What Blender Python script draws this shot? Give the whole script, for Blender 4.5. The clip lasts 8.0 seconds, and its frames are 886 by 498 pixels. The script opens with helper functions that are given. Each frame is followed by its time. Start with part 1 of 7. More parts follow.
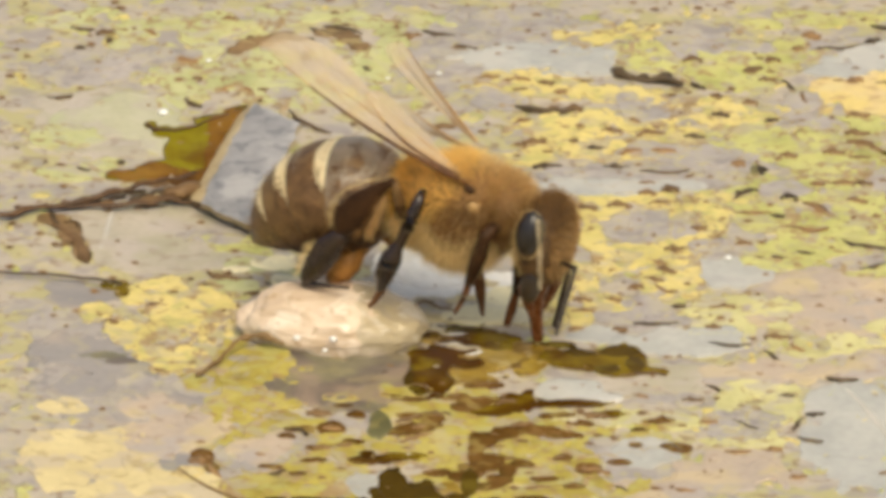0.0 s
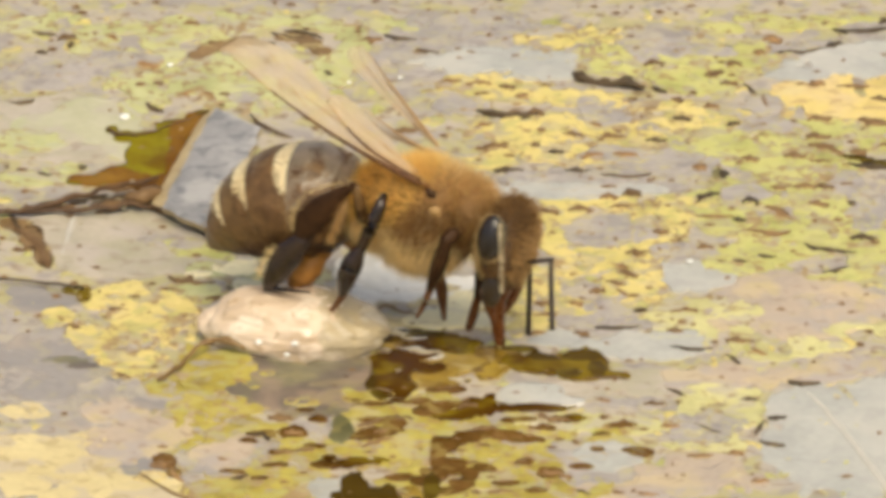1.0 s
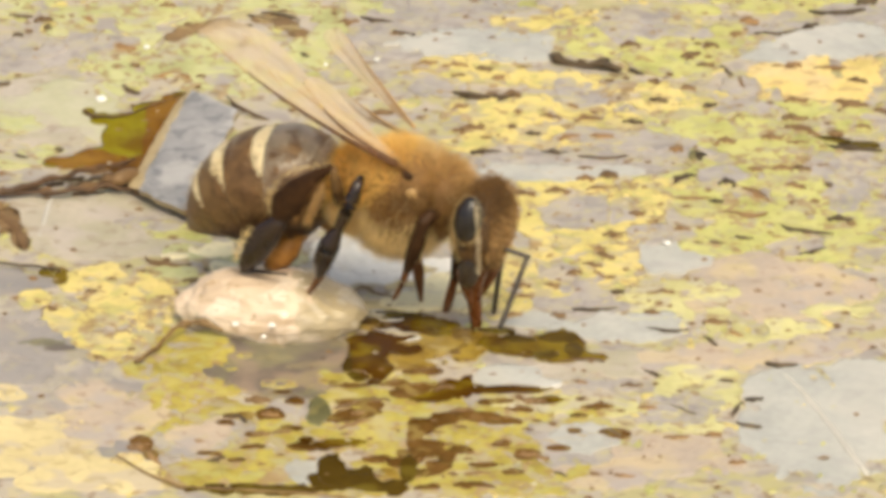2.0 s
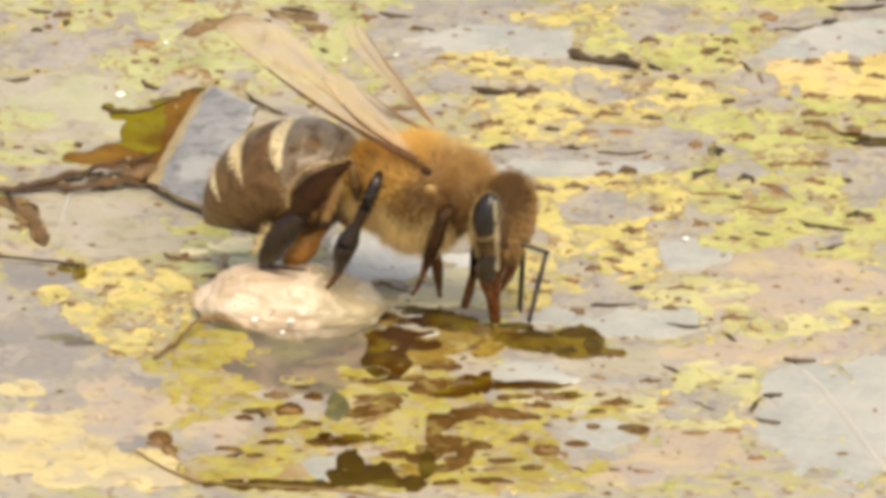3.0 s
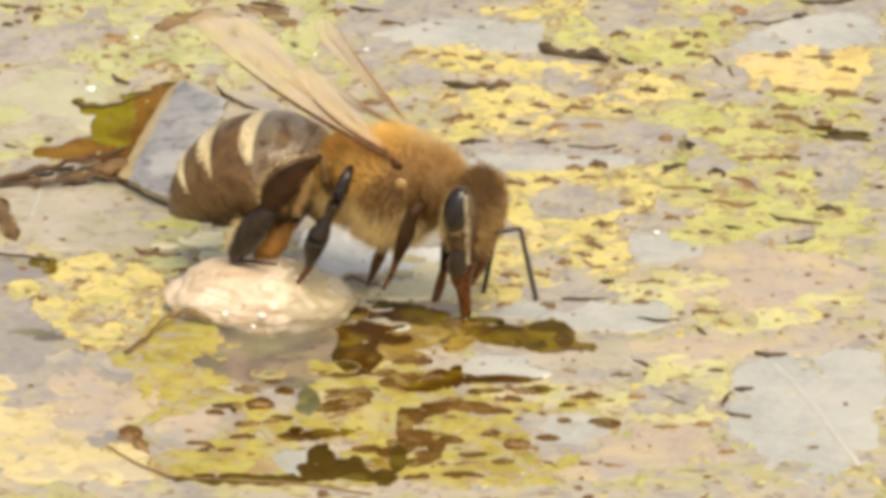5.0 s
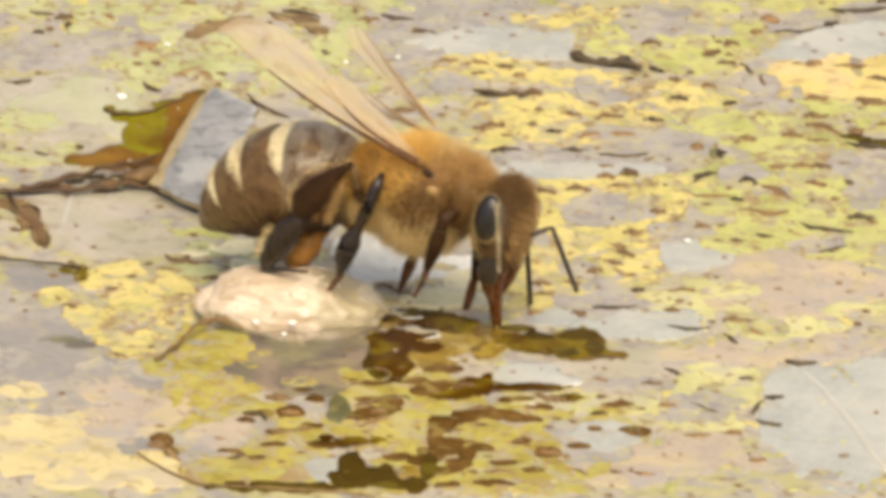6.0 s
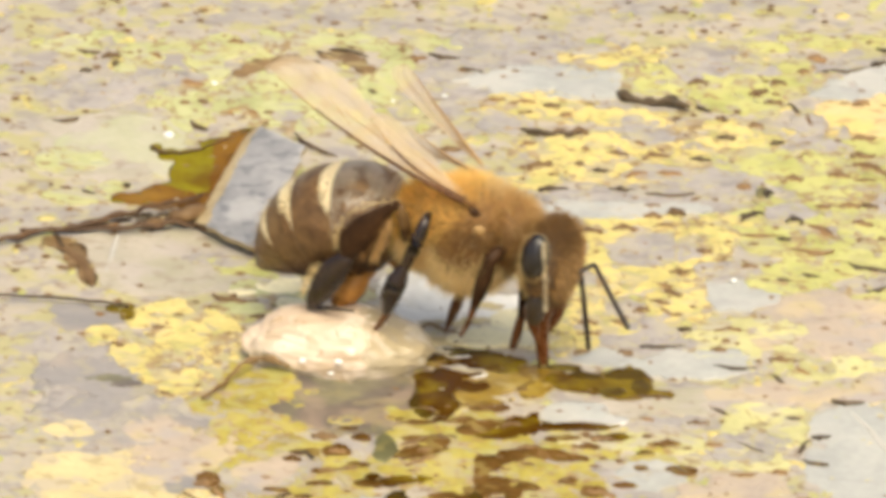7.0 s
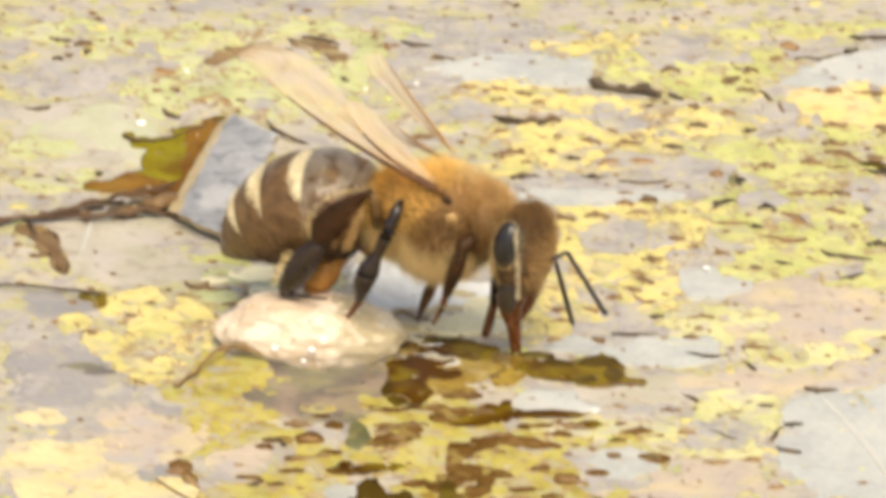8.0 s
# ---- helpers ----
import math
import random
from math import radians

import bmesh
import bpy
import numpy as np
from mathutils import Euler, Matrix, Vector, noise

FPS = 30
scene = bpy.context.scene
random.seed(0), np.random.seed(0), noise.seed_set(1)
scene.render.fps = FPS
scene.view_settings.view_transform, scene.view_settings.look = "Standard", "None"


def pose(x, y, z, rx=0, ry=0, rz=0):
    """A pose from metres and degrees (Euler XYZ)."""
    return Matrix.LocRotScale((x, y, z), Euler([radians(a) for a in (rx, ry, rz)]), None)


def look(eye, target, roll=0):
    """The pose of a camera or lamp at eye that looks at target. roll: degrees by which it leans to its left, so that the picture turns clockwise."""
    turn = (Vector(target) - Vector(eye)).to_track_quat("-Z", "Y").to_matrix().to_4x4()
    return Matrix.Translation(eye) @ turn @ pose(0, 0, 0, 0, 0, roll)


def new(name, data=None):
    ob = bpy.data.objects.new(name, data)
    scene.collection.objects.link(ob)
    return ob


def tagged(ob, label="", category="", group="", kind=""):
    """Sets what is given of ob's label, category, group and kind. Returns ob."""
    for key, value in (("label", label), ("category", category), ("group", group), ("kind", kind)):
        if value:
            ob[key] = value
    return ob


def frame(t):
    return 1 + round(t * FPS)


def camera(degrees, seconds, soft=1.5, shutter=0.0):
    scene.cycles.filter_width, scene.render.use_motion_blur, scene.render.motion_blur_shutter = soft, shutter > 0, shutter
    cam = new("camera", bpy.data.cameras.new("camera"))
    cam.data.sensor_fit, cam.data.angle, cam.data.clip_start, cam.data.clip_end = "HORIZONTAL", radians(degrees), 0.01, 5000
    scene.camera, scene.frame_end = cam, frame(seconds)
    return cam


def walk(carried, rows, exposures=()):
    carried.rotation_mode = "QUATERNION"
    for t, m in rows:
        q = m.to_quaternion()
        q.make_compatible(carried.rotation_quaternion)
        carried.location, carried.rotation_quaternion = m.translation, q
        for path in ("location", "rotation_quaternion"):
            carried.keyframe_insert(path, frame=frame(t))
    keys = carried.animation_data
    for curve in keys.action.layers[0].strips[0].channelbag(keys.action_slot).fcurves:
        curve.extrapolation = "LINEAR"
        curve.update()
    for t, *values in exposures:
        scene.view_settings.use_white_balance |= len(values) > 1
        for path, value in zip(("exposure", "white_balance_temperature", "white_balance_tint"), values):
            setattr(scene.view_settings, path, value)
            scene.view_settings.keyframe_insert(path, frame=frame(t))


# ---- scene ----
# ---- camera ----
MM = 0.001
cam = camera(4.3, 8.0, soft=4.8, shutter=0.7)
EYE = (0.0, -0.35318, 0.18779)


def aim(x, z):
    """Camera pose for a target x mm to the side and z mm up the picture plane from the middle of the bee."""
    return look(EYE, (x * MM, z * 0.46947 * MM, z * 0.88295 * MM))


PATH = [
    (0.0, aim(-1.6473, 0.3524)),
    (0.1, aim(-1.8694, 0.3694)),
    (0.2, aim(-1.9969, 0.1895)),
    (0.3, aim(-1.9777, 0.2538)),
    (0.4, aim(-1.9528, -0.0117)),
    (0.5, aim(-1.8439, -0.1171)),
    (0.6, aim(-1.5821, -0.0405)),
    (0.7, aim(-1.2795, 0.0268)),
    (0.8, aim(-0.7560, 0.2816)),
    (0.9, aim(-0.6292, 0.3694)),
    (1.0, aim(-0.3448, 0.4980)),
    (1.2, aim(-0.1839, 0.4425)),
    (1.3, aim(-0.1499, 0.2628)),
    (1.4, aim(-0.0559, 0.1717)),
    (1.5, aim(-0.0508, 0.1446)),
    (1.6, aim(0.3026, -0.0692)),
    (1.7, aim(0.7116, -0.1171)),
    (2.8, aim(-0.7719, -0.1183)),
    (2.9, aim(-0.4597, -0.1370)),
    (3.0, aim(-0.1978, -0.2643)),
    (3.1, aim(-0.1284, -0.1666)),
    (3.3, aim(-0.1307, -0.0374)),
    (3.4, aim(-0.2184, 0.0747)),
    (3.5, aim(-0.0000, 0.0000)),
    (3.6, aim(0.2145, -0.1302)),
    (3.8, aim(0.4421, -0.2196)),
    (3.9, aim(0.6321, -0.3505)),
    (4.0, aim(0.6814, -0.4396)),
    (4.2, aim(0.7484, -0.3515)),
    (4.4, aim(0.4860, -0.3065)),
    (4.5, aim(0.4194, -0.1753)),
    (4.6, aim(0.4789, -0.2490)),
    (4.7, aim(0.8006, -0.5210)),
    (5.8, aim(0.6225, -0.1961)),
    (5.9, aim(0.2509, -0.2574)),
    (6.0, aim(-0.2528, -0.1961)),
    (6.1, aim(-0.4042, 0.0586)),
    (6.3, aim(-1.0382, 0.2561)),
    (6.4, aim(-1.3025, 0.7336)),
    (6.5, aim(-1.3389, 0.8370)),
    (6.6, aim(-1.9365, 1.2060)),
    (6.8, aim(-2.0342, 1.3676)),
    (6.9, aim(-2.0246, 1.2634)),
    (7.0, aim(-1.8369, 1.1301)),
    (7.1, aim(-1.5773, 1.0140)),
    (7.3, aim(-1.5266, 1.3565)),
    (7.4, aim(-1.6127, 1.1600)),
    (7.5, aim(-1.5898, 1.0726)),
    (7.6, aim(-1.3638, 1.3408)),
    (7.8, aim(-1.2029, 1.1722)),
    (7.9, aim(-1.0994, 1.0719)),
    (8.0, aim(-0.8983, 0.7137)),
]
EXPOSURES = [(t, stops, 7200 - 300 * max(0.0, min(1.0, t - 6.5)), 2) for t, stops in ((0.0, 0.26), (0.5, 0.25), (1.0, 0.31), (1.5, 0.42), (3.0, 0.44), (6.0, 0.44), (6.5, 0.45), (7.0, 0.62), (7.5, 0.66), (8.0, 0.68))]
walk(cam, PATH, EXPOSURES)

# ---- light: hazy high sun, bright sky ----
SUN_ELEVATION, SUN_AZIMUTH = 64.0, 163.0  # azimuth from north (+y), clockwise
world = bpy.data.worlds.new("sky")
scene.world = world
world.use_nodes = True
sky = world.node_tree.nodes.new("ShaderNodeTexSky")
sky.sky_type = "NISHITA"
sky.sun_disc = False
sky.sun_elevation = radians(SUN_ELEVATION)
sky.sun_rotation = radians(SUN_AZIMUTH)
sky.air_density, sky.dust_density, sky.ozone_density = 0.7, 5.0, 0.6
back = world.node_tree.nodes["Background"]
back.inputs["Strength"].default_value = 0.15
world.node_tree.links.new(sky.outputs[0], back.inputs["Color"])
sun = new("sun", bpy.data.lights.new("sun", "SUN"))
sun.data.energy = 1.5
sun.data.angle = radians(50.0)
sun.data.color = (1.0, 0.90, 0.74)
e, a = radians(SUN_ELEVATION), radians(SUN_AZIMUTH)
sun_way = Vector((math.sin(a) * math.cos(e), math.cos(a) * math.cos(e), math.sin(e)))
sun.matrix_world = look(tuple(sun_way), (0, 0, 0))


# ---- materials ----
def material(name, stops, scale=600.0, rough=0.5, bump=0.3, fine=4000.0, detail=5.0, ior=1.4, coat=0.0, metal=0.0, vary=0.0, stretch=(1, 1, 1), relief=0.00004, spec=0.5):
    """Noise over colour stops, two scales of grain, bump; scale is per metre."""
    m = bpy.data.materials.new(name)
    m.use_nodes = True
    nt = m.node_tree
    b = nt.nodes["Principled BSDF"]
    b.inputs["IOR"].default_value = ior
    b.inputs["Metallic"].default_value = metal
    b.inputs["Coat Weight"].default_value = coat
    b.inputs["Coat Roughness"].default_value = 0.12
    b.inputs["Specular IOR Level"].default_value = spec
    co = nt.nodes.new("ShaderNodeTexCoord")
    mp = nt.nodes.new("ShaderNodeMapping")
    mp.inputs["Scale"].default_value = stretch
    nt.links.new(co.outputs["Object"], mp.inputs["Vector"])
    n1 = nt.nodes.new("ShaderNodeTexNoise")
    n1.inputs["Scale"].default_value = scale
    n1.inputs["Detail"].default_value = detail
    n1.inputs["Roughness"].default_value = 0.62
    nt.links.new(mp.outputs[0], n1.inputs["Vector"])
    ramp = nt.nodes.new("ShaderNodeValToRGB")
    el = ramp.color_ramp.elements
    while len(el) < len(stops):
        el.new(0.5)
    for i, (p, c) in enumerate(stops):
        el[i].position = p
        el[i].color = (*c, 1)
    nt.links.new(n1.outputs["Fac"], ramp.inputs["Fac"])
    n2 = nt.nodes.new("ShaderNodeTexNoise")
    n2.inputs["Scale"].default_value = fine
    n2.inputs["Detail"].default_value = 3.0
    nt.links.new(mp.outputs[0], n2.inputs["Vector"])
    hsv = nt.nodes.new("ShaderNodeHueSaturation")
    mr = nt.nodes.new("ShaderNodeMapRange")
    mr.inputs["To Min"].default_value = 0.86
    mr.inputs["To Max"].default_value = 1.14
    nt.links.new(n2.outputs["Fac"], mr.inputs["Value"])
    last = mr.outputs[0]
    if vary:
        info = nt.nodes.new("ShaderNodeObjectInfo")
        mv = nt.nodes.new("ShaderNodeMapRange")
        mv.inputs["To Min"].default_value = 1 - vary
        mv.inputs["To Max"].default_value = 1 + vary
        nt.links.new(info.outputs["Random"], mv.inputs["Value"])
        mu = nt.nodes.new("ShaderNodeMath")
        mu.operation = "MULTIPLY"
        nt.links.new(last, mu.inputs[0])
        nt.links.new(mv.outputs[0], mu.inputs[1])
        last = mu.outputs[0]
    nt.links.new(last, hsv.inputs["Value"])
    nt.links.new(ramp.outputs[0], hsv.inputs["Color"])
    nt.links.new(hsv.outputs[0], b.inputs["Base Color"])
    rr = nt.nodes.new("ShaderNodeMapRange")
    rr.inputs["To Min"].default_value = max(0.02, rough - 0.12)
    rr.inputs["To Max"].default_value = min(1.0, rough + 0.12)
    nt.links.new(n1.outputs["Fac"], rr.inputs["Value"])
    nt.links.new(rr.outputs[0], b.inputs["Roughness"])
    if bump:
        add = nt.nodes.new("ShaderNodeMath")
        nt.links.new(n1.outputs["Fac"], add.inputs[0])
        nt.links.new(n2.outputs["Fac"], add.inputs[1])
        bp = nt.nodes.new("ShaderNodeBump")
        bp.inputs["Strength"].default_value = bump
        bp.inputs["Distance"].default_value = relief
        nt.links.new(add.outputs[0], bp.inputs["Height"])
        nt.links.new(bp.outputs[0], b.inputs["Normal"])
    return m


def thin_material(name, colour, through_share, rough=0.4, clear=0.0, scale=900.0, dark=0.75):
    """A thin layer that lets light through: diffuse, translucent and, for membranes, clear."""
    m = material(name, [(0.3, tuple(c * dark for c in colour)), (0.7, colour)], scale=scale, rough=rough, bump=0.15)
    nt = m.node_tree
    b = nt.nodes["Principled BSDF"]
    out = nt.nodes["Material Output"]
    tr = nt.nodes.new("ShaderNodeBsdfTranslucent")
    tr.inputs["Color"].default_value = (*colour, 1)
    mix = nt.nodes.new("ShaderNodeMixShader")
    mix.inputs[0].default_value = through_share
    nt.links.new(b.outputs[0], mix.inputs[1])
    nt.links.new(tr.outputs[0], mix.inputs[2])
    last = mix
    if clear:
        tp = nt.nodes.new("ShaderNodeBsdfTransparent")
        m2 = nt.nodes.new("ShaderNodeMixShader")
        m2.inputs[0].default_value = clear
        nt.links.new(mix.outputs[0], m2.inputs[1])
        nt.links.new(tp.outputs[0], m2.inputs[2])
        last = m2
    nt.links.new(last.outputs[0], out.inputs["Surface"])
    return m


def overlay(m, layers, stretch=(0.75, 1, 1)):
    """Lay islands of other colours over a material: (scale, from, to, colour, share)."""
    nt = m.node_tree
    b = nt.nodes["Principled BSDF"]
    co = nt.nodes.new("ShaderNodeTexCoord")
    mp = nt.nodes.new("ShaderNodeMapping")
    mp.inputs["Scale"].default_value = stretch
    nt.links.new(co.outputs["Object"], mp.inputs["Vector"])
    last = b.inputs["Base Color"].links[0].from_socket
    for scale, low, high, colour, share in layers:
        n = nt.nodes.new("ShaderNodeTexNoise")
        n.inputs["Scale"].default_value = scale * 2.0
        n.inputs["Detail"].default_value = 3.0
        n.inputs["Distortion"].default_value = 0.6
        off = nt.nodes.new("ShaderNodeVectorMath")
        off.inputs[1].default_value = (scale * 0.01, scale * 0.003, 0)
        nt.links.new(mp.outputs[0], off.inputs[0])
        nt.links.new(off.outputs[0], n.inputs["Vector"])
        r = nt.nodes.new("ShaderNodeMapRange")
        r.inputs["From Min"].default_value = low
        r.inputs["From Max"].default_value = high
        r.inputs["To Max"].default_value = share
        nt.links.new(n.outputs["Fac"], r.inputs["Value"])
        mix = nt.nodes.new("ShaderNodeMix")
        mix.data_type = "RGBA"
        nt.links.new(r.outputs[0], mix.inputs["Factor"])
        nt.links.new(last, mix.inputs[6])
        mix.inputs[7].default_value = (*colour, 1)
        last = mix.outputs[2]
    nt.links.new(last, b.inputs["Base Color"])
    return m


GREY = overlay(material("mottled biofilm", [(0.28, (0.25, 0.225, 0.205)), (0.42, (0.35, 0.312, 0.275)), (0.55, (0.43, 0.37, 0.30)), (0.7, (0.37, 0.335, 0.265))], scale=230, rough=0.40, bump=0.35, fine=2600, stretch=(0.75, 1, 1)),
               ((430, 0.51, 0.56, (0.40, 0.36, 0.16), 0.8), (900, 0.56, 0.61, (0.48, 0.41, 0.22), 0.6), (1300, 0.58, 0.64, (0.20, 0.13, 0.07), 0.75), (620, 0.55, 0.62, (0.28, 0.25, 0.24), 0.7)))
LILAC = overlay(material("lilac film", [(0.3, (0.29, 0.262, 0.242)), (0.7, (0.40, 0.355, 0.325))], scale=500, rough=0.4, bump=0.3), ((450, 0.52, 0.58, (0.42, 0.37, 0.28), 0.65), (900, 0.56, 0.62, (0.22, 0.19, 0.18), 0.55), (1300, 0.58, 0.63, (0.42, 0.37, 0.18), 0.6)))
PINK = overlay(material("pinkish film", [(0.3, (0.36, 0.30, 0.255)), (0.7, (0.49, 0.39, 0.29))], scale=220, rough=0.45, bump=0.3), ((180, 0.50, 0.58, (0.38, 0.335, 0.31), 0.75), (260, 0.53, 0.60, (0.54, 0.43, 0.25), 0.6), (700, 0.56, 0.62, (0.46, 0.38, 0.20), 0.6), (1300, 0.60, 0.66, (0.30, 0.21, 0.14), 0.6)))
WET = overlay(material("wet grey film", [(0.3, (0.36, 0.358, 0.33)), (0.7, (0.46, 0.447, 0.41))], scale=260, rough=0.22, bump=0.12, ior=1.33), ((140, 0.5, 0.6, (0.48, 0.455, 0.41), 0.6), (500, 0.56, 0.64, (0.35, 0.34, 0.325), 0.4)))
# pale base colour carries most of the sky reflection
SKY_WATER = material("open water", [(0.3, (0.56, 0.53, 0.46)), (0.7, (0.66, 0.62, 0.54))], scale=300, rough=0.05, bump=0.04, ior=1.33, coat=1.0, spec=1.0, metal=0.2)
PALE = overlay(material("pale membrane", [(0.3, (0.30, 0.275, 0.20)), (0.5, (0.41, 0.36, 0.28)), (0.7, (0.48, 0.42, 0.355))], scale=300, rough=0.35, bump=0.25), ((380, 0.5, 0.58, (0.36, 0.33, 0.22), 0.5), (300, 0.54, 0.62, (0.44, 0.38, 0.35), 0.5), (1100, 0.58, 0.64, (0.26, 0.20, 0.13), 0.5)))
YELLOW = overlay(material("yellow algae", [(0.28, (0.35, 0.29, 0.12)), (0.43, (0.54, 0.455, 0.155)), (0.58, (0.645, 0.525, 0.20)), (0.72, (0.49, 0.41, 0.23))], scale=420, rough=0.55, bump=0.6, fine=3500), ((650, 0.53, 0.58, (0.35, 0.30, 0.22), 0.75), (1500, 0.575, 0.63, (0.28, 0.17, 0.08), 0.8), (480, 0.54, 0.60, (0.60, 0.50, 0.20), 0.55), (850, 0.56, 0.61, (0.38, 0.36, 0.13), 0.6)))
GOLD = overlay(material("golden algae", [(0.3, (0.48, 0.37, 0.13)), (0.5, (0.64, 0.50, 0.19)), (0.7, (0.58, 0.45, 0.25))], scale=420, rough=0.55, bump=0.5, fine=3500), ((900, 0.57, 0.62, (0.42, 0.28, 0.14), 0.75), (500, 0.55, 0.62, (0.60, 0.50, 0.26), 0.6)))
GREEN = overlay(material("green algae", [(0.28, (0.26, 0.245, 0.085)), (0.43, (0.415, 0.41, 0.135)), (0.58, (0.495, 0.48, 0.185)), (0.72, (0.38, 0.335, 0.19))], scale=420, rough=0.55, bump=0.6, fine=3500), ((650, 0.53, 0.58, (0.35, 0.30, 0.22), 0.75), (1500, 0.575, 0.63, (0.28, 0.17, 0.08), 0.8), (480, 0.54, 0.60, (0.48, 0.45, 0.17), 0.55), (850, 0.56, 0.61, (0.38, 0.36, 0.13), 0.6)))
OLIVE = overlay(material("olive algae", [(0.28, (0.17, 0.125, 0.03)), (0.43, (0.33, 0.265, 0.048)), (0.58, (0.42, 0.35, 0.076)), (0.72, (0.26, 0.195, 0.09))], scale=420, rough=0.55, bump=0.6, fine=3500), ((650, 0.53, 0.58, (0.35, 0.30, 0.22), 0.75), (1500, 0.575, 0.63, (0.28, 0.17, 0.08), 0.8), (480, 0.54, 0.60, (0.46, 0.39, 0.13), 0.5), (850, 0.56, 0.61, (0.38, 0.36, 0.13), 0.6)))
CREAM = overlay(material("cream algae", [(0.3, (0.50, 0.41, 0.21)), (0.7, (0.66, 0.55, 0.30))], scale=380, rough=0.5, bump=0.4), ((420, 0.51, 0.58, (0.45, 0.38, 0.30), 0.7), (900, 0.57, 0.63, (0.36, 0.27, 0.14), 0.6)))
BROWN = overlay(material("brown film", [(0.3, (0.15, 0.085, 0.03)), (0.7, (0.26, 0.165, 0.075))], scale=500, rough=0.45, bump=0.4), ((900, 0.53, 0.6, (0.13, 0.08, 0.03), 0.7), (600, 0.55, 0.62, (0.42, 0.34, 0.16), 0.6)))
LEAFB = overlay(material("golden brown water", [(0.3, (0.11, 0.045, 0.005)), (0.5, (0.18, 0.085, 0.009)), (0.7, (0.25, 0.13, 0.016))], scale=350, rough=0.22, bump=0.2, spec=0.15), ((300, 0.53, 0.61, (0.10, 0.038, 0.005), 0.7),))
OCHRE = overlay(material("wet ochre algae", [(0.3, (0.10, 0.050, 0.006)), (0.45, (0.22, 0.135, 0.018)), (0.65, (0.34, 0.235, 0.04))], scale=500, rough=0.3, bump=0.5), ((600, 0.54, 0.60, (0.13, 0.07, 0.008), 0.8), (900, 0.58, 0.64, (0.45, 0.36, 0.16), 0.6)))
RUSTW = overlay(material("brown water", [(0.3, (0.065, 0.03, 0.005)), (0.5, (0.12, 0.06, 0.014)), (0.7, (0.19, 0.10, 0.03))], scale=600, rough=0.25, bump=0.3, spec=0.2), ((800, 0.54, 0.62, (0.30, 0.22, 0.07), 0.6), (1400, 0.58, 0.66, (0.08, 0.05, 0.01), 0.7)))
MURK = overlay(material("murky film", [(0.3, (0.105, 0.084, 0.070)), (0.7, (0.17, 0.137, 0.115))], scale=200, rough=0.3, bump=0.2), ((220, 0.48, 0.57, (0.19, 0.175, 0.10), 0.75), (180, 0.50, 0.58, (0.27, 0.20, 0.15), 0.8), (600, 0.55, 0.65, (0.30, 0.25, 0.12), 0.4)))
LEAFW = overlay(material("olive leaf water", [(0.32, (0.07, 0.034, 0.004)), (0.45, (0.12, 0.082, 0.005)), (0.60, (0.20, 0.165, 0.010)), (0.75, (0.11, 0.05, 0.006))], scale=220, rough=0.2, bump=0.15, ior=1.33, spec=0.1), ((300, 0.52, 0.60, (0.10, 0.045, 0.007), 0.6), (220, 0.53, 0.61, (0.24, 0.205, 0.014), 0.7)))
POOL = overlay(material("dark olive water", [(0.32, (0.034, 0.014, 0.002)), (0.45, (0.085, 0.042, 0.004)), (0.58, (0.18, 0.125, 0.010)), (0.72, (0.085, 0.034, 0.004))], scale=300, rough=0.2, bump=0.15, ior=1.33, spec=0.1), ((330, 0.50, 0.58, (0.062, 0.024, 0.003), 0.85), (260, 0.56, 0.63, (0.21, 0.155, 0.012), 0.6)))
DEEP = overlay(material("deep dark water", [(0.3, (0.032, 0.018, 0.003)), (0.7, (0.095, 0.058, 0.008))], scale=300, rough=0.2, bump=0.15, ior=1.33, spec=0.1), ((350, 0.52, 0.60, (0.13, 0.095, 0.014), 0.7),))
RIM_BROWN = overlay(material("brown dried rim", [(0.3, (0.20, 0.125, 0.05)), (0.5, (0.33, 0.23, 0.11)), (0.7, (0.40, 0.31, 0.20))], scale=600, rough=0.5, bump=0.4), ((700, 0.52, 0.58, (0.36, 0.32, 0.27), 0.7),))
RIM_DARK = material("dark sunken rim", [(0.3, (0.030, 0.014, 0.003)), (0.7, (0.085, 0.042, 0.009))], scale=500, rough=0.3, bump=0.3, spec=0.3)
LIME = overlay(material("pale lime algae", [(0.28, (0.36, 0.32, 0.15)), (0.43, (0.48, 0.45, 0.21)), (0.58, (0.56, 0.52, 0.25)), (0.72, (0.47, 0.42, 0.28))], scale=420, rough=0.55, bump=0.5, fine=3500), ((550, 0.53, 0.58, (0.42, 0.37, 0.30), 0.7), (1300, 0.58, 0.63, (0.30, 0.20, 0.10), 0.7)))
GREENP = overlay(material("pale green algae", [(0.28, (0.28, 0.265, 0.12)), (0.43, (0.40, 0.405, 0.185)), (0.58, (0.47, 0.465, 0.24)), (0.72, (0.41, 0.375, 0.26))], scale=420, rough=0.55, bump=0.6, fine=3500), ((550, 0.53, 0.58, (0.38, 0.33, 0.27), 0.75), (1300, 0.57, 0.62, (0.27, 0.17, 0.08), 0.8), (480, 0.54, 0.60, (0.48, 0.46, 0.20), 0.55)))
BLUEGREY = overlay(material("blue grey film", [(0.3, (0.235, 0.215, 0.205)), (0.7, (0.33, 0.295, 0.275))], scale=150, rough=0.35, bump=0.2), ((160, 0.50, 0.60, (0.21, 0.20, 0.20), 0.7), (140, 0.52, 0.62, (0.42, 0.34, 0.27), 0.7), (600, 0.57, 0.65, (0.40, 0.35, 0.20), 0.4)))
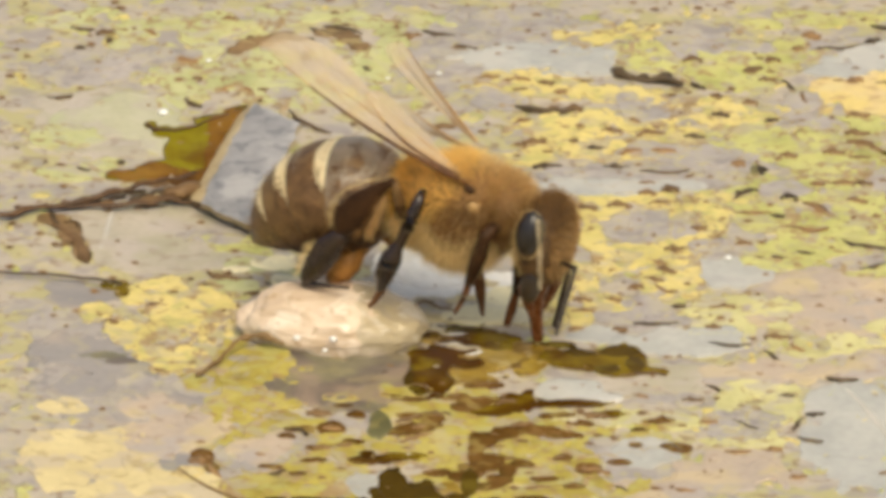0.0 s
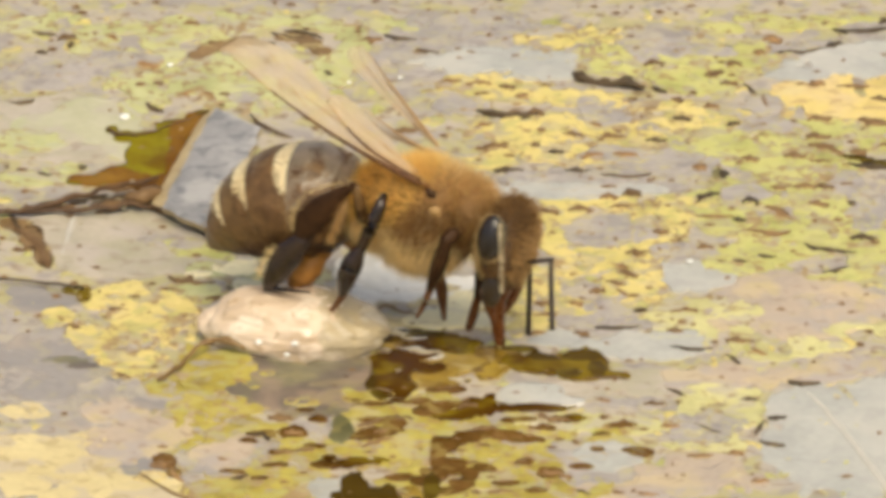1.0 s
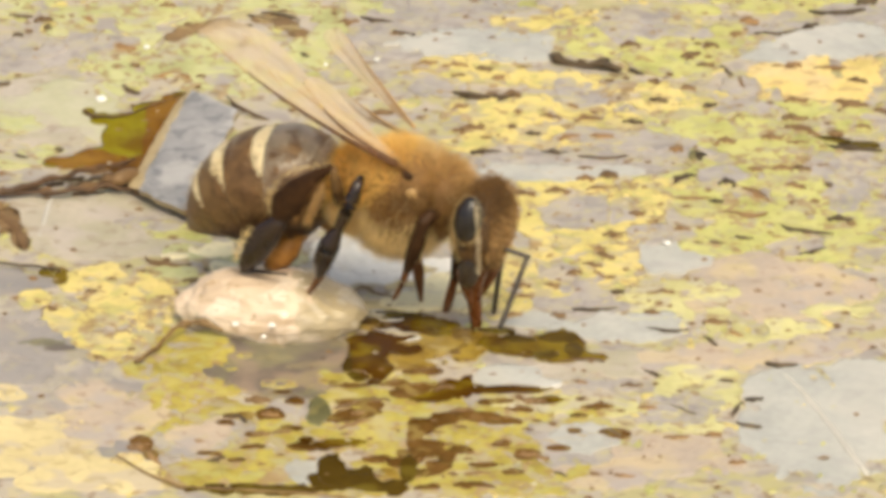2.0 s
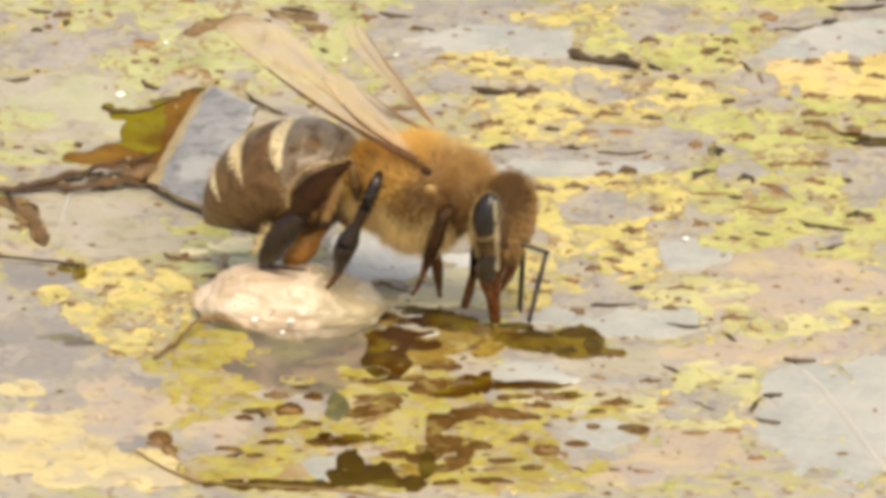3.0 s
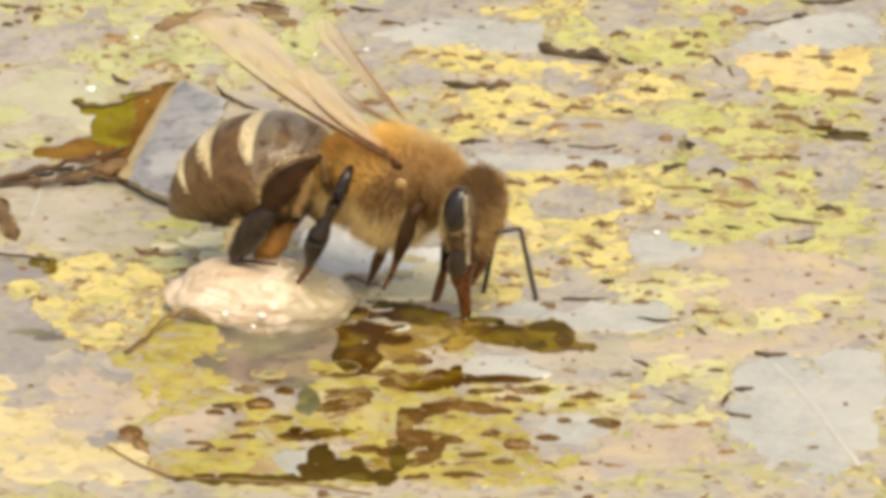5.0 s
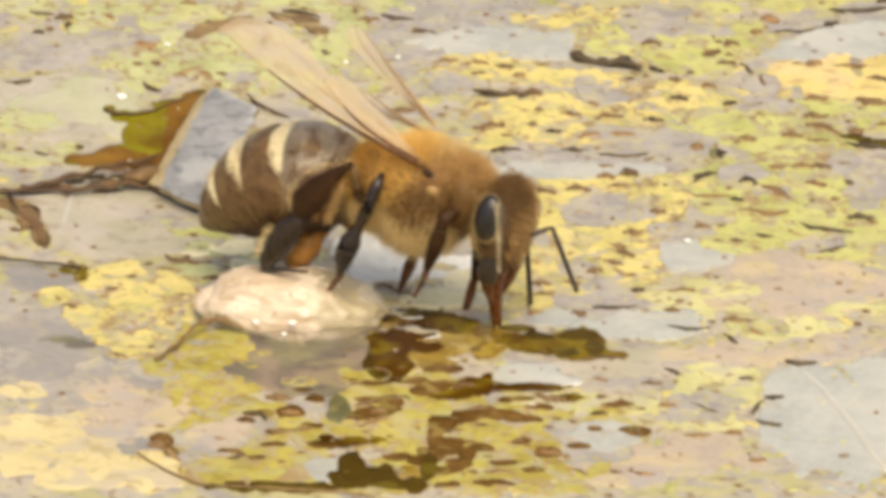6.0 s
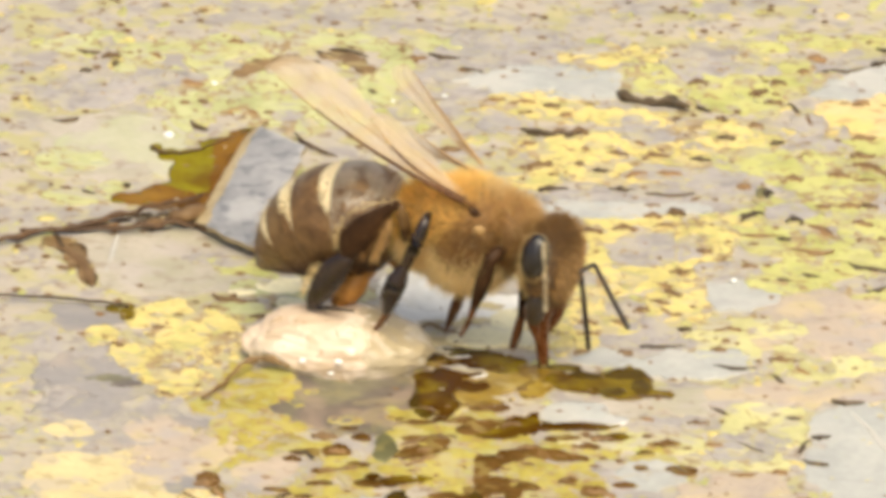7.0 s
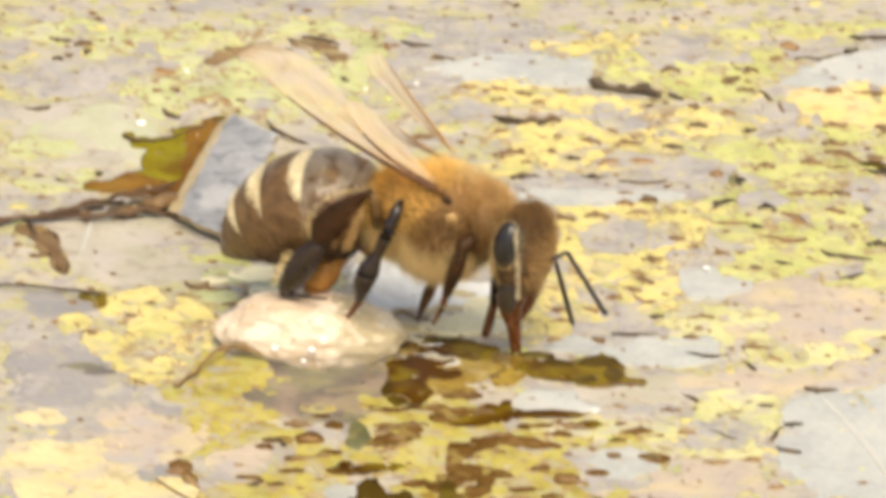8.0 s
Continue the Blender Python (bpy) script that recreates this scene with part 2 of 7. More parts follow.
BRIGHT_FILM = overlay(material("bright film", [(0.3, (0.64, 0.62, 0.57)), (0.7, (0.78, 0.75, 0.70))], scale=260, rough=0.35, bump=0.2), ((300, 0.55, 0.65, (0.56, 0.52, 0.43), 0.6),))
MOSS = overlay(material("grey green slime", [(0.3, (0.075, 0.07, 0.028)), (0.7, (0.16, 0.15, 0.07))], scale=500, rough=0.4, bump=0.4), ((600, 0.54, 0.62, (0.24, 0.20, 0.07), 0.6),))
LIT_ALGAE = overlay(material("lightened lemon algae", [(0.3, (0.72, 0.63, 0.36)), (0.7, (0.83, 0.75, 0.50))], scale=300, rough=0.4, bump=0.3), ((420, 0.55, 0.62, (0.62, 0.54, 0.38), 0.6), (1100, 0.60, 0.66, (0.42, 0.32, 0.16), 0.6)))
PALEG = overlay(material("pale green membrane", [(0.3, (0.36, 0.34, 0.21)), (0.5, (0.44, 0.42, 0.29)), (0.7, (0.50, 0.46, 0.37))], scale=240, rough=0.35, bump=0.25), ((300, 0.52, 0.60, (0.42, 0.36, 0.31), 0.6), (240, 0.52, 0.62, (0.40, 0.42, 0.22), 0.5)))
DARK = material("dark debris and edge shade", [(0.3, (0.032, 0.021, 0.010)), (0.7, (0.10, 0.062, 0.027))], scale=1500, rough=0.5, bump=0.4, vary=0.35)
BLOT = overlay(material("brown crumb", [(0.3, (0.11, 0.058, 0.020)), (0.7, (0.235, 0.14, 0.06))], scale=900, rough=0.5, bump=0.4, vary=0.3), ((700, 0.52, 0.6, (0.36, 0.30, 0.20), 0.6),))
RUST = material("rusty debris", [(0.3, (0.14, 0.074, 0.028)), (0.7, (0.29, 0.17, 0.072))], scale=1500, rough=0.5, bump=0.4, vary=0.3)
SPECK = material("brown specks", [(0.3, (0.10, 0.05, 0.018)), (0.7, (0.25, 0.145, 0.06))], scale=700, rough=0.5, bump=0.4)
STREAK = material("pale streak", [(0.3, (0.43, 0.41, 0.36)), (0.7, (0.51, 0.48, 0.43))], scale=900, rough=0.4, bump=0.2)
HUSK = material("pale husk", [(0.3, (0.34, 0.29, 0.19)), (0.7, (0.52, 0.46, 0.35))], scale=900, rough=0.35, bump=0.3)
SLATE = overlay(material("grey slate", [(0.3, (0.19, 0.188, 0.195)), (0.5, (0.27, 0.262, 0.27)), (0.7, (0.35, 0.335, 0.335))], scale=700, rough=0.5, bump=0.7, fine=4000), ((900, 0.53, 0.60, (0.14, 0.142, 0.155), 0.7), (420, 0.55, 0.63, (0.40, 0.385, 0.38), 0.6)))
SLATE_EDGE = material("worn slate edge", [(0.3, (0.30, 0.22, 0.11)), (0.7, (0.45, 0.36, 0.22))], scale=1200, rough=0.5, bump=0.4)
STONE = overlay(material("cream pebble", [(0.30, (0.50, 0.37, 0.25)), (0.42, (0.68, 0.53, 0.39)), (0.55, (0.75, 0.62, 0.49)), (0.7, (0.62, 0.47, 0.34))], scale=300, rough=0.38, bump=0.5, fine=2500, coat=0.3, relief=0.00008), ((230, 0.50, 0.60, (0.50, 0.37, 0.25), 0.7), (520, 0.55, 0.62, (0.48, 0.35, 0.22), 0.5), (500, 0.55, 0.63, (0.80, 0.70, 0.58), 0.7), (1500, 0.60, 0.66, (0.36, 0.24, 0.13), 0.6)))
STONE_DULL = overlay(material("stained and shaded pebble", [(0.30, (0.34, 0.25, 0.14)), (0.42, (0.45, 0.36, 0.24)), (0.55, (0.53, 0.44, 0.33)), (0.7, (0.42, 0.33, 0.21))], scale=420, rough=0.25, bump=0.7, fine=2500, coat=0.5, relief=0.00012), ((260, 0.50, 0.60, (0.40, 0.32, 0.18), 0.7), (800, 0.57, 0.63, (0.58, 0.50, 0.38), 0.6)))
TWIG = material("brown twig", [(0.3, (0.042, 0.020, 0.008)), (0.7, (0.13, 0.066, 0.026))], scale=1500, rough=0.5, bump=0.6)
CLYPEUS = material("grey brown clypeus", [(0.3, (0.022, 0.015, 0.010)), (0.7, (0.07, 0.045, 0.028))], scale=1500, rough=0.35, bump=0.3, coat=0.5)
CHITIN = material("dark chitin", [(0.3, (0.012, 0.008, 0.006)), (0.7, (0.035, 0.020, 0.012))], scale=2500, rough=0.32, bump=0.25, coat=0.25)
LEG = material("leg chitin", [(0.3, (0.009, 0.005, 0.004)), (0.7, (0.034, 0.017, 0.011))], scale=1700, rough=0.28, bump=0.2, coat=0.5)
SHIN = material("hairy dark shin", [(0.3, (0.014, 0.006, 0.003)), (0.7, (0.058, 0.026, 0.010))], scale=1700, rough=0.5, bump=0.4, spec=0.2)
SCLERITE = material("tan sclerite", [(0.3, (0.30, 0.17, 0.06)), (0.7, (0.46, 0.29, 0.12))], scale=1500, rough=0.45, bump=0.3)
TARSUS = material("brown tarsus", [(0.3, (0.07, 0.025, 0.010)), (0.7, (0.19, 0.075, 0.022))], scale=2500, rough=0.4, bump=0.3)
ORANGE = material("orange brush", [(0.3, (0.20, 0.08, 0.015)), (0.7, (0.42, 0.19, 0.04))], scale=2500, rough=0.5, bump=0.5)
TERGITE = overlay(material("brown tergite", [(0.3, (0.078, 0.040, 0.015)), (0.7, (0.195, 0.108, 0.042))], scale=1800, rough=0.42, bump=0.3, coat=0.2, spec=0.35), ((380, 0.52, 0.62, (0.055, 0.024, 0.008), 0.6), (520, 0.56, 0.64, (0.24, 0.14, 0.055), 0.5)))
# underside colour, darkened for the shade below the abdomen
UNDER_SHADE = overlay(material("shaded red brown underside", [(0.3, (0.022, 0.009, 0.003)), (0.7, (0.070, 0.031, 0.011))], scale=900, rough=0.5, bump=0.3, spec=0.25), ((600, 0.56, 0.64, (0.17, 0.095, 0.038), 0.6),))
TERGITE_TAN = material("tan tergite flank", [(0.3, (0.15, 0.09, 0.038)), (0.7, (0.29, 0.19, 0.09))], scale=1800, rough=0.45, bump=0.3, coat=0.2)
RIM_AND_SHEEN = material("pale tergite rim and sheen", [(0.3, (0.15, 0.11, 0.07)), (0.7, (0.29, 0.225, 0.155))], scale=1800, rough=0.32, bump=0.2, coat=0.5)
BAND = material("cream hair band", [(0.3, (0.66, 0.51, 0.26)), (0.7, (0.86, 0.74, 0.47))], scale=1200, rough=0.42, bump=0.05, coat=0.3)
EYE_SHELL = material("compound eye", [(0.3, (0.008, 0.007, 0.008)), (0.7, (0.024, 0.018, 0.017))], scale=2500, rough=0.34, bump=0.1, coat=0.45)
FACE = material("brown face", [(0.3, (0.05, 0.026, 0.010)), (0.7, (0.13, 0.070, 0.028))], scale=2500, rough=0.5, bump=0.4)
MOUTH = material("red brown mouthparts", [(0.3, (0.075, 0.02, 0.006)), (0.7, (0.20, 0.066, 0.016))], scale=2500, rough=0.28, bump=0.2, coat=0.3)
BODY = material("thorax chitin", [(0.3, (0.15, 0.08, 0.028)), (0.7, (0.26, 0.145, 0.05))], scale=2500, rough=0.55, bump=0.3)
FUR_AMBER = thin_material("amber fur", (0.92, 0.55, 0.12), 0.42, rough=0.5, dark=0.5)
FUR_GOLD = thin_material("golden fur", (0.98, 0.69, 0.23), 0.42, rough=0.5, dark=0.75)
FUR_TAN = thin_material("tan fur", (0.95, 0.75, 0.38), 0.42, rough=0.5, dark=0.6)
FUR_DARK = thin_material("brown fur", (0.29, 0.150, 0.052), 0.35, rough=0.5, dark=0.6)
FUR_CROWN = thin_material("crown fur", (0.31, 0.172, 0.068), 0.35, rough=0.5, dark=0.6)
FUR_COLLAR = thin_material("collar fur", (0.70, 0.455, 0.19), 0.42, rough=0.5, dark=0.6)
FUR_PALE = thin_material("pale fur", (0.86, 0.74, 0.50), 0.35, rough=0.5, dark=0.7)
FUR_GREY = thin_material("grey leg down", (0.55, 0.57, 0.62), 0.3, rough=0.4, dark=0.8)
WING = thin_material("wing membrane", (0.98, 0.80, 0.56), 0.5, rough=0.25, clear=0.52, scale=350, dark=0.88)
VEIN_PALE = material("pale wing vein", [(0.3, (0.34, 0.20, 0.08)), (0.7, (0.50, 0.33, 0.16))], scale=2500, rough=0.4, bump=0.2)
VEIN = material("wing vein", [(0.3, (0.07, 0.028, 0.010)), (0.7, (0.18, 0.08, 0.03))], scale=2500, rough=0.4, bump=0.2)


# ---- building helpers ----
def mesh_object(name, bm, mat, smooth=True):
    me = bpy.data.meshes.new(name)
    bmesh.ops.recalc_face_normals(bm, faces=bm.faces)
    bm.to_mesh(me)
    bm.free()
    for m in (mat if isinstance(mat, (list, tuple)) else [mat]):
        me.materials.append(m)
    if smooth:
        for p in me.polygons:
            p.use_smooth = True
    return new(name, me)


def part(name, bm, mat, parent, label="", smooth=True):
    ob = mesh_object(name, bm, mat, smooth)
    ob.parent = parent
    return tagged(ob, label)


def thing(name, bm, mat, label, category, group="", kind="", smooth=True):
    return tagged(mesh_object(name, bm, mat, smooth), label, category, group, kind)


def relief(x, y):
    """Height of the mat in mm at x, y in mm."""
    return 0.16 * noise.noise((x * 0.22, y * 0.16, 3.1)) + 0.07 * noise.noise((x * 0.9, y * 0.6, 7.7)) + 0.025 * noise.noise((x * 3.1, y * 2.3, 1.2))


def loft(bm, stations, sides=14, up=(0, 0, 1), material_index=0):
    """A closed skin through rings: stations of (x, y, z, half width, half height) in mm."""
    pts = [Vector(s[:3]) for s in stations]
    rings = []
    for i, s in enumerate(stations):
        t = (pts[min(i + 1, len(pts) - 1)] - pts[max(i - 1, 0)]).normalized()
        u = Vector(up)
        if abs(t.dot(u)) > 0.93:
            u = Vector((1, 0, 0))
        side = t.cross(u).normalized()
        u = side.cross(t)
        ring = []
        for k in range(sides):
            a = 2 * math.pi * k / sides
            ring.append(bm.verts.new((pts[i] + side * (math.cos(a) * s[3]) + u * (math.sin(a) * s[4])) * MM))
        rings.append(ring)
    for r0, r1 in zip(rings, rings[1:]):
        for k in range(sides):
            f = bm.faces.new((r0[k], r0[(k + 1) % sides], r1[(k + 1) % sides], r1[k]))
            f.material_index = material_index
    for ring in (rings[0], rings[-1]):
        f = bm.faces.new(ring)
        f.material_index = material_index
    return rings


def ball(bm, centre, radii, matrix=None, segments=24, rings=16, wobble=0.0, seed=0.0):
    """An ellipsoid in mm, turned by matrix about its centre."""
    made = bmesh.ops.create_uvsphere(bm, u_segments=segments, v_segments=rings, radius=1.0)["verts"]
    for v in made:
        p = Vector((v.co.x * radii[0], v.co.y * radii[1], v.co.z * radii[2]))
        if wobble:
            p *= 1 + wobble * noise.noise(p * 0.9 + Vector((seed, 0, 0)))
        if matrix is not None:
            p = matrix @ p
        v.co = (p + Vector(centre)) * MM
    return made


def samples(bm, count, rng):
    """Points and normals spread over the faces of bm by area."""
    bm.normal_update()
    faces = [f for f in bm.faces]
    areas = np.array([f.calc_area() for f in faces])
    chosen = rng.choice(len(faces), size=count, p=areas / areas.sum())
    got = []
    for i in chosen:
        vs = faces[i].verts
        w = rng.dirichlet(np.ones(len(vs)))
        p, n = Vector((0, 0, 0)), Vector((0, 0, 0))
        for k, v in zip(w, vs):
            p += v.co * k
            n += v.normal * k
        got.append((p, n.normalized()))
    return got


def fur(points, length, width, comb, rng, spread=0.35):
    """Hair blades on sampled points; comb is the way that they lean."""
    bm = bmesh.new()
    for p, n in points:
        jit = Vector(rng.normal(0, spread, 3))
        d = (n + Vector(comb) + jit).normalized()
        l = length * rng.uniform(0.55, 1.15) * MM
        s = d.cross(Vector(rng.normal(0, 1, 3))).normalized() * (width * MM / 2)
        droop = Vector(comb) * l * 0.22
        a, b = bm.verts.new(p - s), bm.verts.new(p + s)
        m = p + d * l * 0.55
        c, e2 = bm.verts.new(m - s * 0.8), bm.verts.new(m + s * 0.8)
        tip = bm.verts.new(p + d * l + droop)
        bm.faces.new((a, b, e2, c))
        bm.faces.new((c, e2, tip))
    return bm


def film_mesh(ellipses, ragged=0.6, grain=0.7, seed=0.0, lift=0.02, curl=0.02, holes=0.0, step=0.10, thick=0.04, cap=9.0, rim=0.0):
    """A thin ragged sheet over the union of ellipses (x, y, rx, ry in mm); its rim turns up a little."""
    x0 = min(c[0] - c[2] for c in ellipses) - 0.8
    x1 = max(c[0] + c[2] for c in ellipses) + 0.8
    y0 = min(c[1] - c[3] for c in ellipses) - 1.2
    y1 = max(c[1] + c[3] for c in ellipses) + 1.2
    nx, ny = int((x1 - x0) / step) + 2, int((y1 - y0) / (step * 1.5)) + 2
    xs, ys = np.linspace(x0, x1, nx), np.linspace(y0, y1, ny)
    X, Y = np.meshgrid(xs, ys)
    F = np.full(X.shape, -9.0)
    for cx, cy, rx, ry in ellipses:
        F = np.maximum(F, 1 - ((X - cx) / rx) ** 2 - ((Y - cy) / ry) ** 2)
    F = np.minimum(np.maximum(F, -2), cap)
    for j in range(ny):
        for i in range(nx):
            if F[j, i] > -1.6:
                x, y = xs[i], ys[j]
                n = noise.noise((x / grain * 0.8, y / grain / 1.3, seed)) + 0.6 * noise.noise((x / grain * 2.2, y / grain * 2.0, seed + 5)) + 0.35 * noise.noise((x / grain * 4.5, y / grain * 4.2, seed + 9))
                F[j, i] += ragged * n * 1.6
                if holes:
                    h = noise.noise((x / 0.95, y / 0.95, seed + 31)) + 0.25 * noise.noise((x / 0.4, y / 0.45, seed + 37))
                    if h > 0.62 - holes:
                        F[j, i] -= (h - 0.62 + holes) * 7
    bm = bmesh.new()
    verts = {}

    def at(key, x, y, f):
        if key not in verts:
            z = relief(x, y) + lift + curl * math.exp(-max(f, 0) * 9)
            verts[key] = bm.verts.new((x * MM, y * MM, z * MM))
        return verts[key]

    for j in range(ny - 1):
        for i in range(nx - 1):
            cell = ((i, j), (i + 1, j), (i + 1, j + 1), (i, j + 1))
            vals = [F[b, a] for a, b in cell]
            if max(vals) <= 0:
                continue
            loop = []
            for k in range(4):
                p, q = cell[k], cell[(k + 1) % 4]
                fp, fq = vals[k], vals[(k + 1) % 4]
                if fp > 0:
                    loop.append(at(p, xs[p[0]], ys[p[1]], fp))
                if (fp > 0) != (fq > 0):
                    w = fp / (fp - fq)
                    x = xs[p[0]] + (xs[q[0]] - xs[p[0]]) * w
                    y = ys[p[1]] + (ys[q[1]] - ys[p[1]]) * w
                    loop.append(at((min(p, q), max(p, q)), x, y, 0.0))
            if len(loop) >= 3:
                try:
                    face = bm.faces.new(loop)
                except ValueError:
                    continue
                if rim and max(vals) < rim * (1 + 1.6 * noise.noise((xs[i] * 1.1, ys[j] * 0.9, seed + 3))):
                    face.material_index = 1
    border = [e for e in bm.edges if len(e.link_faces) == 1]
    low = {}
    for ed in border:
        pair = []
        for v in ed.verts:
            if v not in low:
                low[v] = bm.verts.new((v.co.x, v.co.y, v.co.z - (thick + lift) * MM))
            pair.append(low[v])
        bm.faces.new((ed.verts[0], ed.verts[1], pair[1], pair[0]))
    return bm


layer_count = 0
# dried or sunken rims of the films: material and breadth
RIMS = {YELLOW: (RIM_BROWN, 0.34), GREEN: (RIM_BROWN, 0.34), GOLD: (RIM_BROWN, 0.2), LILAC: (RIM_BROWN, 0.0), GREENP: (RIM_BROWN, 0.34), LIME: (RIM_BROWN, 0.2), OLIVE: (RIM_BROWN, 0.3), POOL: (RIM_DARK, 0.22), DEEP: (RIM_DARK, 0.2), LEAFW: (RIM_DARK, 0.25), OCHRE: (RIM_DARK, 0.2), BROWN: (RIM_DARK, 0.3)}


def film(name, mat, label, category, ellipses, group="", **kw):
    """One piece of film on the mat, each on its own thin layer."""
    global layer_count
    layer_count += 1
    kw.setdefault("seed", layer_count * 3.7)
    kw.setdefault("lift", 0.012 + 0.0022 * (layer_count % 16))
    if mat in RIMS:
        kw.setdefault("rim", RIMS[mat][1])
    return thing(name, film_mesh(ellipses, **kw), [mat, RIMS[mat][0]] if mat in RIMS else mat, label, category, group)


def sliver_mesh(length, width, bend, height=0.05, steps=14):
    """A curved shred, pointed at both ends, with a raised back."""
    bm = bmesh.new()
    rows = []
    for i in range(steps + 1):
        s = i / steps
        x = (s - 0.5) * length
        y = bend * (1 - (2 * s - 1) ** 2) + min(width, 0.22) * 0.6 * noise.noise((s * 4.0, width * 9, length))
        w = width * 0.5 * (0.12 + 0.88 * math.sin(math.pi * s) ** 0.55) * (1 + 0.8 * noise.noise((s * 6.1, length, bend)))
        h = height * (0.3 + 0.7 * math.sin(math.pi * s)) * (1 + 0.4 * noise.noise((s * 5, width, 2.0)))
        rows.append([bm.verts.new(Vector(p) * MM) for p in ((x, y - w, -0.06), (x, y - w * 0.55, h * 0.8), (x, y + w * 0.3, h), (x, y + w, -0.06))])
    for r0, r1 in zip(rows, rows[1:]):
        for k in range(3):
            bm.faces.new((r0[k], r1[k], r1[k + 1], r0[k + 1]))
        bm.faces.new((r0[3], r1[3], r1[0], r0[0]))
    bm.faces.new(rows[0])
    bm.faces.new(rows[-1])
    return bm


def sliver(x, y, length, width, turn=0.0, bend=0.0, kind="dark"):
    # dark slivers also paint the shadow edges between pieces of the mat
    mat, label = {"dark": (DARK, "dark brown sliver on the mat, debris and painted shadow edges"),
                  "rust": (RUST, "rusty brown shred of dead plant on the algae mat"),
                  "blot": (BLOT, "brown decayed crumb sunk into the algae mat"),
                  "husk": (HUSK, "pale translucent plant husk lying on wet algae")}[kind]
    ob = thing("debris_shred" if kind != "husk" else "plant_husk", sliver_mesh(length, width * (1.25 if kind == "rust" else 1.0), bend), mat, label, "debris" if kind != "husk" else "husk", "shreds on the mat")
    ob.matrix_world = pose(x * MM, y * MM, (relief(x, y) + 0.05) * MM, 0, 0, turn)
    return ob


def stick(name, points, radii, mat, label, category, lumps=0.2, sides=9):
    """A knobbly twig through points in mm."""
    bm = bmesh.new()
    st = []
    n = len(points)
    for i in range((n - 1) * 5 + 1):
        k, w = min(i // 5, n - 2), i / 5 - min(i // 5, n - 2)
        p = Vector(points[k]).lerp(Vector(points[k + 1]), w)
        r = (radii[k] * (1 - w) + radii[k + 1] * w) * (1 + lumps * noise.noise(p * 2.3))
        p += Vector((0, 1, 1)) * 0.16 * lumps * noise.noise(p * 1.7 + Vector((9, 0, 0)))
        st.append((*p, r, r * 0.85))
    loft(bm, st, sides)
    return thing(name, bm, mat, label, category)


# ---- ground: the floating algae mat, on to the horizon ----
def build_ground():
    bm = bmesh.new()
    xs = [-60000, -8000, -900, -120, -40] + list(np.linspace(-22, 22, 177)) + [40, 120, 900, 8000, 60000]
    ys = [-60000, -8000, -900, -120, -50] + list(np.linspace(-30, 34, 161)) + [55, 130, 900, 8000, 60000]
    grid = [[bm.verts.new((x * MM, y * MM, (relief(x, y) if abs(x) < 100 and abs(y) < 100 else 0) * MM)) for x in xs] for y in ys]
    for r0, r1 in zip(grid, grid[1:]):
        for i in range(len(xs) - 1):
            bm.faces.new((r0[i], r0[i + 1], r1[i + 1], r1[i]))
    thing("ground", bm, GREY, "mottled grey wet biofilm on shallow water", "water surface", kind="structure")


build_ground()

# ---- film and algae patches, water gaps ----
film("film_patch", LILAC, "lilac-grey patch of dried film", "biofilm", [(-11.32, -9.93, 3.18, 1.64), (-13.42, -8.36, 1.69, 1.97), (-9.96, -11.88, 1.68, 1.16)], "film patches", curl=0.02)
film("film_patch", LILAC, "lilac-grey patch of dried film", "biofilm", [(-13.68, -5.99, 1.51, 1.39), (-14.48, -4.80, 0.95, 1.00)], "film patches", curl=0.02)
film("film_patch", LILAC, "lilac-grey patch of dried film", "biofilm", [(-1.67, 16.11, 1.59, 2.19), (1.31, 16.10, 2.18, 1.75), (-0.08, 14.79, 1.19, 1.09)], "film patches", curl=0.02, ragged=0.5)
film("film_patch", LILAC, "lilac-grey patch of dried film", "biofilm", [(13.19, 15.44, 2.38, 1.22), (15.00, 16.11, 1.19, 2.19)], "film patches", curl=0.02, ragged=0.5)
film("film_patch", LILAC, "lilac-grey patch of dried film", "biofilm", [(7.90, 7.30, 2.14, 1.10), (6.52, 6.04, 1.55, 0.75), (3.41, 5.83, 1.75, 0.92)], "film patches", curl=0.02, ragged=0.6)
film("film_patch", LILAC, "lilac-grey patch of dried film", "biofilm", [(-14.29, 13.92, 1.78, 1.21), (-12.54, 14.79, 1.38, 1.04)], "film patches", curl=0.02, ragged=0.6)
film("film_patch", LILAC, "lilac-grey patch of dried film", "biofilm", [(5.32, 2.71, 1.54, 0.91), (8.78, 2.30, 1.16, 0.66)], "film patches", curl=0.02, ragged=0.6)
film("film_patch", LILAC, "lilac-grey patch of dried film", "biofilm", [(5.61, -4.60, 1.90, 0.88), (4.29, -4.00, 0.95, 0.64)], "film patches", curl=0.02, ragged=0.6)
film("film_patch", PINK, "pinkish film over shallow water", "biofilm", [(8.77, -7.97, 2.26, 0.87), (6.22, -15.33, 2.22, 1.37), (8.09, -14.19, 1.30, 0.92)], "film patches", curl=0.0)
film("algae_patch", OCHRE, "wet ochre brown algae round the water gap", "algae", [(-2.66, -16.66, 2.40, 0.91), (-5.61, -16.93, 2.21, 0.38)], "algae patches", ragged=0.8, curl=0.0, lift=0.02, holes=0.25)
film("film_patch", PINK, "pinkish film over shallow water", "biofilm", [(-10.24, -11.68, 1.12, 1.55), (-11.31, -10.32, 0.94, 0.86)], "film patches", curl=0.0, lift=0.04)
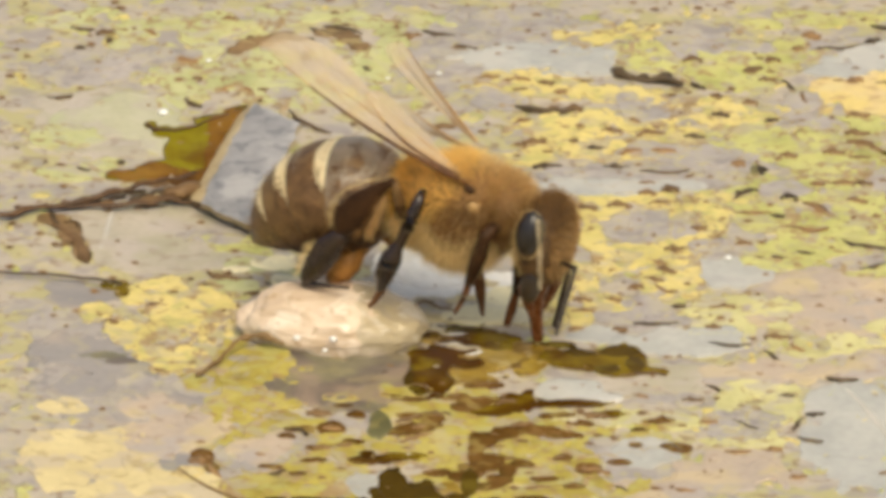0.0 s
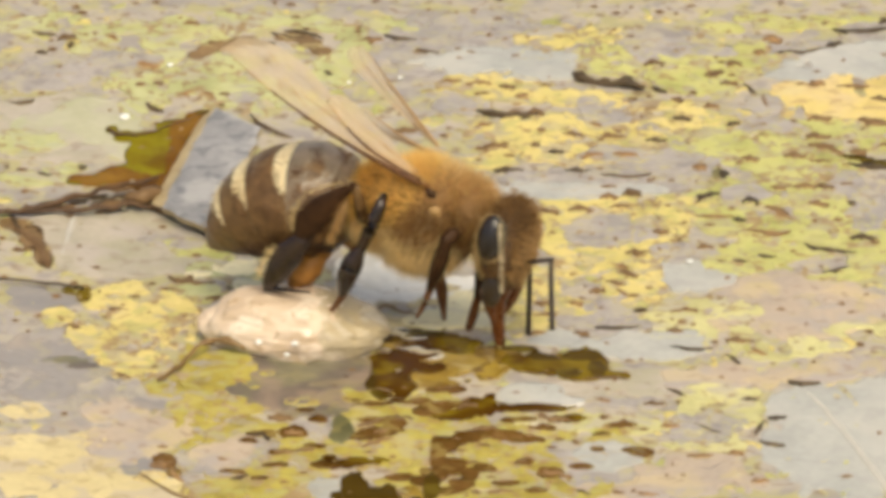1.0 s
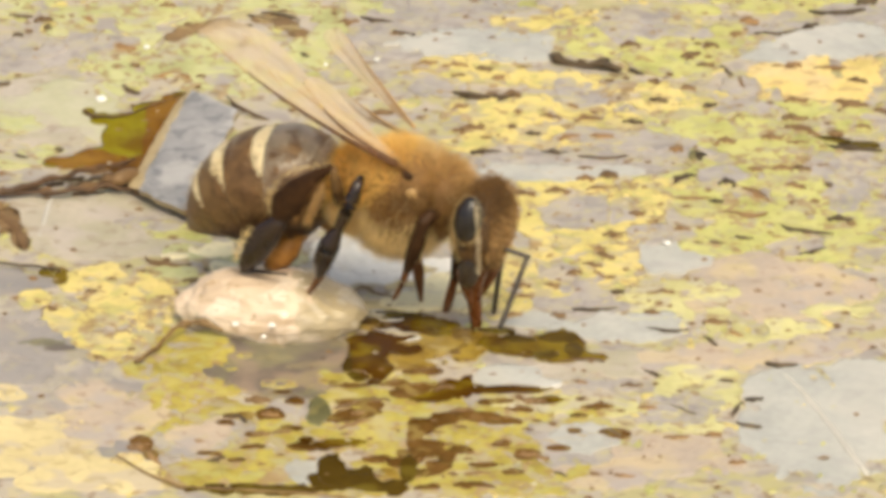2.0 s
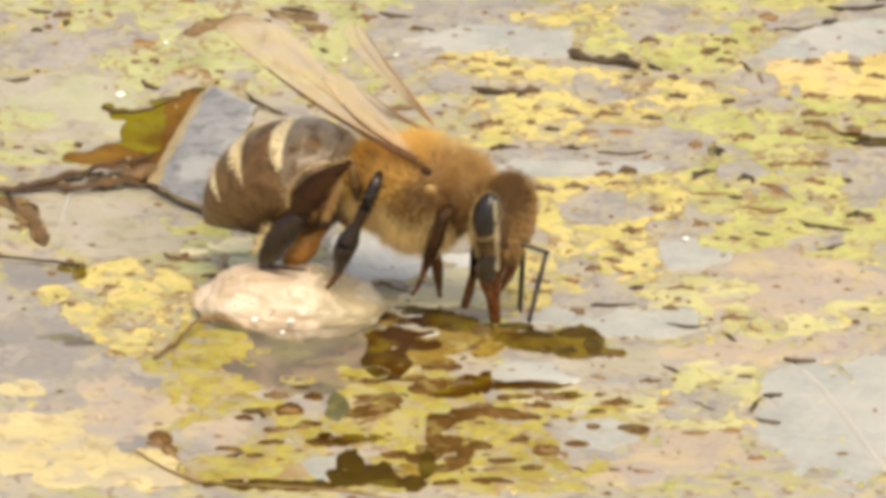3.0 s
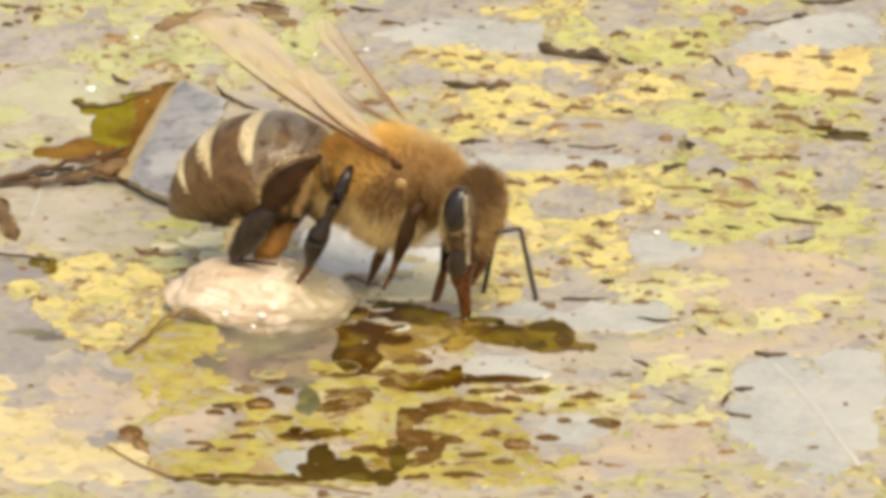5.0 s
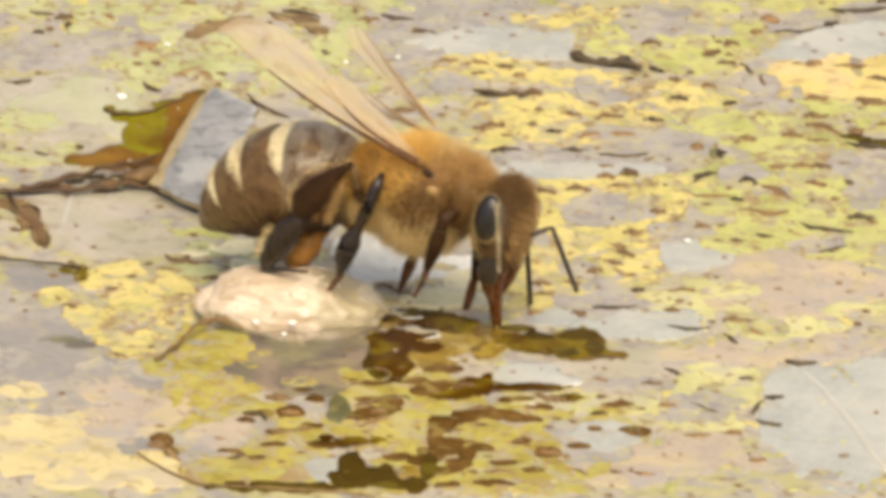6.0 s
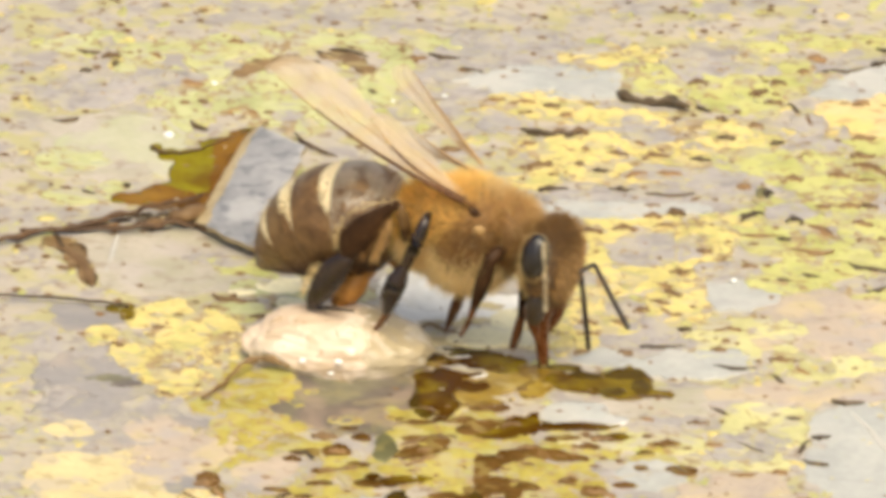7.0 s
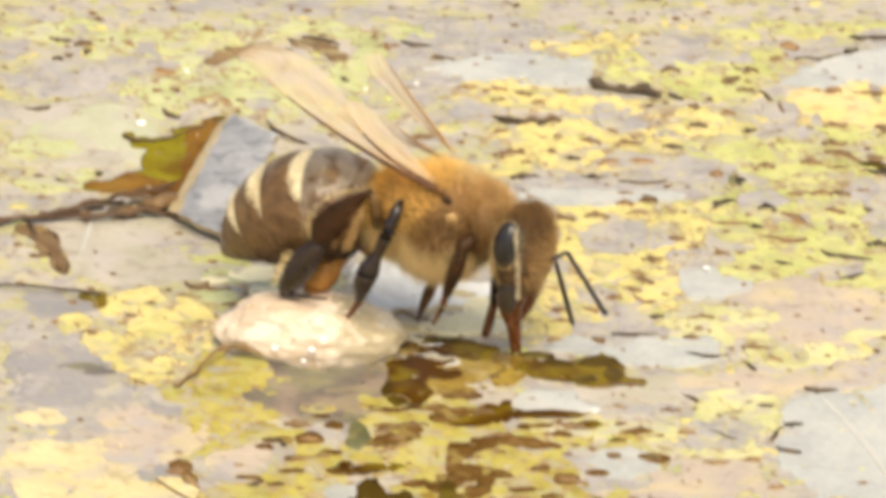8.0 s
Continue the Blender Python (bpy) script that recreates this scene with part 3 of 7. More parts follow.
film("film_patch", PINK, "pinkish film over shallow water", "biofilm", [(10.59, -2.39, 2.30, 1.63), (12.51, -1.99, 1.72, 1.22), (13.62, -3.20, 1.34, 1.02)], "film patches", curl=0.0, ragged=0.5)
film("film_patch", PINK, "pinkish film over shallow water", "biofilm", [(11.97, -7.98, 1.34, 0.57), (13.12, -7.19, 1.53, 0.73)], "film patches", curl=0.0, ragged=0.5)
film("film_patch", PINK, "pinkish film over shallow water", "biofilm", [(7.70, -15.33, 2.11, 1.14), (6.02, -16.09, 1.34, 0.90)], "film patches", curl=0.0, ragged=0.5)
film("film_patch", PINK, "pinkish film over shallow water", "biofilm", [(-10.69, -12.65, 1.34, 1.22), (-9.40, -11.88, 0.77, 1.22)], "film patches", curl=0.0, ragged=0.5)
film("film_patch", PINK, "pinkish film over shallow water", "biofilm", [(5.18, -8.76, 2.11, 0.73)], "film patches", curl=0.0, ragged=0.5)
film("film_patch", BLUEGREY, "smooth blue-grey film over shallow water", "biofilm", [(-13.65, -7.19, 1.53, 1.22), (-12.44, -9.94, 2.11, 1.63), (-14.24, -6.40, 0.86, 1.02)], "film patches", curl=0.0, ragged=0.4)
film("film_patch", BLUEGREY, "smooth blue-grey film over shallow water", "biofilm", [(-10.37, -10.33, 1.53, 0.82)], "film patches", curl=0.0, ragged=0.4)
film("film_patch", BLUEGREY, "smooth blue-grey film over shallow water", "biofilm", [(-8.18, -7.19, 0.77, 0.65)], "film patches", curl=0.0, ragged=0.4)
film("algae_patch", CREAM, "pale cream-yellow algae patch under thin film", "algae", [(-13.45, -13.81, 2.01, 1.47), (-12.18, -12.65, 1.15, 0.73), (-14.22, -12.84, 0.96, 0.82)], "algae patches", curl=0.01, ragged=0.5, rim=0.0)
film("algae_patch", CREAM, "pale cream-yellow algae patch under thin film", "algae", [(-10.98, -15.79, 2.11, 1.22), (-9.67, -16.47, 1.15, 0.73), (-12.44, -16.47, 1.15, 0.61)], "algae patches", curl=0.01, ragged=0.5, rim=0.0)
film("algae_patch", CREAM, "pale cream-yellow algae patch under thin film", "algae", [(-14.14, -15.33, 0.96, 1.02)], "algae patches", curl=0.01, ragged=0.5, rim=0.0)
film("algae_patch", CREAM, "pale cream-yellow algae patch under thin film", "algae", [(-8.62, -4.20, 0.77, 0.73), (-14.11, -10.33, 0.77, 0.57)], "algae patches", curl=0.01, ragged=0.5, rim=0.0)
film("algae_patch", GREEN, "green algae patch on the mat", "algae", [(6.66, 15.44, 2.20, 0.98), (5.46, 14.57, 1.15, 0.57)], "algae patches", holes=0.34, lift=0.046)
film("algae_patch", GREEN, "green algae patch on the mat", "algae", [(10.02, 15.31, 1.82, 1.14), (8.21, 13.83, 1.53, 1.14), (9.39, 13.49, 0.96, 1.02)], "algae patches", holes=0.34, lift=0.046)
film("algae_patch", GREEN, "green algae patch on the mat", "algae", [(11.87, 17.85, 1.63, 0.49), (10.88, 18.38, 1.15, 0.33), (9.47, 17.63, 0.96, 0.33)], "algae patches", holes=0.34, lift=0.046)
film("algae_patch", GREEN, "green algae patch on the mat", "algae", [(13.07, 18.12, 1.15, 0.33), (14.67, 18.47, 0.96, 0.29)], "algae patches", holes=0.34, lift=0.046)
film("algae_patch", GREEN, "green algae patch on the mat", "algae", [(10.07, 8.69, 2.87, 0.98), (9.31, 9.62, 1.53, 0.73), (8.31, 8.35, 0.77, 0.82)], "algae patches", holes=0.34, lift=0.046)
film("algae_patch", GREEN, "green algae patch on the mat", "algae", [(11.99, 7.42, 2.49, 1.22), (12.84, 9.84, 2.30, 0.82), (13.98, 8.78, 1.34, 0.73)], "algae patches", holes=0.34, lift=0.046)
film("algae_patch", GREEN, "green algae patch on the mat", "algae", [(10.97, 5.32, 2.68, 1.06), (9.02, 4.57, 1.72, 0.73)], "algae patches", holes=0.34, lift=0.046)
film("algae_patch", GREEN, "green algae patch on the mat", "algae", [(12.88, 4.37, 1.44, 2.24), (12.14, 5.83, 1.15, 1.22)], "algae patches", holes=0.34, lift=0.046)
film("algae_patch", GREEN, "green algae patch on the mat", "algae", [(8.98, 2.83, 2.30, 1.06), (8.03, 3.74, 1.15, 0.61)], "algae patches", holes=0.34, lift=0.046)
film("algae_patch", GREEN, "green algae patch on the mat", "algae", [(11.85, 2.01, 2.11, 1.47), (10.48, 0.86, 2.39, 0.90)], "algae patches", holes=0.34, lift=0.046)
film("algae_patch", GREEN, "green algae patch on the mat", "algae", [(13.96, 1.60, 1.25, 1.63), (14.48, 0.04, 0.96, 0.82)], "algae patches", holes=0.34, lift=0.046)
film("algae_patch", GREEN, "green algae patch on the mat", "algae", [(9.50, -0.04, 1.63, 0.57)], "algae patches", holes=0.34, lift=0.046)
film("algae_patch", GREEN, "green algae patch on the mat", "algae", [(13.12, -0.77, 1.53, 0.49)], "algae patches", holes=0.34, lift=0.046)
film("algae_patch", OLIVE, "dull olive yellow algae patch under water film", "algae", [(3.28, -12.73, 2.68, 1.06), (4.77, -12.07, 0.96, 0.61)], "algae patches", holes=0.34, lift=0.046)
film("algae_patch", OLIVE, "dull olive yellow algae patch under water film", "algae", [(1.96, -15.41, 2.30, 1.83), (0.30, -16.47, 1.15, 1.02)], "algae patches", holes=0.34, lift=0.046)
film("algae_patch", OLIVE, "dull olive yellow algae patch under water film", "algae", [(4.00, -15.41, 1.19, 0.73), (3.25, -16.85, 1.15, 0.57)], "algae patches", holes=0.34, lift=0.046)
film("algae_patch", OLIVE, "dull olive yellow algae patch under water film", "algae", [(1.23, -13.61, 1.19, 1.47)], "algae patches", holes=0.34, lift=0.046)
film("algae_patch", OLIVE, "dull olive yellow algae patch under water film", "algae", [(-5.65, -13.81, 2.87, 1.71), (-4.17, -13.04, 1.15, 1.22)], "algae patches", holes=0.34, lift=0.046)
film("algae_patch", OLIVE, "dull olive yellow algae patch under water film", "algae", [(-3.03, -16.55, 1.92, 0.82), (-6.54, -16.17, 2.30, 0.90)], "algae patches", holes=0.34, lift=0.046)
film("algae_patch", GREENP, "pale green algae patch on the mat", "algae", [(-14.81, 17.85, 1.19, 0.82), (-13.83, 18.29, 0.77, 0.49)], "algae patches", holes=0.34, lift=0.046)
film("algae_patch", GREENP, "pale green algae patch on the mat", "algae", [(-12.60, 16.97, 0.80, 0.82), (-12.96, 15.75, 0.48, 0.49)], "algae patches", holes=0.34, lift=0.046)
film("algae_patch", GREENP, "pale green algae patch on the mat", "algae", [(-9.80, 16.32, 1.92, 2.12), (-10.82, 17.41, 0.96, 1.02)], "algae patches", holes=0.34, lift=0.046)
film("algae_patch", GREENP, "pale green algae patch on the mat", "algae", [(-10.33, 13.05, 1.63, 1.22), (-8.96, 13.92, 1.15, 1.43), (-11.08, 11.55, 0.57, 0.82)], "algae patches", holes=0.34, lift=0.046)
film("algae_patch", GREENP, "pale green algae patch on the mat", "algae", [(-7.57, 13.05, 1.72, 1.47), (-8.39, 14.79, 1.15, 1.02)], "algae patches", holes=0.34, lift=0.046)
film("algae_patch", GREENP, "pale green algae patch on the mat", "algae", [(-5.97, 11.42, 1.63, 0.82), (-6.77, 12.19, 0.96, 0.57)], "algae patches", holes=0.34, lift=0.046)
film("algae_patch", GREENP, "pale green algae patch on the mat", "algae", [(-8.84, 17.77, 2.11, 0.82), (-6.65, 18.12, 1.34, 0.49)], "algae patches", holes=0.34, lift=0.046)
film("algae_patch", GREENP, "pale green algae patch on the mat", "algae", [(-3.65, 16.01, 0.77, 1.96), (-4.23, 14.57, 0.96, 1.55)], "algae patches", holes=0.34, lift=0.046)
film("algae_patch", GREENP, "pale green algae patch on the mat", "algae", [(-2.87, 17.77, 1.44, 0.49), (-4.46, 17.85, 0.96, 0.57)], "algae patches", holes=0.34, lift=0.046)
film("algae_patch", GREENP, "pale green algae patch on the mat", "algae", [(-14.82, 8.69, 1.34, 0.98)], "algae patches", holes=0.34, lift=0.046)
film("algae_patch", GREENP, "pale green algae patch on the mat", "algae", [(-14.64, 6.16, 1.19, 0.57), (-13.49, 6.88, 0.77, 0.49)], "algae patches", holes=0.34, lift=0.046)
film("algae_patch", GREEN, "green algae patch on the mat", "algae", [(-8.52, 1.06, 1.15, 0.65), (-9.49, 1.47, 0.77, 0.41)], "algae patches", holes=0.34, lift=0.046)
film("algae_patch", GREEN, "green algae patch on the mat", "algae", [(-8.65, -2.39, 0.77, 0.61), (-6.95, -1.18, 1.15, 0.41)], "algae patches", holes=0.34, lift=0.046)
film("algae_patch", GREENP, "pale green algae patch on the mat", "algae", [(-1.47, 17.85, 0.57, 0.41)], "algae patches", holes=0.34, lift=0.046)
film("algae_patch", YELLOW, "yellow-green algae patch with ragged rim", "algae", [(3.49, 16.53, 1.19, 0.98), (5.28, 16.89, 0.86, 0.61), (2.69, 15.57, 0.77, 0.49)], "algae patches", holes=0.34, lift=0.05)
film("algae_patch", YELLOW, "yellow-green algae patch with ragged rim", "algae", [(1.69, 12.84, 2.01, 0.98), (4.05, 12.19, 1.82, 0.61), (0.32, 13.49, 0.57, 0.41)], "algae patches", holes=0.34, lift=0.05)
film("algae_patch", YELLOW, "yellow-green algae patch with ragged rim", "algae", [(3.25, 10.05, 2.87, 0.98), (5.41, 10.48, 2.30, 0.82), (1.68, 9.41, 1.15, 0.82)], "algae patches", holes=0.34, lift=0.05)
film("algae_patch", YELLOW, "yellow-green algae patch with ragged rim", "algae", [(4.21, 8.14, 2.68, 0.98), (1.48, 7.72, 1.05, 0.82), (2.85, 8.78, 1.15, 0.61)], "algae patches", holes=0.34, lift=0.05)
film("algae_patch", YELLOW, "yellow-green algae patch with ragged rim", "algae", [(6.77, 9.41, 1.72, 0.82), (7.78, 11.55, 1.63, 0.61), (8.74, 10.48, 1.34, 0.49)], "algae patches", holes=0.34, lift=0.05)
film("algae_patch", YELLOW, "yellow-green algae patch with ragged rim", "algae", [(3.40, 3.83, 1.63, 0.82), (5.72, 4.24, 2.01, 0.57), (7.66, 4.37, 1.34, 0.49)], "algae patches", holes=0.34, lift=0.05)
film("algae_patch", YELLOW, "yellow-green algae patch with ragged rim", "algae", [(7.05, 2.83, 1.05, 1.71), (6.65, 1.27, 1.15, 0.61)], "algae patches", holes=0.34, lift=0.05)
film("algae_patch", YELLOW, "yellow-green algae patch with ragged rim", "algae", [(5.10, 0.37, 1.63, 0.82), (3.38, 1.68, 0.54, 1.30), (3.85, 0.04, 0.57, 1.02)], "algae patches", holes=0.34, lift=0.05)
film("algae_patch", YELLOW, "yellow-green algae patch with ragged rim", "algae", [(6.61, -1.18, 0.54, 1.71), (5.65, -1.67, 0.77, 1.14), (5.09, -0.61, 1.15, 0.57)], "algae patches", holes=0.34, lift=0.05)
film("algae_patch", LIME, "pale lime-yellow algae patch on wet film", "algae", [(8.28, -3.60, 1.82, 1.06), (9.20, -5.28, 0.80, 1.22), (7.50, -4.80, 1.15, 0.57)], "algae patches", holes=0.34, lift=0.05)
film("algae_patch", LIME, "pale lime-yellow algae patch on wet film", "algae", [(11.64, -6.00, 1.44, 0.57), (10.49, -6.59, 0.86, 0.41)], "algae patches", holes=0.34, lift=0.05)
film("algae_patch", LIME, "pale lime-yellow algae patch on wet film", "algae", [(13.76, -4.80, 1.15, 0.57)], "algae patches", holes=0.34, lift=0.05)
film("algae_patch", YELLOW, "yellow-green algae patch with ragged rim", "algae", [(3.92, -3.20, 0.80, 0.49), (3.32, -1.99, 0.42, 1.22), (3.06, -4.00, 0.48, 1.02)], "algae patches", holes=0.34, lift=0.05)
film("algae_patch", LIME, "pale lime-yellow algae patch on wet film", "algae", [(8.74, -9.23, 1.44, 0.73), (9.56, -10.33, 0.77, 1.22)], "algae patches", holes=0.34, lift=0.05)
film("algae_patch", LIME, "pale lime-yellow algae patch on wet film", "algae", [(8.06, -10.52, 0.57, 1.63), (8.67, -12.84, 1.63, 0.49), (9.62, -12.07, 0.48, 1.02)], "algae patches", holes=0.34, lift=0.05)
film("algae_patch", OLIVE, "dull olive yellow algae patch under water film", "algae", [(-6.23, -11.69, 1.05, 2.45), (-7.24, -13.04, 0.96, 1.43)], "algae patches", holes=0.34, lift=0.05)
film("algae_patch", YELLOW, "yellow-green algae patch with ragged rim", "algae", [(-10.23, -4.00, 1.53, 1.96), (-11.51, -2.31, 1.34, 1.14), (-9.41, -2.39, 0.77, 0.82)], "algae patches", holes=0.34, lift=0.05)
film("algae_patch", YELLOW, "yellow-green algae patch with ragged rim", "algae", [(-10.73, -7.19, 1.25, 1.02), (-12.00, -5.20, 1.15, 1.22), (-13.18, -4.00, 0.77, 0.61)], "algae patches", holes=0.34, lift=0.05)
film("algae_patch", OLIVE, "dull olive yellow algae patch under water film", "algae", [(-8.51, -9.55, 1.15, 1.71), (-7.60, -7.98, 0.77, 1.63)], "algae patches", holes=0.34, lift=0.05)
film("algae_patch", OLIVE, "dull olive yellow algae patch under water film", "algae", [(-1.56, -12.84, 1.25, 1.55), (-2.69, -10.52, 1.19, 0.82)], "algae patches", holes=0.34, lift=0.05)
film("algae_patch", LIME, "pale lime-yellow algae patch on wet film", "algae", [(5.90, -11.49, 2.30, 0.57), (4.04, -11.18, 1.82, 0.49)], "algae patches", holes=0.34, lift=0.05)
film("algae_patch", OLIVE, "dull olive yellow algae patch under water film", "algae", [(-0.73, -10.01, 1.15, 0.73)], "algae patches", holes=0.34, lift=0.05)
film("membrane_patch", PALEG, "pale greenish membrane stretched over water", "biofilm", [(-12.62, 10.48, 1.63, 1.71), (-14.17, 9.84, 1.15, 1.43), (-11.41, 8.99, 0.77, 1.22)], "film patches", ragged=0.25, curl=0.01, grain=1.4)
film("wet_film", WET, "smooth wet grey film reflecting sky", "biofilm", [(1.50, 15.01, 2.78, 1.06), (2.88, 13.92, 1.34, 0.57)], "film patches", ragged=0.45, curl=0.0, lift=0.062)
film("wet_film", WET, "smooth wet grey film reflecting sky", "biofilm", [(13.97, 15.01, 2.01, 1.22), (12.16, 13.92, 1.15, 0.57), (15.00, 16.10, 0.96, 0.57)], "film patches", ragged=0.45, curl=0.0, lift=0.062)
film("wet_film", WET, "smooth wet grey film reflecting sky", "biofilm", [(3.41, 5.32, 2.11, 0.65), (6.12, 5.32, 1.53, 0.41)], "film patches", ragged=0.45, curl=0.0, lift=0.062)
film("wet_film", WET, "smooth wet grey film reflecting sky", "biofilm", [(6.73, -5.80, 2.01, 0.98), (4.84, -6.00, 1.15, 0.57)], "film patches", ragged=0.45, curl=0.0, lift=0.062)
film("wet_film", WET, "smooth wet grey film reflecting sky", "biofilm", [(5.13, -13.50, 1.11, 1.06)], "film patches", ragged=0.45, curl=0.0, lift=0.062)
film("wet_film", WET, "smooth wet grey film reflecting sky", "biofilm", [(-4.14, -15.90, 0.54, 0.98), (-3.59, -15.33, 0.38, 0.61)], "film patches", ragged=0.45, curl=0.0, lift=0.062)
film("film_patch", LILAC, "lilac-grey patch of dried film", "biofilm", [(5.42, 11.25, 0.88, 0.98), (4.83, 11.76, 0.57, 0.49)], "film patches", curl=0.01, ragged=0.7, lift=0.058, rim=0.2)
film("film_patch", LILAC, "lilac-grey patch of dried film", "biofilm", [(6.35, 7.84, 1.82, 0.73), (7.51, 7.42, 0.96, 0.57)], "film patches", curl=0.01, ragged=0.7, lift=0.058, rim=0.2)
film("film_patch", LILAC, "lilac-grey patch of dried film", "biofilm", [(6.86, 16.10, 1.53, 0.90), (7.87, 17.19, 1.15, 0.61)], "film patches", curl=0.01, ragged=0.7, lift=0.058, rim=0.2)
film("film_patch", LILAC, "lilac-grey patch of dried film", "biofilm", [(8.74, 15.83, 1.19, 0.41)], "film patches", curl=0.01, ragged=0.7, lift=0.058, rim=0.2)
film("film_patch", LILAC, "lilac-grey patch of dried film", "biofilm", [(10.98, 10.05, 1.19, 0.57)], "film patches", curl=0.01, ragged=0.7, lift=0.058, rim=0.2)
film("film_patch", LILAC, "lilac-grey patch of dried film", "biofilm", [(14.22, 3.95, 0.92, 1.63), (13.50, 5.83, 0.57, 0.82)], "film patches", curl=0.01, ragged=0.7, lift=0.058, rim=0.2)
film("film_patch", LILAC, "lilac-grey patch of dried film", "biofilm", [(9.99, 4.99, 1.05, 0.57)], "film patches", curl=0.01, ragged=0.7, lift=0.058, rim=0.2)
film("film_patch", LILAC, "lilac-grey patch of dried film", "biofilm", [(5.70, 2.26, 1.38, 0.73), (4.73, 1.68, 0.77, 0.49)], "film patches", curl=0.01, ragged=0.7, lift=0.058, rim=0.2)
film("film_patch", LILAC, "lilac-grey patch of dried film", "biofilm", [(7.79, 0.78, 1.19, 0.65), (8.76, 1.47, 0.77, 0.41)], "film patches", curl=0.01, ragged=0.7, lift=0.058, rim=0.2)
film("film_patch", LILAC, "lilac-grey patch of dried film", "biofilm", [(5.25, -3.20, 0.69, 1.30)], "film patches", curl=0.01, ragged=0.7, lift=0.058, rim=0.2)
film("film_patch", LILAC, "lilac-grey patch of dried film", "biofilm", [(10.73, 11.76, 0.57, 0.82)], "film patches", curl=0.01, ragged=0.7, lift=0.058, rim=0.2)
film("film_patch", LILAC, "lilac-grey patch of dried film", "biofilm", [(0.31, 11.55, 0.96, 0.65)], "film patches", curl=0.01, ragged=0.7, lift=0.058, rim=0.2)
film("film_patch", LILAC, "lilac-grey patch of dried film", "biofilm", [(-14.31, 14.57, 1.15, 0.73), (-11.75, 15.01, 0.77, 0.57)], "film patches", curl=0.01, ragged=0.7, lift=0.058, rim=0.2)
film("film_patch", LILAC, "lilac-grey patch of dried film", "biofilm", [(-10.77, 15.31, 0.57, 0.33)], "film patches", curl=0.01, ragged=0.7, lift=0.058, rim=0.2)
film("film_patch", LILAC, "lilac-grey patch of dried film", "biofilm", [(-7.36, 12.19, 0.57, 0.41)], "film patches", curl=0.01, ragged=0.7, lift=0.058, rim=0.2)
film("film_patch", LILAC, "lilac-grey patch of dried film", "biofilm", [(4.48, 6.04, 3.26, 0.65)], "film patches", curl=0.01, ragged=0.7, lift=0.058, rim=0.2)
film("film_patch", LILAC, "lilac-grey patch of dried film", "biofilm", [(0.72, 17.85, 2.30, 1.06), (2.90, 17.41, 0.77, 0.49)], "film patches", curl=0.01, ragged=0.7, lift=0.058, rim=0.2)
film("film_patch", LILAC, "lilac-grey patch of dried film", "biofilm", [(8.32, -11.57, 1.26, 1.22)], "film patches", curl=0.01, ragged=0.7, lift=0.058, rim=0.2)
film("film_patch", LILAC, "lilac-grey patch of dried film", "biofilm", [(5.92, -9.94, 1.15, 0.49)], "film patches", curl=0.01, ragged=0.7, lift=0.058, rim=0.2)
film("film_patch", LILAC, "lilac-grey patch of dried film", "biofilm", [(-7.87, -13.81, 1.15, 1.02), (-6.59, -13.04, 0.77, 0.82)], "film patches", curl=0.01, ragged=0.7, lift=0.058, rim=0.2)
film("film_patch", LILAC, "lilac-grey patch of dried film", "biofilm", [(2.16, -12.46, 0.57, 0.33)], "film patches", curl=0.01, ragged=0.7, lift=0.058, rim=0.2)
film("film_patch", LILAC, "lilac-grey patch of dried film", "biofilm", [(-4.55, -11.69, 0.77, 1.22), (-5.88, -9.94, 0.77, 0.65)], "film patches", curl=0.01, ragged=0.7, lift=0.058, rim=0.2)
film("film_patch", LILAC, "lilac-grey patch of dried film", "biofilm", [(0.31, 11.42, 0.59, 0.73)], "film patches", curl=0.02)
film("algae_patch", GOLD, "golden yellow algae patch on the mat", "algae", [(13.10, 12.20, 1.87, 1.72), (14.69, 12.63, 1.18, 1.72), (11.54, 12.62, 0.59, 0.69), (13.74, 13.92, 1.18, 0.52)], "algae patches", holes=0.22)
film("wet_film", WET, "smooth wet grey film reflecting sky", "biofilm", [(8.25, -0.57, 1.38, 1.38)], "film patches", ragged=0.35, curl=0.0)
film("film_patch", PINK, "pinkish film over shallow water", "biofilm", [(9.80, -3.60, 2.28, 1.12), (12.07, -4.00, 1.90, 1.52), (11.77, -1.18, 1.34, 0.89)], "film patches", curl=0.0)
film("wet_film", WET, "smooth wet grey film reflecting sky", "biofilm", [(12.77, -12.61, 2.23, 4.24), (11.53, -10.32, 1.12, 1.56), (14.15, -10.31, 1.31, 2.34), (10.54, -12.65, 0.37, 1.54)], "film patches", ragged=0.35, curl=0.0)
film("algae_patch", OLIVE, "dull olive yellow algae patch under water film", "algae", [(-1.57, -11.10, 1.68, 1.55), (-0.07, -11.49, 0.93, 0.93), (1.23, -10.91, 1.31, 0.70), (-2.70, -9.93, 0.94, 0.94), (-4.18, -11.49, 0.93, 1.55), (-4.72, -13.42, 1.30, 1.08)], "algae patches", holes=0.3)
film("algae_patch", OLIVE, "dull olive yellow algae patch under water film", "algae", [(-1.93, -13.42, 1.12, 1.15), (-1.55, -15.33, 0.93, 1.33), (2.16, -12.65, 1.12, 1.08)], "algae patches", holes=0.3)
film("algae_patch", OLIVE, "dull olive yellow algae patch under water film", "algae", [(1.59, -14.57, 1.11, 1.26), (1.40, -16.09, 1.11, 0.91)], "algae patches", holes=0.3)
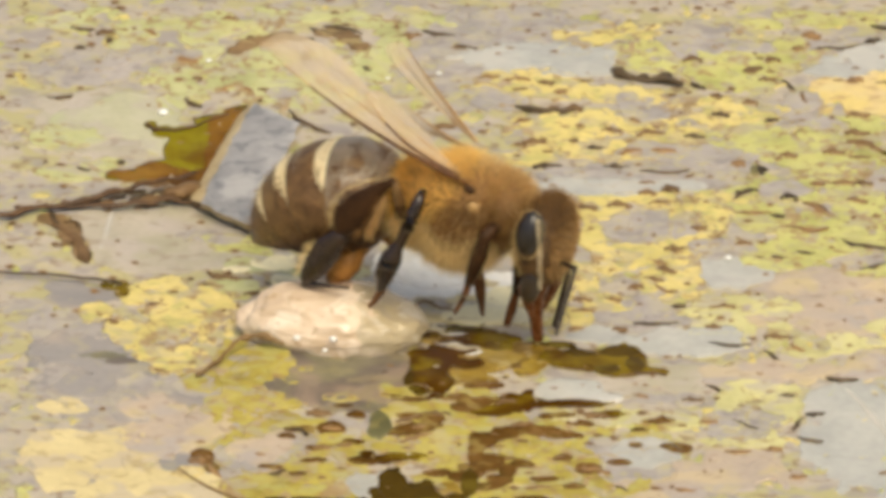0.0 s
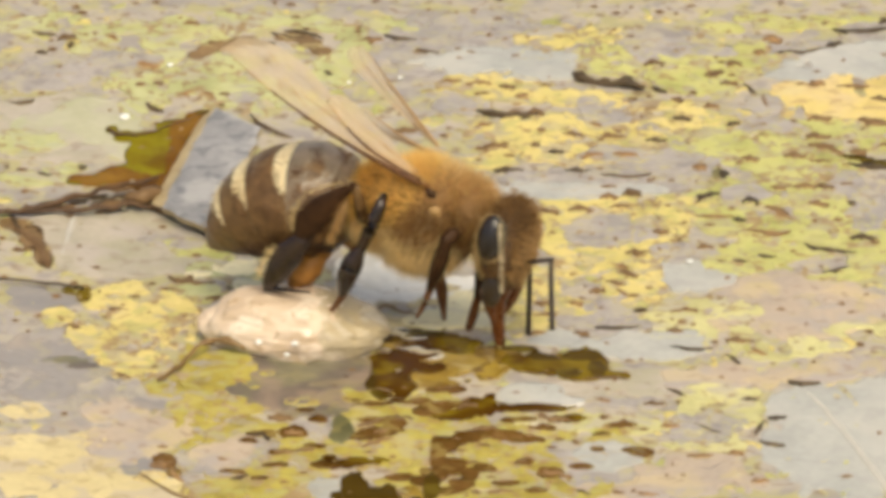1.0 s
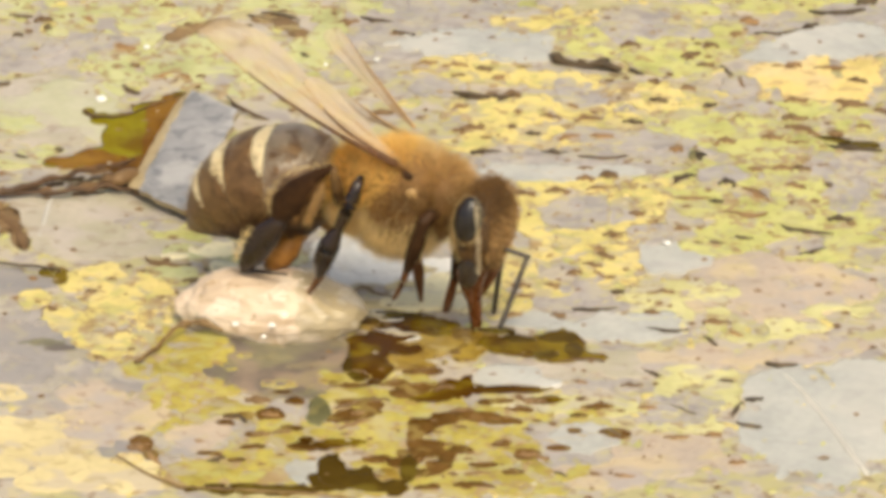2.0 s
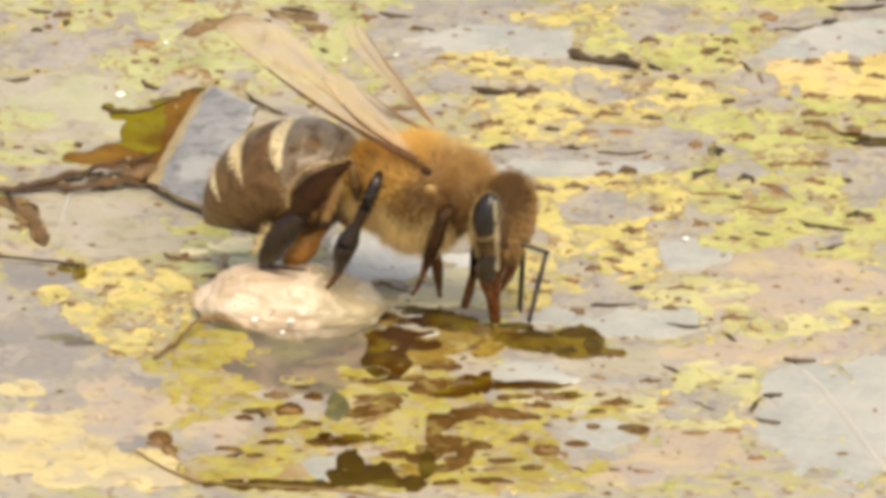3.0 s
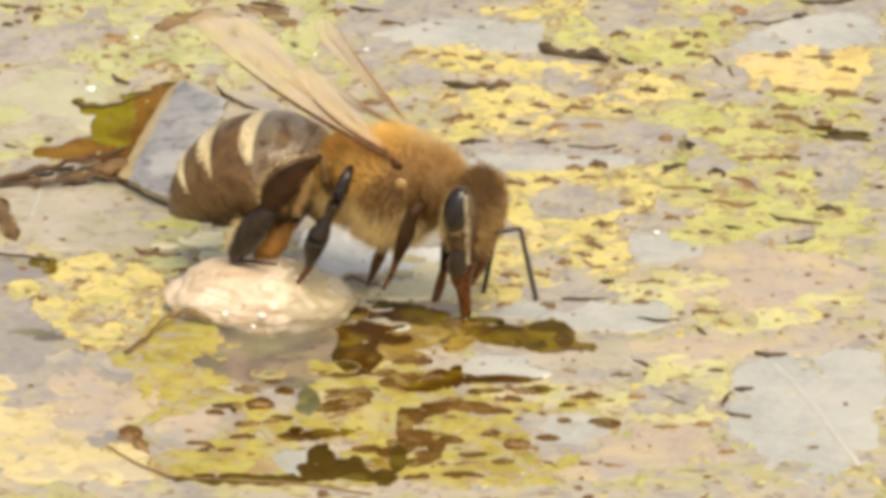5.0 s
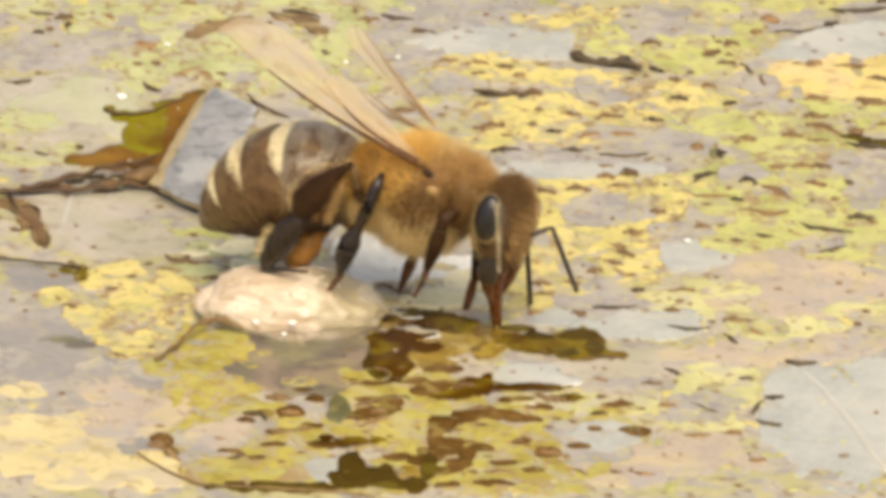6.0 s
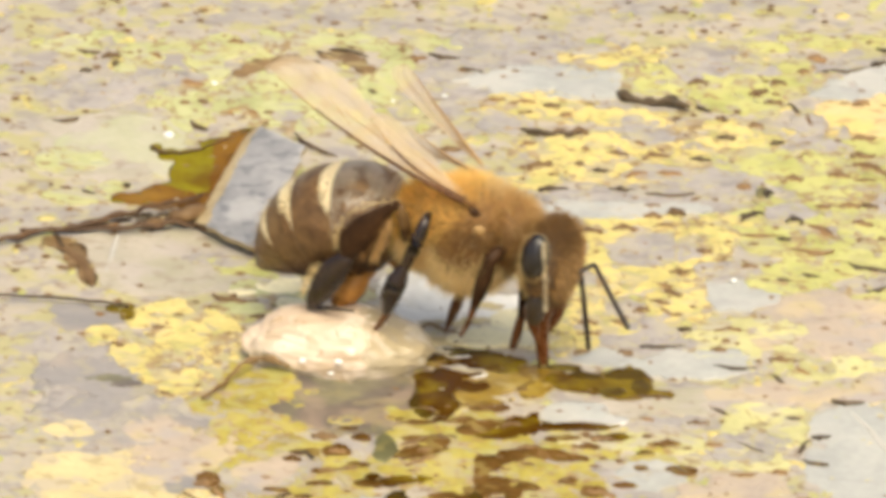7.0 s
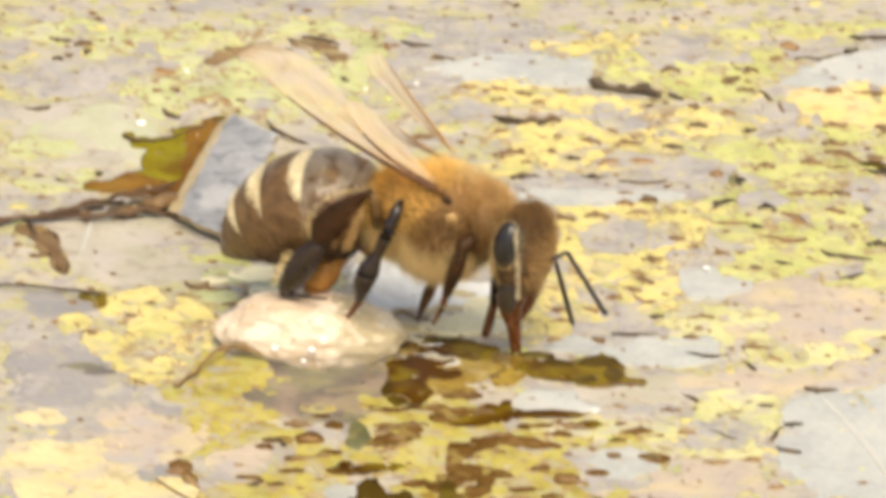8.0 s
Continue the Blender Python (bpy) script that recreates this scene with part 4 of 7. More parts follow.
film("algae_patch", OLIVE, "dull olive yellow algae patch under water film", "algae", [(-8.54, -7.97, 0.75, 1.97), (-9.09, -8.76, 1.13, 1.02), (-7.92, -11.10, 0.75, 1.94), (-8.64, -12.65, 0.93, 1.47), (-9.60, -11.10, 0.56, 0.70)], "algae patches", holes=0.3)
film("algae_patch", OLIVE, "dull olive yellow algae patch under water film", "algae", [(-5.63, -15.33, 1.48, 1.45), (-6.72, -16.09, 1.48, 1.06), (-7.83, -16.09, 1.11, 0.68), (-8.42, -14.19, 0.56, 0.50)], "algae patches", holes=0.3)
film("membrane_patch", PALE, "pale grey translucent membrane lying on water", "biofilm", [(-13.58, 9.85, 2.25, 2.64), (-14.42, 11.55, 1.57, 0.94)], "film patches", ragged=0.2, curl=0.01, grain=1.4)
film("membrane_patch", PALE, "pale grey translucent membrane lying on water", "biofilm", [(-11.81, 2.10, 2.89, 1.98), (-10.61, 0.04, 2.87, 0.98)], "film patches", ragged=0.2, curl=0.01, grain=1.4)
# darker patch painting the bee's soft shadow left below the abdomen
film("film_patch", LILAC, "lilac-grey patch of dried film", "biofilm", [(-9.31, 1.76, 1.35, 0.58)], "film patches", curl=0.02, lift=0.05, ragged=0.9)
film("dead_leaf_strip", BROWN, "thin curved brown leaf strip on the mat", "dead leaf", [(-8.99, 15.49, 0.34, 0.33), (-8.57, 15.92, 0.38, 0.33), (-8.06, 16.27, 0.46, 0.29), (-7.39, 16.53, 0.50, 0.29)], "film patches", ragged=0.25, lift=0.075)
film("film_patch", MURK, "murky mauve-brown film beside the pebble", "biofilm", [(-5.91, -7.98, 1.53, 1.83), (-3.84, -7.98, 1.44, 1.63), (-4.76, -9.55, 1.72, 1.43), (-6.46, -8.96, 0.86, 1.22), (-2.71, -8.57, 0.57, 1.22)], "film patches", ragged=0.45, curl=0.0, grain=1.0, lift=0.066)
film("water_gap", LEAFW, "olive green water gap beside the slate chip", "water", [(-11.82, 9.80, 0.23, 0.24), (-11.30, 9.24, 0.46, 0.41), (-10.53, 9.11, 0.77, 0.61), (-9.47, 9.92, 0.84, 0.65), (-8.71, 10.82, 0.34, 0.37), (-10.64, 7.93, 0.69, 1.06), (-9.83, 8.44, 0.77, 1.39), (-10.04, 7.17, 0.50, 0.98), (-11.35, 6.58, 0.84, 0.73), (-12.11, 6.12, 0.69, 0.45), (-12.85, 5.91, 0.46, 0.20), (-10.61, 6.41, 0.77, 0.73)], "water gaps", ragged=0.10, curl=0.0, grain=0.7, lift=0.072)
film("water_gap", LEAFB, "golden brown shallow end of the water gap", "water", [(-12.31, 6.08, 0.84, 0.37), (-11.44, 6.33, 0.92, 0.69), (-10.46, 6.12, 0.84, 0.57)], "water gaps", ragged=0.6, curl=0.0, grain=0.8, lift=0.082)
film("water_gap", LEAFB, "golden brown shallow end of the water gap", "water", [(-8.99, 10.05, 0.50, 0.90), (-9.50, 9.11, 0.38, 1.39), (-9.71, 7.42, 0.27, 0.98)], "water gaps", ragged=0.6, curl=0.0, grain=0.8, lift=0.082)
film("algae_patch", OCHRE, "wet ochre brown algae round the water gap", "algae", [(0.21, -6.99, 1.70, 1.42), (-0.83, -7.97, 0.75, 0.98), (1.24, -7.58, 0.57, 1.03), (-1.21, -5.40, 1.25, 0.80), (-0.08, -6.00, 0.95, 0.79)], "algae patches", ragged=0.8, curl=0.0, lift=0.068, holes=0.12)
# dark gaps before the bee paint its mirror image into the water
film("water_gap", POOL, "dark olive water painted with the bee's reflection", "water", [(-2.03, -7.97, 0.68, 1.18), (-1.77, -8.92, 0.60, 0.94), (-2.34, -6.87, 0.45, 0.55), (-1.43, -6.63, 1.02, 0.48), (-1.54, -7.42, 0.75, 0.55)], "water gaps", ragged=0.4, curl=0.0, grain=0.42, lift=0.085)
film("water_gap", POOL, "dark olive water painted with the bee's reflection", "water", [(-1.17, -5.28, 1.14, 0.60), (-0.17, -5.60, 0.91, 0.52)], "water gaps", ragged=0.7, curl=0.0, grain=0.42, lift=0.072)
film("water_gap", POOL, "dark olive water painted with the bee's reflection", "water", [(-0.79, -6.12, 0.83, 0.24), (0.11, -6.32, 0.57, 0.32)], "water gaps", ragged=0.7, curl=0.0, grain=0.42, lift=0.072)
film("water_gap", POOL, "dark olive water painted with the bee's reflection", "water", [(-0.79, -7.58, 0.60, 0.36), (-1.58, -7.42, 0.49, 0.32)], "water gaps", ragged=0.7, curl=0.0, grain=0.42, lift=0.072)
film("water_gap", POOL, "dark olive water painted with the bee's reflection", "water", [(2.94, -7.50, 1.17, 0.55), (2.09, -7.11, 0.45, 0.36), (4.37, -7.34, 0.79, 1.11), (3.88, -7.11, 0.64, 0.71), (5.34, -8.02, 0.49, 0.20)], "water gaps", ragged=0.35, curl=0.0, grain=0.42, lift=0.08)
film("water_gap", POOL, "dark olive water painted with the bee's reflection", "water", [(-0.04, -10.72, 0.67, 0.35), (0.79, -10.29, 0.60, 0.51), (1.24, -9.86, 0.26, 0.59)], "water gaps", ragged=0.80, curl=0.0, grain=0.42, lift=0.072)
# the slit's brightness is sky reflection put into its colour
film("water_gap", SKY_WATER, "open water slit with sky reflection in its pale colour", "water", [(2.59, -9.62, 1.16, 0.74), (3.86, -9.94, 0.56, 0.31)], "water gaps", ragged=0.3, curl=0.0, lift=0.078)
film("water_gap", POOL, "dark olive water painted with the bee's reflection", "water", [(2.55, -10.40, 1.27, 0.23)], "water gaps", ragged=0.15, curl=0.0, grain=0.42, lift=0.09)
film("water_gap", RUSTW, "brown wet gap between yellow algae", "water", [(-0.50, -13.34, 0.28, 0.96), (-0.11, -14.00, 0.56, 0.34), (0.30, -12.42, 0.78, 0.35), (1.23, -12.07, 0.86, 0.31), (2.25, -12.46, 0.75, 0.23)], "water gaps", ragged=0.5, curl=0.0, grain=0.4, lift=0.076, holes=0.0, step=0.07)
film("water_gap", RUSTW, "brown wet gap between yellow algae", "water", [(1.08, -14.30, 0.46, 0.31), (0.52, -14.76, 0.30, 0.50), (0.30, -15.41, 0.52, 0.30), (-0.17, -15.94, 0.55, 0.27)], "water gaps", ragged=0.5, curl=0.0, grain=0.4, lift=0.076, holes=0.0, step=0.07)
film("water_gap", RUSTW, "brown wet gap between yellow algae", "water", [(-2.47, -11.18, 0.64, 0.23), (-1.94, -11.80, 0.45, 0.19), (-2.96, -12.19, 0.63, 0.23)], "water gaps", ragged=0.5, curl=0.0, grain=0.4, lift=0.076, holes=0.0, step=0.07)
film("water_gap", POOL, "dark olive water painted with the bee's reflection", "water", [(-3.08, -13.88, 1.15, 0.38), (-3.98, -13.65, 0.37, 0.27)], "water gaps", ragged=0.80, curl=0.0, grain=0.42, lift=0.072)
film("water_gap", DEEP, "nearly black water painted with the bee's reflection", "water", [(-3.22, -15.71, 0.33, 0.91), (-3.32, -16.70, 0.89, 0.57), (-2.38, -16.13, 0.52, 0.68), (-1.64, -16.97, 0.77, 0.30), (-5.60, -17.08, 2.03, 0.30)], "water gaps", ragged=0.80, curl=0.0, grain=0.42, lift=0.072)
film("water_gap", RUSTW, "brown wet gap between yellow algae", "water", [(3.23, -14.65, 0.44, 0.34), (2.34, -13.92, 0.33, 0.23)], "water gaps", ragged=0.5, curl=0.0, grain=0.4, lift=0.076, holes=0.0, step=0.07)
film("water_gap", POOL, "dark olive water painted with the bee's reflection", "water", [(3.76, -11.03, 0.52, 0.27)], "water gaps", ragged=0.7, curl=0.0, grain=0.42, lift=0.072)
film("water_gap", RUSTW, "brown wet gap between yellow algae", "water", [(6.06, -13.27, 0.45, 0.31)], "water gaps", ragged=0.5, curl=0.0, grain=0.4, lift=0.076, holes=0.0, step=0.07)
film("water_gap", RUSTW, "brown wet gap between yellow algae", "water", [(-5.26, -11.96, 0.56, 0.35)], "water gaps", ragged=0.5, curl=0.0, grain=0.4, lift=0.076, holes=0.0, step=0.07)
film("water_gap", RUSTW, "brown wet gap between yellow algae", "water", [(-5.69, -13.27, 0.48, 0.23)], "water gaps", ragged=0.5, curl=0.0, grain=0.4, lift=0.076, holes=0.0, step=0.07)
film("membrane_patch", PALE, "pale grey translucent membrane lying on water", "biofilm", [(6.32, -8.37, 2.07, 1.02), (4.05, -9.07, 1.69, 0.71)], "film patches", ragged=0.4, curl=0.01, grain=1.4)
film("membrane_patch", PALE, "pale grey translucent membrane lying on water", "biofilm", [(5.78, -6.00, 1.70, 0.95)], "film patches", ragged=0.4, curl=0.01, grain=1.4)
# sky reflection on the film under the bee, painted as near-white colour
film("film_patch", BRIGHT_FILM, "bright film below the bee with sky reflection in its colour", "biofilm", [(-2.08, -0.85, 1.43, 1.38)], "film patches", ragged=0.4, curl=0.0, lift=0.078)
film("wet_film", WET, "smooth wet grey film reflecting sky", "biofilm", [(-4.51, -15.79, 0.96, 0.76)], "film patches", ragged=0.4, curl=0.0)
film("algae_patch", GOLD, "golden yellow algae patch on the mat", "algae", [(-9.93, -14.99, 0.56, 0.38)], "algae patches", holes=0.22)
film("water_gap", RUSTW, "brown wet gap between yellow algae", "water", [(-2.70, -9.94, 0.75, 0.23), (-0.26, -9.08, 0.75, 0.20)], "water gaps", ragged=0.5, curl=0.0, grain=0.4, lift=0.076, holes=0.0, step=0.07)
film("wet_film", WET, "smooth wet grey film reflecting sky", "biofilm", [(3.33, -5.36, 1.32, 0.56), (2.20, -4.80, 0.68, 0.40)], "film patches", ragged=0.6, curl=0.0, lift=0.05)
film("algae_patch", OLIVE, "dull olive yellow algae patch under water film", "algae", [(-2.70, -9.54, 0.94, 0.55)], "algae patches", holes=0.3, lift=0.074)
film("water_gap", RUSTW, "brown wet gap between yellow algae", "water", [(-6.23, -12.07, 0.52, 0.27), (-6.78, -12.57, 0.34, 0.19)], "water gaps", ragged=0.5, curl=0.0, grain=0.4, lift=0.076, holes=0.0, step=0.07)
film("water_gap", RUSTW, "brown wet gap between yellow algae", "water", [(-4.54, -12.84, 0.41, 0.19), (-5.83, -14.19, 0.45, 0.19)], "water gaps", ragged=0.5, curl=0.0, grain=0.4, lift=0.076, holes=0.0, step=0.07)
film("water_gap", RUSTW, "brown wet gap between yellow algae", "water", [(-1.20, -9.94, 0.56, 0.23), (-1.58, -8.37, 0.23, 0.31)], "water gaps", ragged=0.5, curl=0.0, grain=0.4, lift=0.076, holes=0.0, step=0.07)
film("water_gap", RUSTW, "brown wet gap between yellow algae", "water", [(-1.74, -14.95, 0.56, 0.23), (-0.82, -14.65, 0.30, 0.31)], "water gaps", ragged=0.5, curl=0.0, grain=0.4, lift=0.076, holes=0.0, step=0.07)
film("water_gap", RUSTW, "brown wet gap between yellow algae", "water", [(1.78, -15.33, 0.48, 0.19), (2.70, -15.79, 0.41, 0.19)], "water gaps", ragged=0.5, curl=0.0, grain=0.4, lift=0.076, holes=0.0, step=0.07)
film("water_gap", RUSTW, "brown wet gap between yellow algae", "water", [(4.19, -14.19, 0.45, 0.19), (4.76, -13.04, 0.26, 0.19)], "water gaps", ragged=0.5, curl=0.0, grain=0.4, lift=0.076, holes=0.0, step=0.07)
film("water_gap", RUSTW, "brown wet gap between yellow algae", "water", [(2.17, -11.18, 0.56, 0.19), (3.00, -11.69, 0.49, 0.19)], "water gaps", ragged=0.5, curl=0.0, grain=0.4, lift=0.076, holes=0.0, step=0.07)
film("water_gap", RUSTW, "brown wet gap between yellow algae", "water", [(-4.47, -11.10, 0.30, 0.27), (-4.94, -10.52, 0.37, 0.16)], "water gaps", ragged=0.5, curl=0.0, grain=0.4, lift=0.076, holes=0.0, step=0.07)
film("water_gap", RUSTW, "brown wet gap between yellow algae", "water", [(-7.12, -14.65, 0.48, 0.19), (-6.37, -15.14, 0.37, 0.15)], "water gaps", ragged=0.5, curl=0.0, grain=0.4, lift=0.076, holes=0.0, step=0.07)
film("water_gap", RUSTW, "brown wet gap between yellow algae", "water", [(1.40, -16.78, 0.74, 0.23), (-0.07, -16.93, 0.44, 0.23)], "water gaps", ragged=0.5, curl=0.0, grain=0.4, lift=0.076, holes=0.0, step=0.07)
film("water_gap", RUSTW, "brown wet gap between yellow algae", "water", [(5.53, -11.49, 0.56, 0.19), (4.96, -12.07, 0.30, 0.15)], "water gaps", ragged=0.5, curl=0.0, grain=0.4, lift=0.076, holes=0.0, step=0.07)
film("algae_patch", CREAM, "pale cream-yellow algae patch under thin film", "algae", [(-2.31, -13.04, 0.74, 0.27), (-2.69, -11.69, 0.56, 0.19)], "algae patches", curl=0.02)
film("algae_patch", CREAM, "pale cream-yellow algae patch under thin film", "algae", [(1.79, -12.84, 0.74, 0.39), (0.86, -13.04, 0.45, 0.31)], "algae patches", curl=0.02)
film("film_patch", LILAC, "lilac-grey patch of dried film", "biofilm", [(4.75, -14.19, 1.30, 1.00), (3.65, -13.04, 0.56, 0.54)], "film patches", curl=0.02, lift=0.05)
# more of the painted sky reflection, between the front legs
film("film_patch", BRIGHT_FILM, "bright film below the bee with sky reflection in its colour", "biofilm", [(0.31, -1.50, 1.15, 0.65), (-0.65, -2.39, 0.95, 0.57), (0.88, -3.00, 0.68, 0.48)], "film patches", ragged=0.6, curl=0.0, lift=0.05)
film("algae_patch", CREAM, "pale cream-yellow algae patch under thin film", "algae", [(0.11, -2.88, 1.33, 0.40), (-0.74, -1.67, 0.76, 0.32)], "algae patches", curl=0.02, lift=0.055, ragged=0.8)
film("algae_patch", CREAM, "pale cream-yellow algae patch under thin film", "algae", [(-1.78, -4.00, 0.84, 0.40), (1.25, -4.32, 0.87, 0.48)], "algae patches", curl=0.02, lift=0.055, ragged=0.8)
film("water_gap", RUSTW, "brown wet gap between yellow algae", "water", [(-9.45, -13.92, 0.37, 0.50), (-9.16, -14.65, 0.22, 0.31)], "water gaps", ragged=0.5, curl=0.0, grain=0.4, lift=0.076, holes=0.0, step=0.07)
film("dead_leaf_strip", BROWN, "brown decayed leaf strip on the mat", "dead leaf", [(-5.64, 16.80, 0.61, 0.29), (-5.04, 16.32, 0.50, 0.33), (-4.60, 15.75, 0.42, 0.29)], "film patches", ragged=0.3, lift=0.075)
film("dead_leaf_strip", BROWN, "brown decayed leaf strip on the mat", "dead leaf", [(-14.95, 2.75, 0.58, 0.37), (-14.34, 1.76, 0.46, 0.78), (-13.94, 0.53, 0.31, 0.65)], "film patches", ragged=0.35, lift=0.07)
film("algae_patch", OLIVE, "dull olive yellow algae patch under water film", "algae", [(-6.81, -10.40, 0.64, 0.35), (-7.19, -9.94, 0.37, 0.31)], "algae patches", holes=0.3, lift=0.076)
film("algae_patch", OLIVE, "dull olive yellow algae patch under water film", "algae", [(-4.94, -10.01, 0.64, 0.27), (-6.19, -7.98, 0.34, 0.24)], "algae patches", holes=0.3, lift=0.076)
film("dead_leaf_strip", BROWN, "brown decayed leaf strip on the mat", "dead leaf", [(-9.99, 5.08, 0.46, 0.58), (-10.60, 4.57, 0.58, 0.29)], "film patches", ragged=0.6, lift=0.06)
film("film_patch", BLUEGREY, "smooth blue-grey film over shallow water", "biofilm", [(-13.41, -8.76, 2.11, 1.83), (-11.49, -10.33, 2.30, 1.22), (-14.04, -6.79, 1.15, 1.22)], "film patches", ragged=0.4, curl=0.0, grain=1.2)
film("film_patch", BLUEGREY, "smooth blue-grey film over shallow water", "biofilm", [(-12.15, -13.81, 0.86, 0.57), (-9.90, -14.57, 1.15, 0.90), (-13.20, -15.71, 0.96, 0.65)], "film patches", ragged=0.4, curl=0.0, grain=1.2)
film("film_patch", BLUEGREY, "smooth blue-grey film over shallow water", "biofilm", [(-13.78, -2.80, 1.15, 0.90), (-14.38, -1.99, 0.77, 0.49)], "film patches", ragged=0.4, curl=0.0, grain=1.2)
# colour raised here to offset the bee's shadow on the algae
film("algae_patch", LIT_ALGAE, "lemon algae lightened against the shadow below the bee", "algae", [(-0.36, -3.92, 1.38, 0.82), (0.46, -2.88, 0.65, 0.98), (1.25, -4.20, 0.69, 0.65)], "algae patches", curl=0.01, lift=0.085, ragged=0.4)
film("algae_patch", YELLOW, "yellow-green algae patch with ragged rim", "algae", [(2.21, -2.60, 0.61, 1.14), (2.10, -4.80, 0.50, 0.57), (2.79, -1.18, 0.38, 0.90)], "algae patches", holes=0.34, lift=0.085)
film("algae_patch", OLIVE, "dull olive yellow algae patch under water film", "algae", [(-7.52, -6.99, 0.92, 1.06), (-6.85, -8.17, 0.57, 1.02), (-8.17, -7.98, 0.57, 0.82)], "algae patches", ragged=0.5, curl=0.0, lift=0.07, rim=0.0)
film("water_gap", RUSTW, "brown wet gap between yellow algae", "water", [(-0.50, -13.61, 0.29, 0.98), (-0.17, -12.73, 0.42, 0.49), (0.58, -12.19, 0.65, 0.37), (1.32, -12.07, 0.57, 0.29), (-0.07, -14.49, 0.50, 0.33)], "water gaps", ragged=0.3, curl=0.0, grain=0.4, lift=0.079, step=0.07)
film("water_gap", RUSTW, "brown wet gap between yellow algae", "water", [(-0.91, -15.26, 0.50, 0.33), (-0.44, -14.76, 0.31, 0.41)], "water gaps", ragged=0.3, curl=0.0, grain=0.4, lift=0.079, step=0.07)
film("water_gap", RUSTW, "brown wet gap between yellow algae", "water", [(-2.50, -11.96, 0.65, 0.33), (-1.94, -11.41, 0.42, 0.33)], "water gaps", ragged=0.3, curl=0.0, grain=0.4, lift=0.079, step=0.07)
film("water_gap", RUSTW, "brown wet gap between yellow algae", "water", [(-0.82, -10.52, 0.57, 0.37), (-0.17, -10.13, 0.46, 0.29)], "water gaps", ragged=0.3, curl=0.0, grain=0.4, lift=0.079, step=0.07)
film("water_gap", RUSTW, "brown wet gap between yellow algae", "water", [(-4.16, -14.19, 0.57, 0.24)], "water gaps", ragged=0.3, curl=0.0, grain=0.4, lift=0.079, step=0.07)
# deepest tones of the bee's painted mirror image
film("water_gap", DEEP, "nearly black water painted with the bee's reflection", "water", [(-3.22, -15.90, 0.46, 1.14), (-2.47, -16.55, 0.77, 0.57), (-1.73, -16.93, 0.57, 0.33)], "water gaps", ragged=0.35, curl=0.0, grain=0.5, lift=0.081)
film("water_gap", DEEP, "nearly black water painted with the bee's reflection", "water", [(-0.72, -15.64, 0.31, 0.90), (-1.18, -16.93, 0.38, 0.49)], "water gaps", ragged=0.35, curl=0.0, grain=0.5, lift=0.081)
film("algae_patch", MOSS, "grey-green slime clump in the algae", "algae", [(-3.71, -11.80, 0.38, 0.90)], "algae patches", ragged=0.35, curl=0.0, grain=0.5, lift=0.081)
film("water_gap", DEEP, "nearly black water painted with the bee's reflection", "water", [(-2.33, -8.57, 0.57, 1.22), (-1.77, -7.98, 0.31, 1.22)], "water gaps", ragged=0.35, curl=0.0, grain=0.5, lift=0.081)
film("water_gap", DEEP, "nearly black water painted with the bee's reflection", "water", [(4.27, -6.67, 0.65, 0.37), (4.82, -7.66, 0.31, 0.57), (3.88, -7.98, 0.46, 0.33)], "water gaps", ragged=0.35, curl=0.0, grain=0.5, lift=0.092)
film("water_gap", DEEP, "nearly black water painted with the bee's reflection", "water", [(2.19, -6.32, 0.65, 0.20), (3.04, -6.87, 0.57, 0.24)], "water gaps", ragged=0.35, curl=0.0, grain=0.5, lift=0.092)
film("water_gap", DEEP, "nearly black water painted with the bee's reflection", "water", [(-0.93, -5.12, 0.77, 0.24), (-1.78, -4.88, 0.38, 0.20)], "water gaps", ragged=0.35, curl=0.0, grain=0.5, lift=0.092)

film("water_gap", DEEP, "dark water gap in the algae mat", "water", [(14.81, 7.34, 0.80, 0.29), (13.95, 7.76, 0.57, 0.16)], "water gaps", curl=0.0, ragged=0.3, lift=0.075)
film("water_gap", MOSS, "small olive slime hole in the mat", "water", [(9.05, 6.50, 0.15, 0.32)], "water gaps", curl=0.0, ragged=0.4, lift=0.075)
film("algae_patch", GREENP, "pale green algae patch behind the pebble", "algae", [(-7.92, -0.57, 1.34, 0.65), (-8.66, -1.99, 1.15, 0.41), (-6.95, -1.18, 0.77, 0.65)], "algae patches", curl=0.0, ragged=0.5, lift=0.070)
# also lightened in colour where the bee's shadow falls
film("algae_patch", LIT_ALGAE, "lemon algae behind the pebble, lightened against the shadow", "algae", [(-7.35, -0.37, 0.86, 0.53), (-8.58, -0.86, 0.57, 0.29), (-6.95, -1.59, 0.57, 0.37)], "algae patches", curl=0.0, ragged=0.7, lift=0.076)
# near-white colour stands for the sky mirrored under the belly
film("wet_film", BRIGHT_FILM, "pale wet film under the bee, sky reflection painted in", "biofilm", [(-2.75, -0.57, 1.34, 1.06), (-1.41, -1.18, 1.15, 1.06), (-2.36, -2.19, 1.15, 0.65)], "film patches", curl=0.0, ragged=0.35, lift=0.070)
film("film_patch", DEEP, "dark wet rim under the pale scale", "biofilm", [(2.74, -10.13, 1.26, 0.37), (1.90, -9.82, 0.57, 0.33)], "film patches", curl=0.0, ragged=0.3, lift=0.072)
# lighter patch over the slit, the mirrored sky as colour
film("film_patch", WET, "pale bluish patch painting sky reflection before the pool", "biofilm", [(2.09, -9.47, 0.61, 0.69), (3.03, -9.35, 0.69, 0.61), (2.56, -9.27, 0.77, 0.57)], "film patches", curl=0.0, ragged=0.25, lift=0.080)
